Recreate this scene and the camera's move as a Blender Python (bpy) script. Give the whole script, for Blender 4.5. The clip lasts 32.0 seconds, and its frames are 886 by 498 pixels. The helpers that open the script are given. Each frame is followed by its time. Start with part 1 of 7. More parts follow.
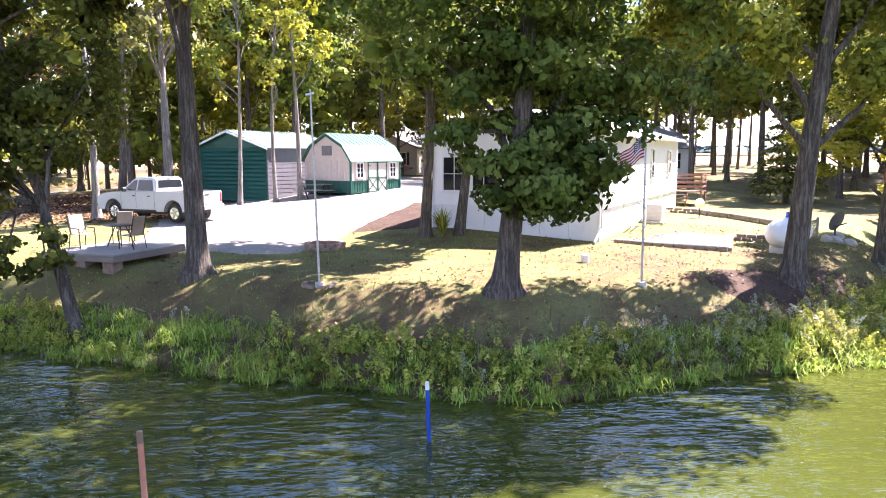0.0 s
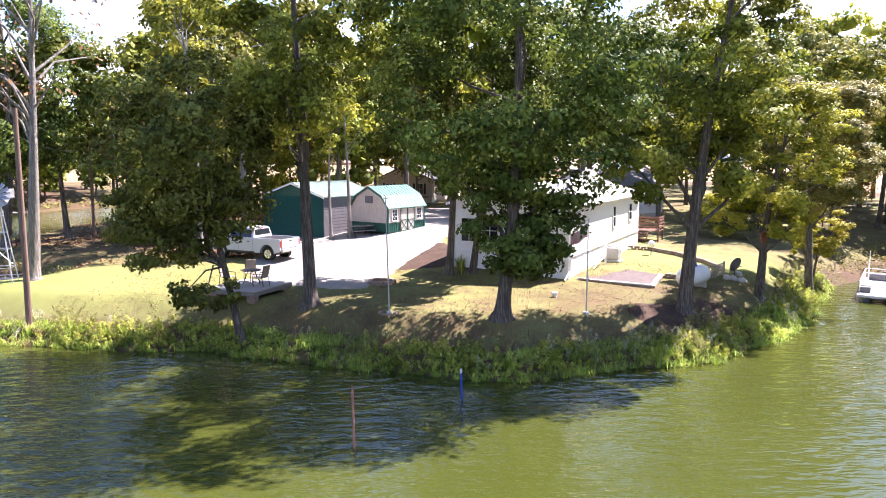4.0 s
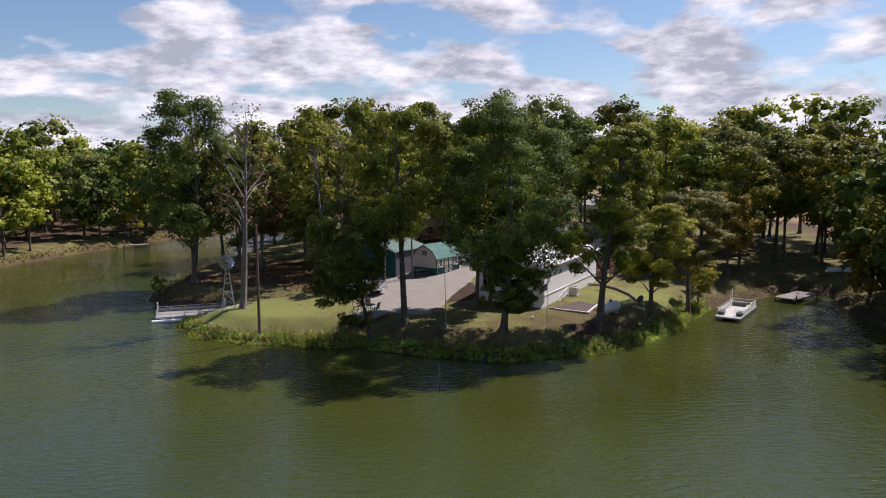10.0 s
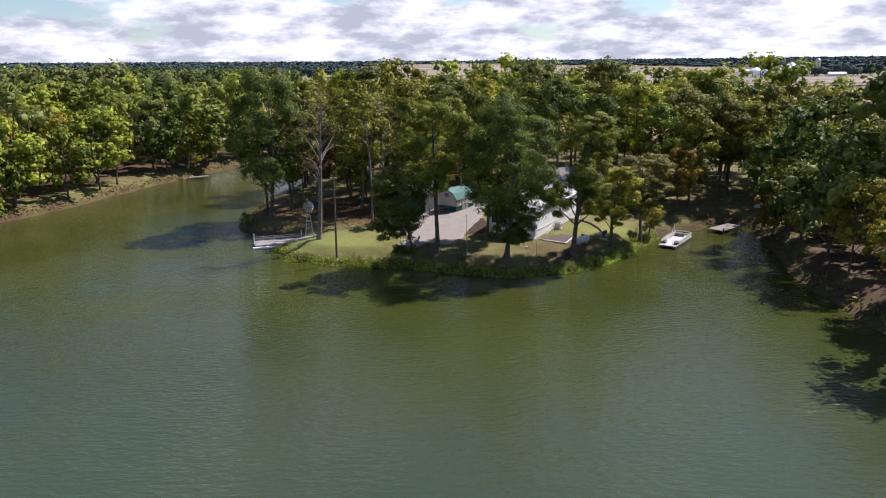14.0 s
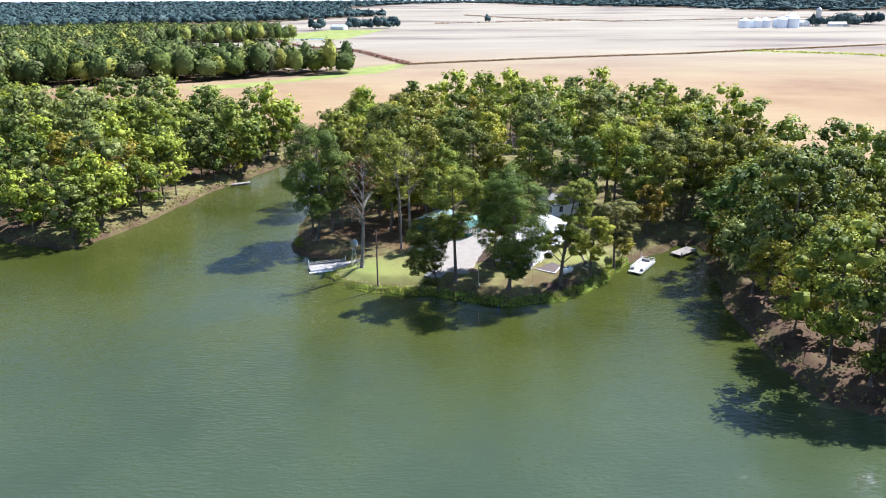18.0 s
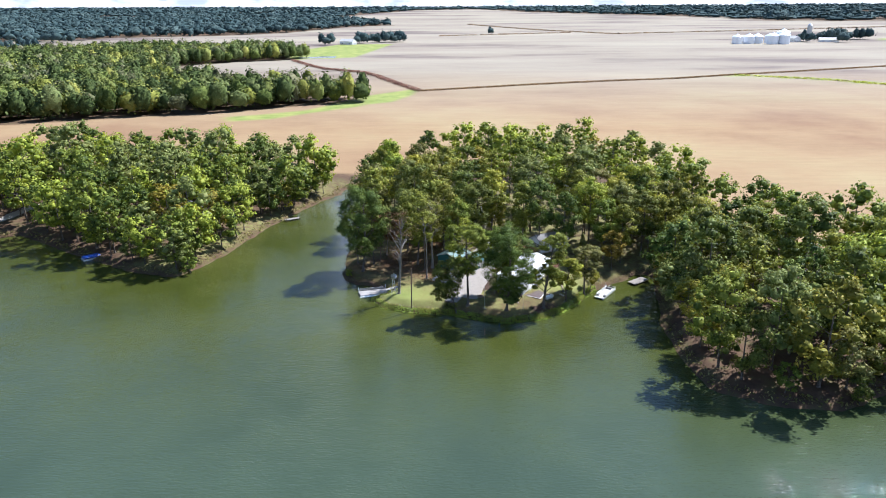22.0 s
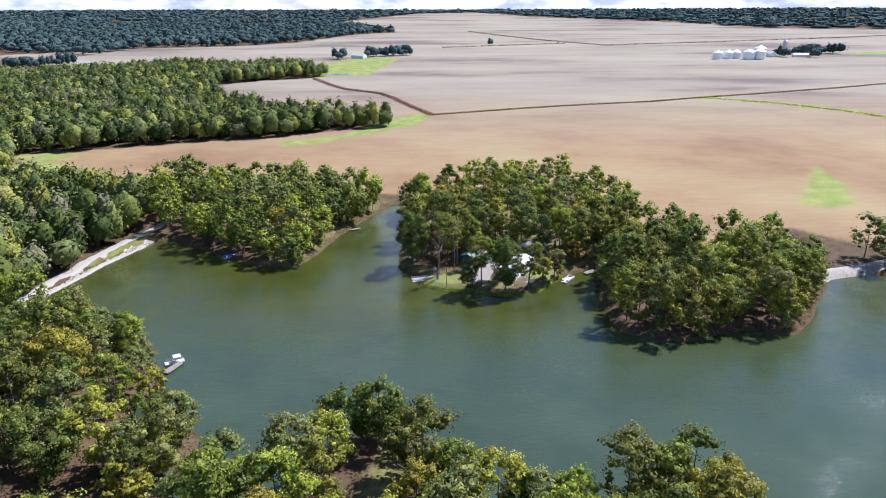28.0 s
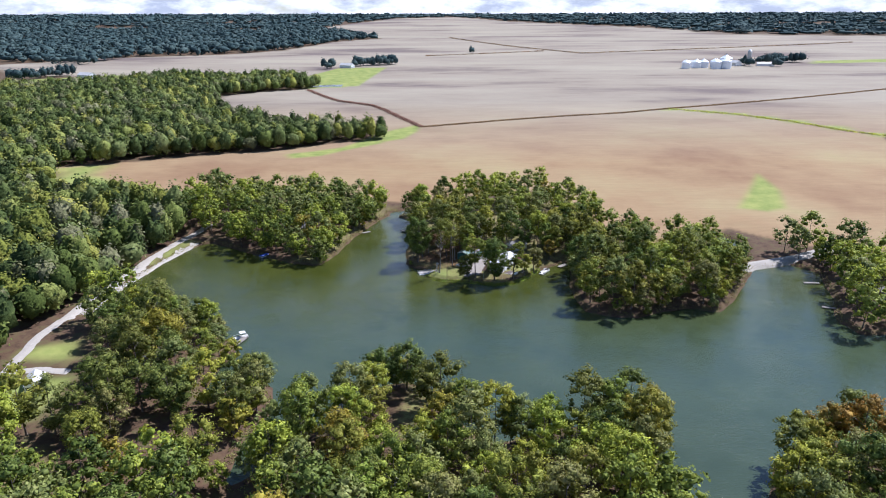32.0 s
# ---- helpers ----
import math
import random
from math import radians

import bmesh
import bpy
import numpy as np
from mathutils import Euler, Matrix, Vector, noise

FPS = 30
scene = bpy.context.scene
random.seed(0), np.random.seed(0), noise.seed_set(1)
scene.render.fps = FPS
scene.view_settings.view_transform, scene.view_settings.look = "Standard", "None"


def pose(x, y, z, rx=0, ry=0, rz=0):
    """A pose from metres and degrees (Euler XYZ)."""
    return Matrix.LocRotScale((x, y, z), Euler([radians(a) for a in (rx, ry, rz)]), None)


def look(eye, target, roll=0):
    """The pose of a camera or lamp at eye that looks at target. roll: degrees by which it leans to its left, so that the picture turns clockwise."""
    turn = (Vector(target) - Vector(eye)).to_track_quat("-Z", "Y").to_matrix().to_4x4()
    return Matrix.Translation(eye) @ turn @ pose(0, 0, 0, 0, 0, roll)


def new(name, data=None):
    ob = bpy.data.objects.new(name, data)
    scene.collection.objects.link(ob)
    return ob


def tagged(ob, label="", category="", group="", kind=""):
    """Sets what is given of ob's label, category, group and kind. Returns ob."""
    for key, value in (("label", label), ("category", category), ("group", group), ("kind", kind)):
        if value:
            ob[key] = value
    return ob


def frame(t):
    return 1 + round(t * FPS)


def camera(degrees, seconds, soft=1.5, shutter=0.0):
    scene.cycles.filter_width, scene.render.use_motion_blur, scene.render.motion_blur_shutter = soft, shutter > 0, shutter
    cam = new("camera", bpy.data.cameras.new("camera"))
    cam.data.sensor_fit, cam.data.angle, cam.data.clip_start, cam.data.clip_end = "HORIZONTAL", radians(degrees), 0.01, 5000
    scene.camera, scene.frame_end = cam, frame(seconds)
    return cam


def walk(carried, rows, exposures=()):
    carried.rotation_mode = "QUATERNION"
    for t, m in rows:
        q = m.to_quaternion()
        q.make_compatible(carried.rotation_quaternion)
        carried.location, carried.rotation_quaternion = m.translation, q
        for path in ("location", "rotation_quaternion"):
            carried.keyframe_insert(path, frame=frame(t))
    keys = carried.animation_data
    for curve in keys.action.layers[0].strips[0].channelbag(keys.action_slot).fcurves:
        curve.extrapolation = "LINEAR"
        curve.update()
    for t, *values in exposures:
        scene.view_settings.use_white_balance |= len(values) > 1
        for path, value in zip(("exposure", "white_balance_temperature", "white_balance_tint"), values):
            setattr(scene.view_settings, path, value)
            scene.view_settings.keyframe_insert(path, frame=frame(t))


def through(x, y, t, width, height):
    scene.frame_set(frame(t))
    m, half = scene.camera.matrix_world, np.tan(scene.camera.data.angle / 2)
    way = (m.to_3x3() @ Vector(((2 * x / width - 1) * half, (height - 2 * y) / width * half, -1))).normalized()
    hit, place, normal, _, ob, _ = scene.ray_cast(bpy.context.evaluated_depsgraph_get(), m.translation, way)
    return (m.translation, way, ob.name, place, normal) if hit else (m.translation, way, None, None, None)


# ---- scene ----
cam = camera(63.5, 32.0, 1.0)
PATH = [
    (0, (-1.077, -1.124, 5.002), (-0.130, 18.688, 2.437), -0.18),
    (0.5, (-1.191, -2.160, 5.333), (-0.265, 17.658, 2.810), -0.13),
    (1, (-1.316, -3.396, 5.671), (-0.413, 16.426, 3.163), -0.09),
    (1.5, (-1.453, -4.787, 6.041), (-0.575, 15.036, 3.536), -0.05),
    (2, (-1.603, -6.288, 6.440), (-0.749, 13.536, 3.936), -0.03),
    (2.5, (-1.769, -7.872, 6.861), (-0.933, 11.954, 4.361), -0.01),
    (3, (-1.946, -9.531, 7.312), (-1.127, 10.296, 4.818), -0.01),
    (3.5, (-2.136, -11.271, 7.802), (-1.331, 8.558, 5.313), -0.02),
    (5.5, (-2.895, -19.117, 9.949), (-2.200, 0.718, 7.476), -0.13),
    (6, (-2.895, -21.395, 10.538), (-2.307, -1.557, 8.071), -0.18),
    (6.5, (-2.868, -23.746, 11.168), (-2.399, -3.904, 8.705), -0.23),
    (7, (-2.889, -26.215, 11.796), (-2.524, -6.369, 9.344), -0.28),
    (7.5, (-3.062, -28.833, 12.407), (-2.750, -8.983, 9.979), -0.33),
    (8, (-3.346, -31.554, 13.009), (-3.051, -11.700, 10.611), -0.37),
    (8.5, (-3.652, -34.307, 13.625), (-3.367, -14.451, 11.249), -0.40),
    (9, (-3.919, -37.081, 14.306), (-3.656, -17.224, 11.931), -0.42),
    (9.5, (-4.131, -39.928, 15.096), (-3.903, -20.073, 12.702), -0.43),
    (10, (-4.318, -42.881, 15.968), (-4.130, -23.028, 13.548), -0.44),
    (10.5, (-4.540, -45.927, 16.861), (-4.379, -26.077, 14.424), -0.44),
    (11, (-4.833, -49.074, 17.753), (-4.682, -29.227, 15.284), -0.45),
    (11.5, (-5.198, -52.342, 18.663), (-5.043, -32.498, 16.173), -0.45),
    (12, (-5.602, -55.715, 19.609), (-5.440, -35.916, 16.779), -0.45),
    (12.5, (-6.011, -59.111, 20.620), (-5.849, -39.393, 17.280), -0.46),
    (13, (-6.406, -62.474, 21.782), (-6.250, -42.841, 17.973), -0.46),
    (13.5, (-6.783, -65.826, 23.150), (-6.638, -46.318, 18.741), -0.46),
    (14, (-7.166, -69.216, 24.644), (-7.028, -49.836, 19.704), -0.46),
    (14.5, (-7.572, -72.517, 26.327), (-7.438, -53.269, 20.897), -0.45),
    (16.5, (-9.600, -83.253, 37.679), (-9.403, -64.359, 31.122), -0.41),
    (17, (-9.888, -85.736, 40.320), (-9.696, -66.830, 33.801), -0.41),
    (17.5, (-10.088, -88.318, 42.986), (-9.909, -69.415, 36.456), -0.41),
    (18, (-10.217, -91.171, 45.697), (-10.062, -72.266, 39.175), -0.41),
    (18.5, (-10.360, -94.322, 48.435), (-10.230, -75.416, 41.913), -0.42),
    (19, (-10.571, -97.868, 51.191), (-10.464, -78.961, 44.669), -0.42),
    (19.5, (-10.873, -101.979, 53.929), (-10.784, -83.071, 47.411), -0.42),
    (20, (-11.274, -106.796, 56.618), (-11.196, -87.884, 50.112), -0.41),
    (20.5, (-11.772, -112.320, 59.249), (-11.697, -93.403, 52.758), -0.39),
    (21, (-12.351, -118.448, 61.842), (-12.273, -99.526, 55.365), -0.37),
    (21.5, (-12.995, -125.078, 64.486), (-12.911, -106.154, 58.017), -0.34),
    (22, (-13.691, -132.137, 67.269), (-13.598, -113.212, 60.800), -0.30),
    (22.5, (-14.427, -139.507, 70.169), (-14.326, -120.584, 63.695), -0.27),
    (23, (-15.187, -147.056, 73.102), (-15.081, -128.136, 66.619), -0.25),
    (23.5, (-15.961, -154.757, 76.024), (-15.853, -135.840, 69.532), -0.23),
    (24, (-16.744, -162.635, 78.923), (-16.636, -143.721, 72.423), -0.21),
    (24.5, (-17.536, -170.643, 81.754), (-17.428, -151.730, 75.250), -0.21),
    (25, (-18.338, -178.697, 84.437), (-18.229, -159.782, 77.940), -0.20),
    (25.5, (-19.152, -186.751, 87.087), (-19.039, -167.835, 80.595), -0.20),
    (27.5, (-22.540, -219.420, 99.377), (-22.398, -200.522, 92.831), -0.18),
    (28, (-23.346, -227.128, 101.858), (-23.205, -208.228, 95.317), -0.17),
    (28.5, (-24.144, -234.752, 104.340), (-24.006, -215.850, 97.805), -0.17),
    (29, (-24.949, -242.345, 106.932), (-24.817, -223.443, 100.398), -0.16),
    (29.5, (-25.846, -249.900, 109.592), (-25.708, -230.998, 103.056), -0.16),
    (30, (-26.890, -257.486, 112.303), (-26.723, -238.585, 105.766), -0.15),
    (30.5, (-28.108, -265.127, 115.009), (-27.878, -246.227, 108.472), -0.15),
    (31, (-29.516, -272.756, 117.601), (-29.183, -253.856, 111.067), -0.14),
    (31.5, (-31.134, -280.296, 119.969), (-30.654, -261.398, 113.440), -0.13),
    (32, (-32.979, -287.704, 122.008), (-32.310, -268.808, 115.489), -0.13),
]

EXPOSURES = [(0, 2.9, 6300, 30), (3.5, 2.43, 6300, 29), (5.5, 1.88, 6300, 28), (7, 1.18, 6350, 26), (9, 0.42, 6350, 23), (12, 0.2, 6300, 21), (14, 0.55, 6250, 20),
             (16.5, 1.42, 5850, 15), (20, 1.26, 5650, 12), (24, 1.05, 5650, 15), (28, 0.83, 5650, 18), (32, 0.74, 5600, 18)]
walk(cam, [(t, look(eye, target, roll)) for t, eye, target, roll in PATH], EXPOSURES)

# ---- sky and sun ----
SUN_ELEV, SUN_AZ = radians(51), radians(55)      # azimuth from +y towards +x
world = bpy.data.worlds.new("world")
scene.world = world
world.use_nodes = True
wn, wl = world.node_tree.nodes, world.node_tree.links
wn.clear()


def wnode(kind, **kw):
    n = wn.new(kind)
    for k, v in kw.items():
        if k in n.inputs:
            n.inputs[k].default_value = v
    return n


def build_world():
    sky = wnode("ShaderNodeTexSky")
    sky.sky_type, sky.sun_disc = "NISHITA", False
    sky.sun_elevation, sky.sun_rotation = SUN_ELEV, SUN_AZ
    sky.air_density, sky.dust_density, sky.ozone_density = 1.0, 0.4, 1.6
    tc = wnode("ShaderNodeTexCoord")
    sep = wnode("ShaderNodeSeparateXYZ")
    wl.new(tc.outputs["Generated"], sep.inputs[0])
    up = wn.new("ShaderNodeMath"); up.operation = "MAXIMUM"; up.inputs[1].default_value = 0.0
    wl.new(sep.outputs["Z"], up.inputs[0])
    add = wn.new("ShaderNodeMath"); add.operation = "ADD"; add.inputs[1].default_value = 0.55
    wl.new(up.outputs[0], add.inputs[0])
    div = wn.new("ShaderNodeVectorMath"); div.operation = "DIVIDE"
    comb = wnode("ShaderNodeCombineXYZ")
    for i in range(3):
        wl.new(add.outputs[0], comb.inputs[i])
    tall = wn.new("ShaderNodeVectorMath"); tall.operation = "MULTIPLY"; tall.inputs[1].default_value = (1.0, 1.0, 2.8)
    wl.new(tc.outputs["Generated"], tall.inputs[0])
    wl.new(tall.outputs[0], div.inputs[0]); wl.new(comb.outputs[0], div.inputs[1])
    noi = wnode("ShaderNodeTexNoise", Scale=3.9, Detail=8.0, Roughness=0.48, Distortion=0.1)
    wl.new(div.outputs[0], noi.inputs["Vector"])
    mask = wnode("ShaderNodeValToRGB")
    mask.color_ramp.elements[0].position, mask.color_ramp.elements[1].position = 0.50, 0.58
    low = wn.new("ShaderNodeMapRange")
    low.inputs["From Min"].default_value, low.inputs["From Max"].default_value = 0.02, 0.44
    low.inputs["To Min"].default_value, low.inputs["To Max"].default_value = 0.17, -0.15
    wl.new(sep.outputs["Z"], low.inputs["Value"])
    more = wn.new("ShaderNodeMath"); more.operation = "ADD"
    wl.new(noi.outputs["Fac"], more.inputs[0]); wl.new(low.outputs[0], more.inputs[1])
    wl.new(more.outputs[0], mask.inputs[0])
    noi2 = wnode("ShaderNodeTexNoise", Scale=8.5, Detail=7.0, Roughness=0.6)
    wl.new(div.outputs[0], noi2.inputs["Vector"])
    tone = wnode("ShaderNodeValToRGB")
    e = tone.color_ramp.elements
    e[0].position, e[0].color = 0.40, (6.2, 6.8, 7.8, 1)
    e[1].position, e[1].color = 0.62, (14.2, 14.4, 14.8, 1)
    wl.new(noi2.outputs["Fac"], tone.inputs[0])
    mix = wn.new("ShaderNodeMix"); mix.data_type = "RGBA"
    wl.new(mask.outputs["Color"], mix.inputs[0])
    clear = wn.new("ShaderNodeVectorMath"); clear.operation = "MULTIPLY"; clear.inputs[1].default_value = (1.28, 1.42, 1.5)
    wl.new(sky.outputs[0], clear.inputs[0])
    wl.new(clear.outputs[0], mix.inputs[6]); wl.new(tone.outputs["Color"], mix.inputs[7])
    bg = wnode("ShaderNodeBackground", Strength=0.057)
    wl.new(mix.outputs[2], bg.inputs["Color"])
    out = wnode("ShaderNodeOutputWorld")
    wl.new(bg.outputs[0], out.inputs[0])


build_world()
sun = new("sun", bpy.data.lights.new("sun", "SUN"))
sun.data.energy, sun.data.angle, sun.data.color = 5.0, radians(0.55), (1.0, 0.965, 0.90)
sun.matrix_world = look((60, 110, 150), (60 - math.sin(SUN_AZ) * math.cos(SUN_ELEV) * 10, 110 - math.cos(SUN_AZ) * math.cos(SUN_ELEV) * 10, 150 - math.sin(SUN_ELEV) * 10))

# ---- materials ----


class Mat:
    """A node material in the making."""

    def __init__(self, name, rough=0.7, metal=0.0, spec=0.4):
        self.m = bpy.data.materials.new(name)
        self.m.use_nodes = True
        self.n, self.l = self.m.node_tree.nodes, self.m.node_tree.links
        self.p = self.n["Principled BSDF"]
        self.p.inputs["Roughness"].default_value = rough
        self.p.inputs["Metallic"].default_value = metal
        self.p.inputs["Specular IOR Level"].default_value = spec
        self.co = self.n.new("ShaderNodeTexCoord").outputs["Object"]

    def world(self):
        self.co = self.n.new("ShaderNodeNewGeometry").outputs["Position"]
        return self

    def scaled(self, x, y, z):
        mp = self.n.new("ShaderNodeMapping")
        mp.inputs["Scale"].default_value = (x, y, z)
        self.l.new(self.co, mp.inputs["Vector"])
        return mp.outputs[0]

    def noise(self, scale, detail=5.0, rough=0.6, co=None):
        t = self.n.new("ShaderNodeTexNoise")
        t.inputs["Scale"].default_value, t.inputs["Detail"].default_value, t.inputs["Roughness"].default_value = scale, detail, rough
        self.l.new(co or self.co, t.inputs["Vector"])
        return t.outputs["Fac"]

    def ramp(self, fac, *stops):
        r = self.n.new("ShaderNodeValToRGB")
        while len(r.color_ramp.elements) < len(stops):
            r.color_ramp.elements.new(0.5)
        for e, (p, c) in zip(r.color_ramp.elements, stops):
            e.position, e.color = p, (*c, 1) if len(c) == 3 else c
        self.l.new(fac, r.inputs[0])
        return r.outputs[0]

    def mix(self, fac, a, b, how="MIX"):
        m = self.n.new("ShaderNodeMix")
        m.data_type, m.blend_type = "RGBA", how
        for sock, v in ((m.inputs[0], fac), (m.inputs[6], a), (m.inputs[7], b)):
            if isinstance(v, (int, float)):
                sock.default_value = v
            elif isinstance(v, tuple):
                sock.default_value = (*v, 1)
            else:
                self.l.new(v, sock)
        return m.outputs[2]

    def value(self, v):
        c = self.n.new("ShaderNodeRGB")
        c.outputs[0].default_value = (*v, 1)
        return c.outputs[0]

    def bump(self, fac, strength=0.3, dist=0.02):
        b = self.n.new("ShaderNodeBump")
        b.inputs["Strength"].default_value, b.inputs["Distance"].default_value = strength, dist
        self.l.new(fac, b.inputs["Height"])
        self.l.new(b.outputs[0], self.p.inputs["Normal"])
        return self

    def color(self, c):
        if isinstance(c, tuple):
            self.p.inputs["Base Color"].default_value = (*c, 1)
        else:
            self.l.new(c, self.p.inputs["Base Color"])
        return self

    def island(self):
        return self.n.new("ShaderNodeNewGeometry").outputs["Random Per Island"]

    def each(self):
        return self.n.new("ShaderNodeObjectInfo").outputs["Random"]

    def attr(self, name):
        a = self.n.new("ShaderNodeAttribute")
        a.attribute_name = name
        return a


def leaf_material(name, dark, mid, light, through=0.27):
    """Leaves: two-sided, part of the light passes through; each tuft of leaves and each tree has its own tone."""
    k = Mat(name, 0.5, 0, 0.09)
    each = k.n.new("ShaderNodeMath"); each.operation = "MULTIPLY_ADD"
    each.inputs[1].default_value = 0.32
    k.l.new(k.island(), each.inputs[0])
    tuft = k.n.new("ShaderNodeMath"); tuft.operation = "MULTIPLY"; tuft.inputs[1].default_value = 0.68
    k.l.new(k.attr("tone").outputs["Fac"], tuft.inputs[0])
    k.l.new(tuft.outputs[0], each.inputs[2])
    tone = k.ramp(each.outputs[0], (0.08, dark), (0.5, mid), (0.92, light))
    hue = k.n.new("ShaderNodeHueSaturation")
    rng = k.n.new("ShaderNodeMapRange")
    rng.inputs["To Min"].default_value, rng.inputs["To Max"].default_value = 0.47, 0.525
    k.l.new(k.each(), rng.inputs["Value"])
    k.l.new(rng.outputs[0], hue.inputs["Hue"])
    rng2 = k.n.new("ShaderNodeMapRange")
    rng2.inputs["From Min"].default_value, rng2.inputs["From Max"].default_value = 0.3, 0.7
    rng2.inputs["To Min"].default_value, rng2.inputs["To Max"].default_value = 0.72, 1.3
    k.l.new(k.noise(0.5, 2.0), rng2.inputs["Value"])
    k.l.new(rng2.outputs[0], hue.inputs["Value"])
    k.l.new(tone, hue.inputs["Color"])
    k.color(hue.outputs[0])
    k.bump(k.noise(2.4, 4.0, 0.7), 0.5, 0.2)
    tr = k.n.new("ShaderNodeBsdfTranslucent")
    glow = k.n.new("ShaderNodeHueSaturation")
    glow.inputs["Hue"].default_value, glow.inputs["Saturation"].default_value, glow.inputs["Value"].default_value = 0.48, 1.05, 1.3
    k.l.new(hue.outputs[0], glow.inputs["Color"])
    k.l.new(glow.outputs[0], tr.inputs["Color"])
    mx = k.n.new("ShaderNodeMixShader")
    mx.inputs[0].default_value = through
    k.l.new(k.p.outputs[0], mx.inputs[1]); k.l.new(tr.outputs[0], mx.inputs[2])
    k.l.new(mx.outputs[0], k.n["Material Output"].inputs["Surface"])
    return k.m


LEAF = {
    "green": leaf_material("leaf_green", (0.053, 0.070, 0.013), (0.179, 0.206, 0.030), (0.336, 0.345, 0.061)),
    "dark": leaf_material("leaf_dark_green", (0.034, 0.047, 0.011), (0.107, 0.136, 0.025), (0.226, 0.252, 0.059)),
    "yellow": leaf_material("leaf_yellow_green", (0.095, 0.118, 0.015), (0.289, 0.314, 0.036), (0.441, 0.433, 0.075)),
    "gold": leaf_material("leaf_gold", (0.12, 0.095, 0.016), (0.25, 0.19, 0.03), (0.37, 0.28, 0.045)),
    "rust": leaf_material("leaf_rust", (0.10, 0.055, 0.028), (0.19, 0.11, 0.055), (0.28, 0.18, 0.09)),
    "olive": leaf_material("leaf_olive", (0.063, 0.077, 0.019), (0.189, 0.206, 0.053), (0.315, 0.309, 0.107)),
    # blue-teal: the haze of distance is put into the leaf colour
    "far": leaf_material("leaf_far_haze", (0.05, 0.08, 0.078), (0.066, 0.105, 0.095), (0.09, 0.13, 0.105), 0.2),
    "weed": leaf_material("leaf_weed", (0.06, 0.095, 0.016), (0.27, 0.36, 0.05), (0.56, 0.62, 0.15)),
    "pale": leaf_material("leaf_pale", (0.22, 0.26, 0.14), (0.42, 0.45, 0.28), (0.62, 0.60, 0.46)),
    "litter": leaf_material("leaf_litter", (0.06, 0.034, 0.02), (0.16, 0.09, 0.045), (0.30, 0.18, 0.09), 0.05),
    "straw": leaf_material("leaf_straw", (0.16, 0.10, 0.06), (0.28, 0.185, 0.115), (0.37, 0.28, 0.18), 0.2),
}


def bark_material(name, a, b):
    k = Mat(name, 0.92, 0, 0.15)
    f = k.noise(13.0, 8.0, 0.72, k.scaled(1.0, 1.0, 0.10))
    g = k.noise(34.0, 5.0, 0.7, k.scaled(1.0, 1.0, 0.3))
    tone = k.ramp(f, (0.36, tuple(0.5 * c for c in a)), (0.47, a), (0.62, b))
    k.color(k.mix(0.3, tone, k.ramp(g, (0.3, a), (0.7, b))))
    k.bump(k.mix(0.25, f, g), 1.0, 0.14)
    return k.m


BARK = bark_material("bark_grey_brown", (0.07, 0.056, 0.046), (0.27, 0.23, 0.19))
BARK_PALE = bark_material("bark_pale", (0.16, 0.14, 0.12), (0.36, 0.33, 0.29))


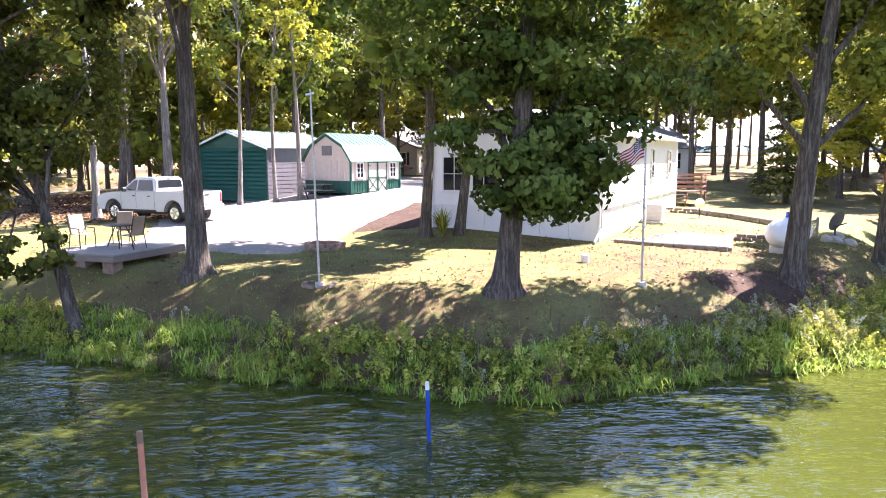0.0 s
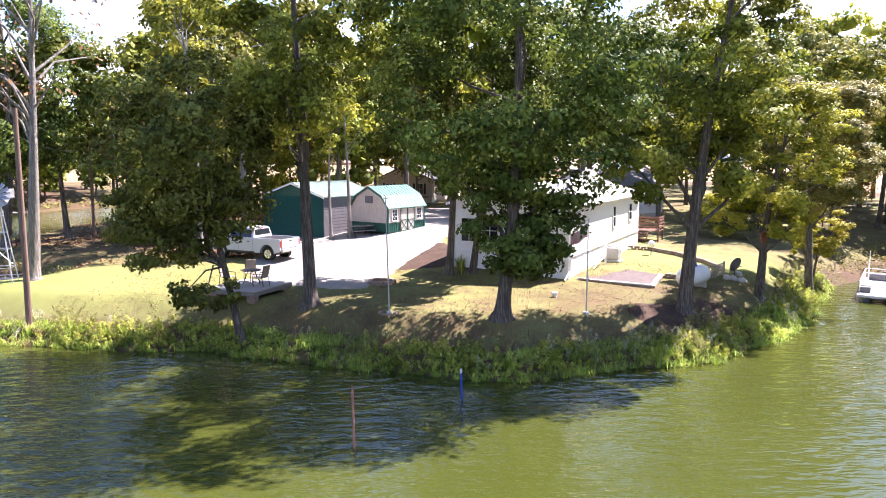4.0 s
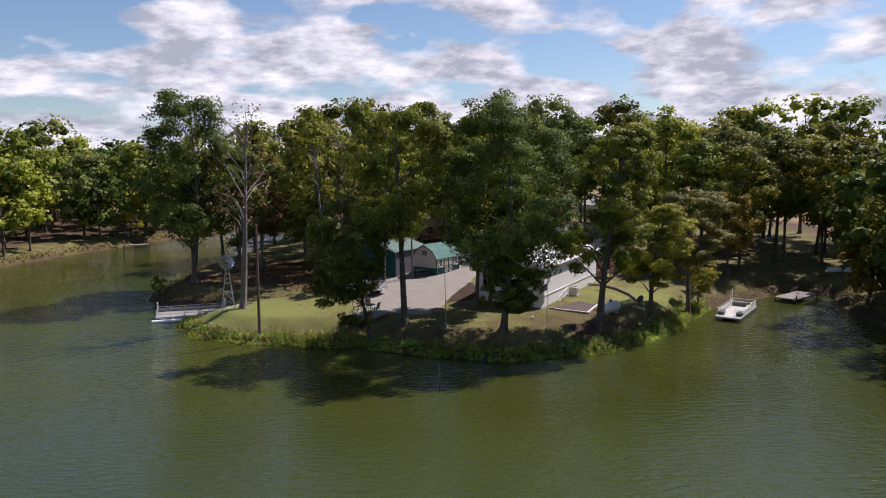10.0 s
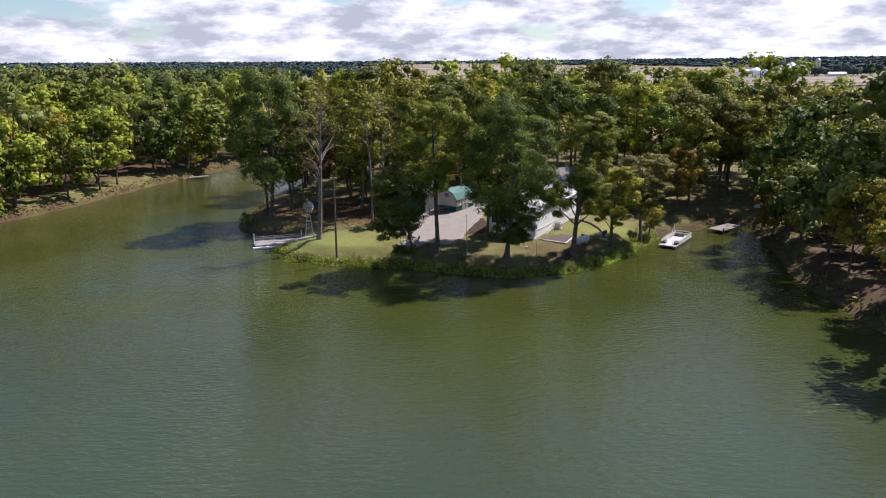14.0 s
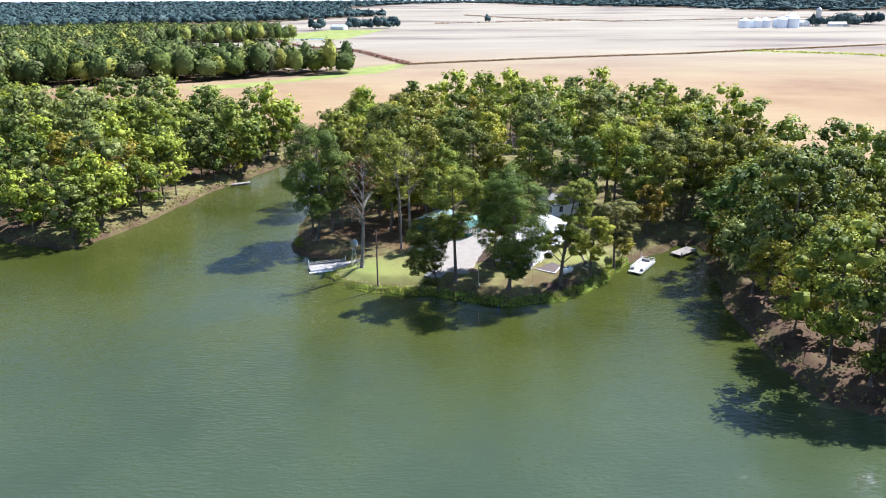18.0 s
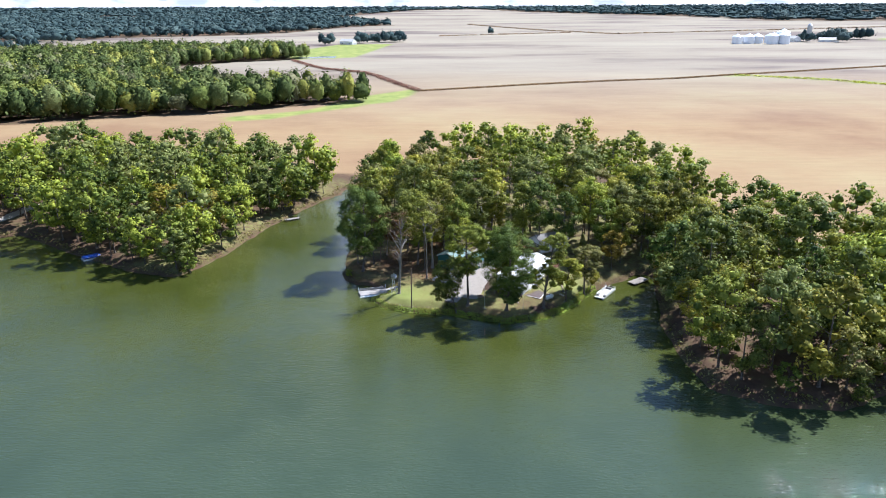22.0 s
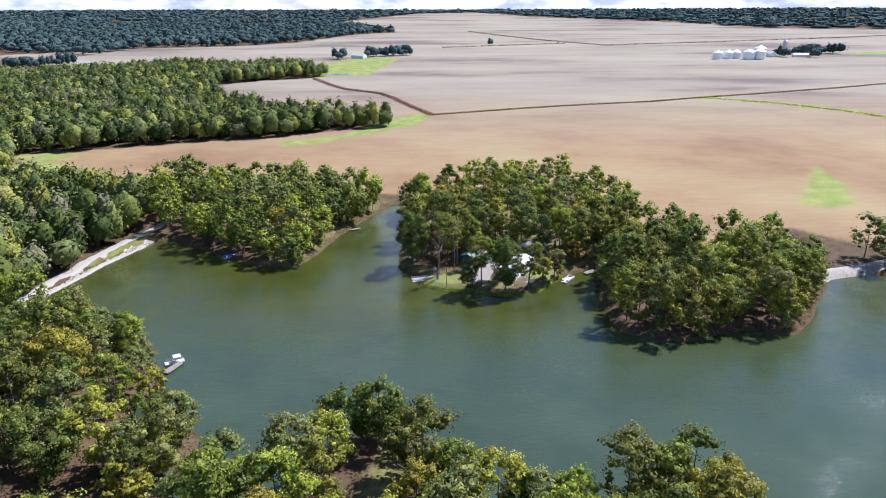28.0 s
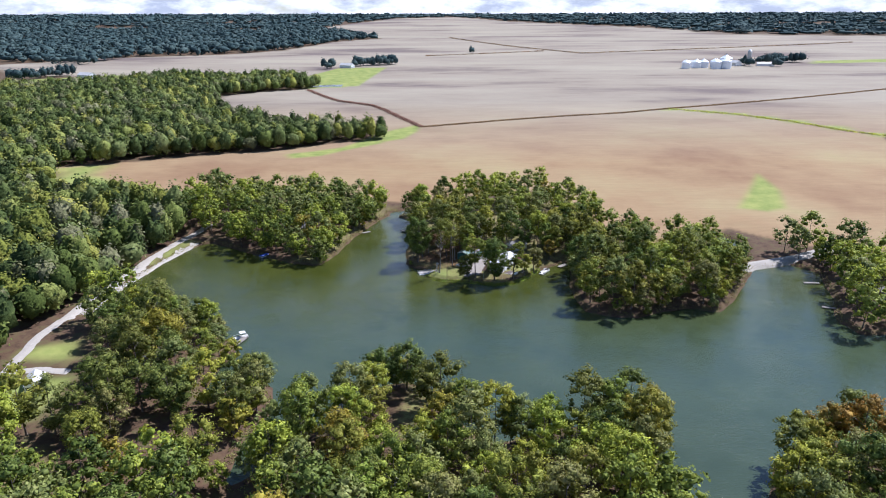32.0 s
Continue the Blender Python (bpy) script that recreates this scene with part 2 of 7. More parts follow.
def ground_material():
    k = Mat("ground", 0.95, 0, 0.15).world()
    at = k.attr("cover")
    sp = k.n.new("ShaderNodeSeparateColor")
    k.l.new(at.outputs["Color"], sp.inputs[0])
    field, lawn, fresh_lit = sp.outputs[0], sp.outputs[1], sp.outputs[2]
    soil = k.ramp(k.noise(0.25, 8.0, 0.7), (0.3, (0.045, 0.028, 0.018)), (0.5, (0.098, 0.060, 0.036)), (0.68, (0.092, 0.085, 0.034)))
    grass = k.ramp(k.noise(0.55, 9.0, 0.7), (0.30, (0.075, 0.048, 0.027)), (0.43, (0.125, 0.095, 0.042)), (0.54, (0.16, 0.155, 0.052)), (0.68, (0.21, 0.205, 0.078)), (0.8, (0.31, 0.26, 0.15)))
    fine = k.noise(14.0, 6.0, 0.75)
    grass = k.mix(0.55, grass, k.ramp(fine, (0.3, (0.25, 0.25, 0.25)), (0.7, (0.85, 0.85, 0.85))), "OVERLAY")
    sep = k.n.new("ShaderNodeSeparateXYZ")
    k.l.new(k.co, sep.inputs[0])
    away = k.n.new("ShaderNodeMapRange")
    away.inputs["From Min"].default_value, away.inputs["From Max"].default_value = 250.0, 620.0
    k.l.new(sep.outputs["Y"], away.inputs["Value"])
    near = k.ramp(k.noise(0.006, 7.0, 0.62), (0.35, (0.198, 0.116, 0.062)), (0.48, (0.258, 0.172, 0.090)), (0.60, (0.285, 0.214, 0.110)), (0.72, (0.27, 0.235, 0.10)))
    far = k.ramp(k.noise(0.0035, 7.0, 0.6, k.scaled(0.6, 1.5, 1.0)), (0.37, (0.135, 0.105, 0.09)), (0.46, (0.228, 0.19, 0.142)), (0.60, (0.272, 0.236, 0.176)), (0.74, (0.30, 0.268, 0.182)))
    # stubble blends from orange-tan to a paler, greyer tan as y grows
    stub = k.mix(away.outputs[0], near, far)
    rows = k.noise(1.0, 5.0, 0.65, k.scaled(0.05, 0.35, 0.1))
    stub = k.mix(0.12, stub, k.ramp(rows, (0.35, (0.3, 0.29, 0.28)), (0.65, (0.7, 0.7, 0.68))), "OVERLAY")
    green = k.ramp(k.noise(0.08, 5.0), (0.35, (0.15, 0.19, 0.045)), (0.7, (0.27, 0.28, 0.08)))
    c = k.mix(lawn, soil, grass)
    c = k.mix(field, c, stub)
    # green growth, and the lawn's sunlit pools painted in the same colour
    c = k.mix(fresh_lit, c, green)
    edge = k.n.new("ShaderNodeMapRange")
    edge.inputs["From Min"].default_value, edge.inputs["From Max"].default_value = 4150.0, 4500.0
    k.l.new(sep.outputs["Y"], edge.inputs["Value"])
    # flat ground coloured as far forest, its bluish haze and tree shade included
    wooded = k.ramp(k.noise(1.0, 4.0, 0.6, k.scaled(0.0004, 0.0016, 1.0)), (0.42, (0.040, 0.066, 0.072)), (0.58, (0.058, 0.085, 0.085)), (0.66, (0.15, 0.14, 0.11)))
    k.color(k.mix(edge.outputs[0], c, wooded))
    k.bump(fine, 0.5, 0.06)
    return k.m


def water_material():
    """Murky water: green with algae round the point, painted bluer with sky reflection towards the open lake."""
    k = Mat("lake_water", 0.04, 0, 0.5).world()
    f = k.noise(0.03, 4.0, 0.6)
    murk = k.ramp(f, (0.35, (0.036, 0.044, 0.008)), (0.65, (0.050, 0.058, 0.011)))
    # reflected sky over the open lake, mixed into the base colour as blue
    sky_murk = k.ramp(f, (0.35, (0.034, 0.050, 0.026)), (0.65, (0.046, 0.065, 0.034)))
    sep = k.n.new("ShaderNodeSeparateXYZ")
    k.l.new(k.co, sep.inputs[0])
    out = k.n.new("ShaderNodeMapRange")
    out.inputs["From Min"].default_value, out.inputs["From Max"].default_value = 4.0, -42.0
    k.l.new(sep.outputs["Y"], out.inputs["Value"])
    k.color(k.mix(out.outputs[0], murk, sky_murk))
    k.p.inputs["IOR"].default_value = 1.45
    a = k.noise(1.0, 2.0, 0.5, k.scaled(1.1, 2.4, 1.0))
    b = k.noise(1.0, 2.0, 0.5, k.scaled(0.28, 0.6, 1.0))
    c = k.noise(1.0, 2.0, 0.5, k.scaled(3.2, 6.8, 1.0))
    gust = k.ramp(k.noise(0.06, 3.0, 0.5), (0.36, (0.45, 0.45, 0.45)), (0.6, (1.0, 1.0, 1.0)))
    k.bump(k.mix(1.0, k.mix(0.15, k.mix(0.35, a, b), c), gust, "MULTIPLY"), 1.0, 0.21)
    return k.m


GROUND, WATER = ground_material(), water_material()


def simple(name, a, b, scale=6.0, rough=0.6, metal=0.0, spec=0.4, bump=0.0, dist=0.01, stretch=None):
    k = Mat(name, rough, metal, spec)
    co = k.scaled(*stretch) if stretch else None
    f = k.noise(scale, 6.0, 0.65, co)
    g = k.noise(scale * 0.13, 3.0)
    k.color(k.mix(0.35, k.ramp(f, (0.3, a), (0.7, b)), k.ramp(g, (0.3, a), (0.7, b))))
    if bump:
        k.bump(f, bump, dist)
    return k.m


ROAD_GRAVEL = simple("gravel_road", (0.26, 0.235, 0.20), (0.42, 0.38, 0.33), 5.0, 0.95, 0, 0.2, 0.8, 0.03)
GRAVEL = simple("gravel_pale", (0.20, 0.175, 0.15), (0.33, 0.295, 0.255), 7.0, 0.95, 0, 0.2, 0.8, 0.03)
SIDING = simple("siding_white", (0.72, 0.72, 0.70), (0.82, 0.82, 0.80), 2.0, 0.45)

# ---- the ground ----
LAKE = [(-47, 127), (-38, 118), (-35.5, 101), (-37, 80), (-40, 61), (-39.5, 45), (-37.6, 40), (-34, 37), (-29, 35), (-26.6, 32.8), (-27.2, 30.2), (-30, 28.2), (-30.2, 26.2), (-26, 21.2), (-20.8, 19.3),
        (-15.9, 18.2), (-11.4, 17.4), (-7, 15.8), (-2.7, 14), (1.3, 13.3), (5.7, 14.1), (10.3, 15.4), (14.7, 18.5), (19.2, 23.6), (22.4, 29.2),
        (26.2, 33.2), (32, 37.5), (37, 42.2), (40.5, 43), (42, 38), (39.5, 31), (35.5, 12), (34.5, -4), (36, -16), (44, -21), (56, -24), (69, -17),
        (81, -15), (91, -20), (105, -4), (122, 21), (127, 29), (149, 35), (157, 23), (146, -8), (135, -30), (138, -43), (150, -43), (190, -60),
        (210, -150), (190, -260), (130, -200), (111, -131), (98, -112), (81, -114), (66, -121), (57, -137), (44, -180), (28, -170), (31, -125), (38, -107), (30, -100),
        (5, -103), (-12, -110), (-23, -96), (-27, -80), (-38, -72), (-50, -77), (-58, -98), (-68, -102), (-75, -112), (-82, -128), (-87, -124),
        (-85, -103), (-80, -88), (-84, -74), (-90, -64), (-95, -70), (-100, -82), (-105, -80), (-104, -60), (-101, -48), (-107, -37), (-134, -21),
        (-160, -14), (-171, -14), (-166, 22), (-160, 50), (-150, 78), (-143, 81), (-126, 68), (-113, 59), (-98, 48), (-83, 43), (-75, 60),
        (-70, 82), (-62, 106), (-56, 120), (-51, 130)]
POND = [(122, 38), (131, 42), (135, 55), (139, 72), (132, 84), (124, 70), (121, 52)]
BACK = [(-51, 129), (-46, 126), (-42, 132), (-30, 136), (-22, 142), (-25, 147), (-40, 141), (-52, 136)]


def signed(px, py, poly):
    """Metres from a ring of points; minus inside."""
    a = np.array(poly, float)
    b = np.roll(a, -1, 0)
    best = np.full(px.shape, 1e18)
    inside = np.zeros(px.shape, bool)
    for (x0, y0), (x1, y1) in zip(a, b):
        dx, dy = x1 - x0, y1 - y0
        k = np.clip(((px - x0) * dx + (py - y0) * dy) / (dx * dx + dy * dy), 0, 1)
        best = np.minimum(best, (px - x0 - k * dx) ** 2 + (py - y0 - k * dy) ** 2)
        if y0 != y1:
            inside ^= ((y0 > py) != (y1 > py)) & (px < (x1 - x0) * (py - y0) / (y1 - y0) + x0)
    return np.sqrt(best) * np.where(inside, -1, 1)


def smooth(x, lo, hi):
    k = np.clip((x - lo) / (hi - lo), 0, 1)
    return k * k * (3 - 2 * k)


def wobble(x, y, s=1.0):
    return (np.sin(x * 0.9 * s + 1.3 * np.sin(y * 0.53 * s)) + np.sin(y * 1.1 * s + 1.7 * np.sin(x * 0.41 * s + 2.0)) + 0.6 * np.sin((x + y) * 2.3 * s)) / 2.6


def shore(x, y):
    x, y = np.asarray(x, float), np.asarray(y, float)
    d = np.minimum(np.minimum(signed(x, y, LAKE), signed(x, y, POND)), signed(x, y, BACK))
    return d + 0.35 * wobble(x, y, 0.9) + 0.5 * wobble(x, y, 0.23)


def height(x, y, d=None):
    x, y = np.asarray(x, float), np.asarray(y, float)
    d = shore(x, y) if d is None else d
    land = 0.55 * smooth(d, -0.15, 1.0) + 1.15 * smooth(d, 0.8, 4.2) + 1.4 * smooth(d, 5, 30) + 1.2 * smooth(d, 40, 160)
    bed = np.maximum(d, -20) * 0.22
    r = np.hypot(x, y + 100)
    far = 40.0 * smooth(r, 2100, 4700)
    return np.where(d > -0.15, land, bed - 0.02) + 0.05 * wobble(x, y, 0.35) * smooth(d, 1, 6) + far


def z_at(x, y):
    return float(height(np.array([x]), np.array([y]))[0])


def axis(*spans):
    out = []
    for lo, hi, step in spans:
        out += list(np.arange(lo, hi, step))
    return np.array(out)


FOREST_LEFT = [(-310, 255), (-250, 277), (-190, 303), (-147, 317), (-103, 346), (-64, 362), (-60, 385), (-95, 392), (-150, 405), (-215, 470),
               (-256, 520), (-262, 560), (-300, 672), (-250, 735), (-190, 765), (-175, 800), (-240, 900), (-330, 860), (-420, 900), (-500, 800), (-640, 740), (-660, 640), (-520, 330),
               (-400, 110), (-320, 60), (-283, 205)]
LAWN = [(-60, 112), (-66, 140), (-90, 150), (62, 122), (60, 48), (40, 20), (0, 5), (-45, 10), (-48, 60)]
FIELD = [(-306, 254), (-250, 276), (-190, 302), (-147, 316), (-103, 347), (-64, 361), (-60, 386), (-95, 393), (-150, 406), (-215, 471), (-256, 521), (-262, 561), (-300, 673),
         (-250, 736), (-190, 766), (-175, 800), (-240, 905), (-330, 1000), (-520, 960), (-700, 1000), (-900, 1200), (-690, 1420), (-490, 1500), (-368, 1665), (-295, 2080), (-150, 2250), (-470, 2900), (-150, 3900), (190, 4100),
         (427, 3500), (684, 3200), (897, 2950), (1150, 2350), (1560, 2190), (2200, 2000), (2400, 600), (700, 60), (300, -20), (200, 40), (165, 55), (140, 90), (128, 78), (108, 62), (90, 52), (70, 78),
         (66, 130), (45, 172), (10, 166), (-45, 152), (-100, 160), (-160, 172), (-250, 160), (-283, 200)]
DRIVE = [(-9.2, 24.6), (-7.2, 23.6), (-5.2, 23.4), (-3.6, 27.5), (-0.6, 36), (1.6, 46), (4, 62), (-2, 64), (-3.6, 55), (-7.0, 47), (-11.4, 40.5), (-12.5, 33), (-11.5, 27)]
GREENS = [[(-71, 392), (-52, 417), (-30, 444), (-33, 403), (-46, 363), (-65, 348)], [(212, 210), (190, 172), (162, 126), (176, 118), (190, 124), (206, 165)],
          [(-70, 384), (-64, 343), (-92, 314), (-112, 289), (-134, 281), (-141, 297), (-120, 308), (-97, 325)], [(-630, 860), (-515, 965), (-480, 1000), (-560, 990), (-700, 900)],
          [(255, 536), (318, 492), (355, 440), (400, 350), (408, 355), (366, 446), (325, 502), (262, 546)], [(-190, 770), (-120, 800), (-90, 1120), (-180, 1110), (-230, 900)],
          [(760, 1160), (1300, 1250), (1300, 1330), (800, 1230)], [(-303, 252), (-290, 205), (-262, 180), (-225, 176), (-190, 180), (-225, 192), (-255, 216), (-272, 240), (-278, 262)], [(-176, -48), (-160, -42), (-156, -58), (-174, -56)], [(-172, -72), (-150, -70), (-150, -96), (-176, -100)], [(-165, 46), (-158, 80), (-154, 80), (-161, 46)]]


MEADOWS = [[(-83, 42), (-74, 60), (-69, 82), (-60, 108), (-66, 108), (-77, 84), (-84, 62), (-95, 52), (-100, 47)], [(-180, -110), (-140, -112), (-128, -126), (-140, -160), (-190, -160)], [(38, 44), (62, 46), (60, 70), (44, 70)], [(-36, -78), (-30, -84), (-34, -110), (-42, -108)], [(30, -104), (40, -108), (34, -122), (28, -120)]]


def build_ground():
    xs = axis((-10000, -3400, 600), (-3400, -1000, 150), (-1000, -260, 20), (-260, -48, 4), (-48, 46, 0.5), (46, 240, 2.5), (240, 1000, 20), (1000, 3400, 150), (3400, 10001, 600))
    ys = axis((-900, -340, 40), (-340, 6, 4), (6, 62, 0.5), (62, 230, 3), (230, 520, 5), (520, 1600, 16), (1600, 2600, 50), (2600, 4500, 100), (4500, 14001, 400))
    gx, gy = np.meshgrid(xs, ys)
    d = shore(gx, gy)
    gz = height(gx, gy, d)
    nx, ny = len(xs), len(ys)
    verts = np.stack([gx, gy, gz], -1).reshape(-1, 3)
    i = np.arange(nx * ny).reshape(ny, nx)
    quads = np.stack([i[:-1, :-1], i[:-1, 1:], i[1:, 1:], i[1:, :-1]], -1).reshape(-1, 4)
    me = mesh_of("ground", verts, quads)
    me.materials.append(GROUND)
    field = smooth(-signed(gx, gy, FIELD), -2, 2)
    lawn = smooth(-signed(gx, gy, LAWN), -5, 5) * (0.72 + 0.3 * wobble(gx, gy, 0.16))
    for g in MEADOWS:
        lawn = np.maximum(lawn, 0.95 * smooth(-signed(gx, gy, g), -3, 3))
    lawn = lawn * (1 - 0.8 * np.exp(-(((gx + 26) / 11) ** 2 + ((gy - 45) / 12) ** 2))) * (1 - 0.65 * np.exp(-(((gx - 11) / 7) ** 2 + ((gy - 19) / 3.2) ** 2)))
    lawn = lawn * smooth(d, 0.9, 2.4)
    fresh_lit = np.zeros_like(gx)
    for g in GREENS:
        fresh_lit = np.maximum(fresh_lit, smooth(-signed(gx, gy, g), -4, 4))
    # two pools of sunlight on the lawn, put into the cover as brighter grass
    painted_sun = np.exp(-(((gx + 22) / 13) ** 2 + ((gy - 26) / 7) ** 2)) + np.exp(-(((gx - 17) / 7) ** 2 + ((gy - 31) / 5) ** 2))
    fresh_lit = np.maximum(fresh_lit, np.clip(painted_sun * 0.75, 0, 0.75)) * smooth(d, 0.9, 2.4)
    col = np.stack([field, np.clip(lawn, 0, 1), fresh_lit, np.ones_like(gx)], -1).reshape(-1)
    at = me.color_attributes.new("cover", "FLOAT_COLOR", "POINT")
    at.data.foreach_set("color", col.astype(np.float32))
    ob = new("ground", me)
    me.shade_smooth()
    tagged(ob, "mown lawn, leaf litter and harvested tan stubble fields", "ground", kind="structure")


def mesh_of(name, verts, faces):
    """A mesh from arrays; all faces have the same number of corners."""
    verts, faces = np.asarray(verts, np.float32), np.asarray(faces, np.int32)
    me = bpy.data.meshes.new(name)
    me.vertices.add(len(verts))
    me.vertices.foreach_set("co", verts.reshape(-1))
    n, k = faces.shape
    me.loops.add(n * k)
    me.loops.foreach_set("vertex_index", faces.reshape(-1))
    me.polygons.add(n)
    me.polygons.foreach_set("loop_start", np.arange(0, n * k, k, dtype=np.int32))
    me.update(calc_edges=True)
    return me


build_ground()
water = new("water", mesh_of("water", [(-320, -420, 0), (420, -420, 0), (420, 160, 0), (-320, 160, 0)], [(0, 1, 2, 3)]))
water.data.materials.append(WATER)
tagged(water, "murky green lake water with fine wind ripples", "water", kind="structure")

# ---- trees ----
RNG = np.random.default_rng(11)


def unit(v):
    return v / np.maximum(np.linalg.norm(v, axis=-1, keepdims=True), 1e-9)


def leaves(points, normals, size, rng, spread=0.8, aspect=0.62):
    """Folded pointed leaves at the points, roughly square to the normals."""
    n = len(points)
    nn = unit(normals + rng.normal(0, spread, (n, 3)))
    t = unit(np.cross(nn, rng.normal(0, 1, (n, 3))))
    b = np.cross(nn, t)
    s = (size * rng.uniform(0.65, 1.4, n))[:, None]
    tip, tail = points + t * s * 0.5, points - t * s * 0.5
    mid = nn * s * 0.10
    left, right = points + b * s * 0.5 * aspect + mid, points - b * s * 0.5 * aspect + mid
    verts = np.stack([tail, right, tip, left], 1).reshape(-1, 3)
    faces = np.arange(4 * n).reshape(n, 4)
    return verts, faces


def leaf_mesh(name, verts, faces, round_to, tones, soft=0.62):
    """A mesh of leaves, four corners each, that share part of the roundness of their tuft, with a tone for each leaf."""
    me = mesh_of(name, verts, faces)
    q = np.asarray(verts, float).reshape(-1, 4, 3)
    face = np.repeat(unit(np.cross(q[:, 2] - q[:, 0], q[:, 3] - q[:, 1])), 4, 0)
    out = unit(np.asarray(round_to, float))
    if len(out) < len(face):
        out, tones = np.repeat(out, 4, 0), np.repeat(tones, 4)
    face = face * np.where((face * out).sum(1, keepdims=True) < 0, -1, 1)
    nn = unit(out * soft + face * (1 - soft)).astype(np.float32)
    me.attributes.new("custom_normal", "FLOAT_VECTOR", "POINT").data.foreach_set("vector", nn.reshape(-1))
    me.attributes.new("tone", "FLOAT", "POINT").data.foreach_set("value", np.asarray(tones, np.float32))
    return me


def tube(path, radii, sides=7):
    """A tapered limb along a path."""
    path = np.asarray(path, float)
    d = unit(np.gradient(path, axis=0))
    side = unit(np.cross(d, np.array([0.3, 0.9, 0.2])))
    up = np.cross(side, d)
    a = np.linspace(0, 2 * np.pi, sides, endpoint=False)
    ring = side[:, None] * np.cos(a)[None, :, None] + up[:, None] * np.sin(a)[None, :, None]
    verts = (path[:, None] + ring * np.asarray(radii)[:, None, None]).reshape(-1, 3)
    k = len(path)
    i = np.arange(k * sides).reshape(k, sides)
    j = np.roll(i, -1, 1)
    return verts, np.stack([i[:-1], j[:-1], j[1:], i[1:]], -1).reshape(-1, 4)


def joined(pieces):
    verts, faces, at = [], [], 0
    for v, f in pieces:
        verts.append(v); faces.append(f + at); at += len(v)
    return np.concatenate(verts), np.concatenate(faces)


def tree_meshes(name, seed, H, R, bare, r0, leaf, count, lobes, lean=0.0, limbs=9, flat=1.0, sag=0.0, low=0.25, extra=(), core=0.0):
    """The trunk and crown meshes of one kind of tree. bare: height of the lowest leaves."""
    rng = np.random.default_rng(seed)
    ks = np.concatenate([[0, 0.008, 0.018, 0.032, 0.06], np.linspace(0.12, 1, 9)])
    bend = rng.normal(0, 0.25, 2)
    spine = np.stack([bend[0] * np.sin(ks * 3) + lean * ks * H * 0.3, bend[1] * np.sin(ks * 2.4), ks * H * 0.86], -1)
    rad = r0 * (1 - 0.84 * ks) + r0 * 0.45 * np.exp(-ks * H / 0.4)
    spine = np.concatenate([[spine[0] - (0, 0, 0.3)], spine]); rad = np.concatenate([[rad[0]], rad])
    sides = 22 if count > 6000 else 9
    tv0, tf0 = tube(spine, rad, sides)
    ring = np.tile(np.arange(sides), len(spine)) * 2 * np.pi / sides
    axis_pts = np.repeat(spine, sides, 0)
    zz = np.maximum(axis_pts[:, 2], 0)
    ph = rng.uniform(0, 6, 3)
    swell = 1 + 0.05 * np.sin(7 * ring + ph[0] + zz * 0.5) + 0.04 * np.sin(3 * ring + ph[1] - zz * 0.8) + 0.45 * np.exp(-zz / 0.28) * np.maximum(0, np.sin(2.5 * ring + ph[2])) ** 2
    pieces = [(axis_pts + (tv0 - axis_pts) * swell[:, None], tf0)]
    mid, half = (bare + H) / 2, (H - bare) / 2
    cs, rs = [], []
    while len(cs) < lobes:
        v = unit(rng.normal(0, 1, 3) + (0, 0, 0.15)) * rng.uniform(0.5, 0.95) ** 0.7
        taper = 1.0 - 0.35 * max(v[2], 0) ** 1.5 - low * max(-v[2], 0)
        c = np.array([v[0] * R * taper, v[1] * R * taper, mid + v[2] * half * flat])
        c[2] -= sag * np.hypot(v[0], v[1]) * 2.0
        top = np.interp(c[2], spine[:, 2], spine[:, 0])
        c[0] += top
        cs.append(c); rs.append(R * rng.uniform(0.22, 0.38))
    for x, y, z, r in extra:
        cs.insert(0, np.array([x, y, z])); rs.insert(0, r)
    cs, rs = np.array(cs), np.array(rs)
    lobes = len(cs)
    for c in cs[:limbs]:
        z0 = np.clip(c[2] - rng.uniform(1.2, 3.5), bare * 0.7, H * 0.8)
        p0 = np.array([np.interp(z0, spine[:, 2], spine[:, 0]), np.interp(z0, spine[:, 2], spine[:, 1]), z0])
        m1 = p0 * 0.55 + c * 0.45 + rng.normal(0, 0.25, 3) + (0, 0, 0.3)
        w = r0 * (0.42 - 0.25 * z0 / H)
        pieces.append(tube([p0, m1, c * 0.9 + m1 * 0.1, c + (c - m1) * 0.35], [w, w * 0.62, w * 0.36, w * 0.1], 5))
    tv, tf = joined(pieces)
    trunk = mesh_of(name + "_trunk", tv, tf)
    trunk.shade_smooth()
    # tufts of leaves sit on the outer and upper side of each lobe
    each = 9
    td = unit(rng.normal(0, 1, (lobes, each, 3)) + unit(cs - (0, 0, mid - half * 0.3))[:, None] * 0.5 + (0, 0, 0.35))
    tufts = cs[:, None] + td * (rs[:, None, None] * rng.uniform(0.55, 1.0, (lobes, each, 1))) * np.array([1.12, 1.12, 0.85])
    tr = rs[:, None] * rng.uniform(0.30, 0.56, (lobes, each))
    weight = tr ** 2.0
    weight[:len(extra)] *= 2.2
    pick = rng.choice(lobes * each, count, p=weight.ravel() / weight.sum())
    lobe = pick // each
    c, r = tufts.reshape(-1, 3)[pick], tr.ravel()[pick]
    dirs = unit(rng.normal(0, 1, (count, 3)) + (0, 0, 0.3))
    pts = c + dirs * (r * rng.uniform(0.25, 1.08, count) ** 0.6)[:, None] * np.array([1.15, 1.15, 0.72])
    ax = np.array([0, 0, mid - half * 0.2])
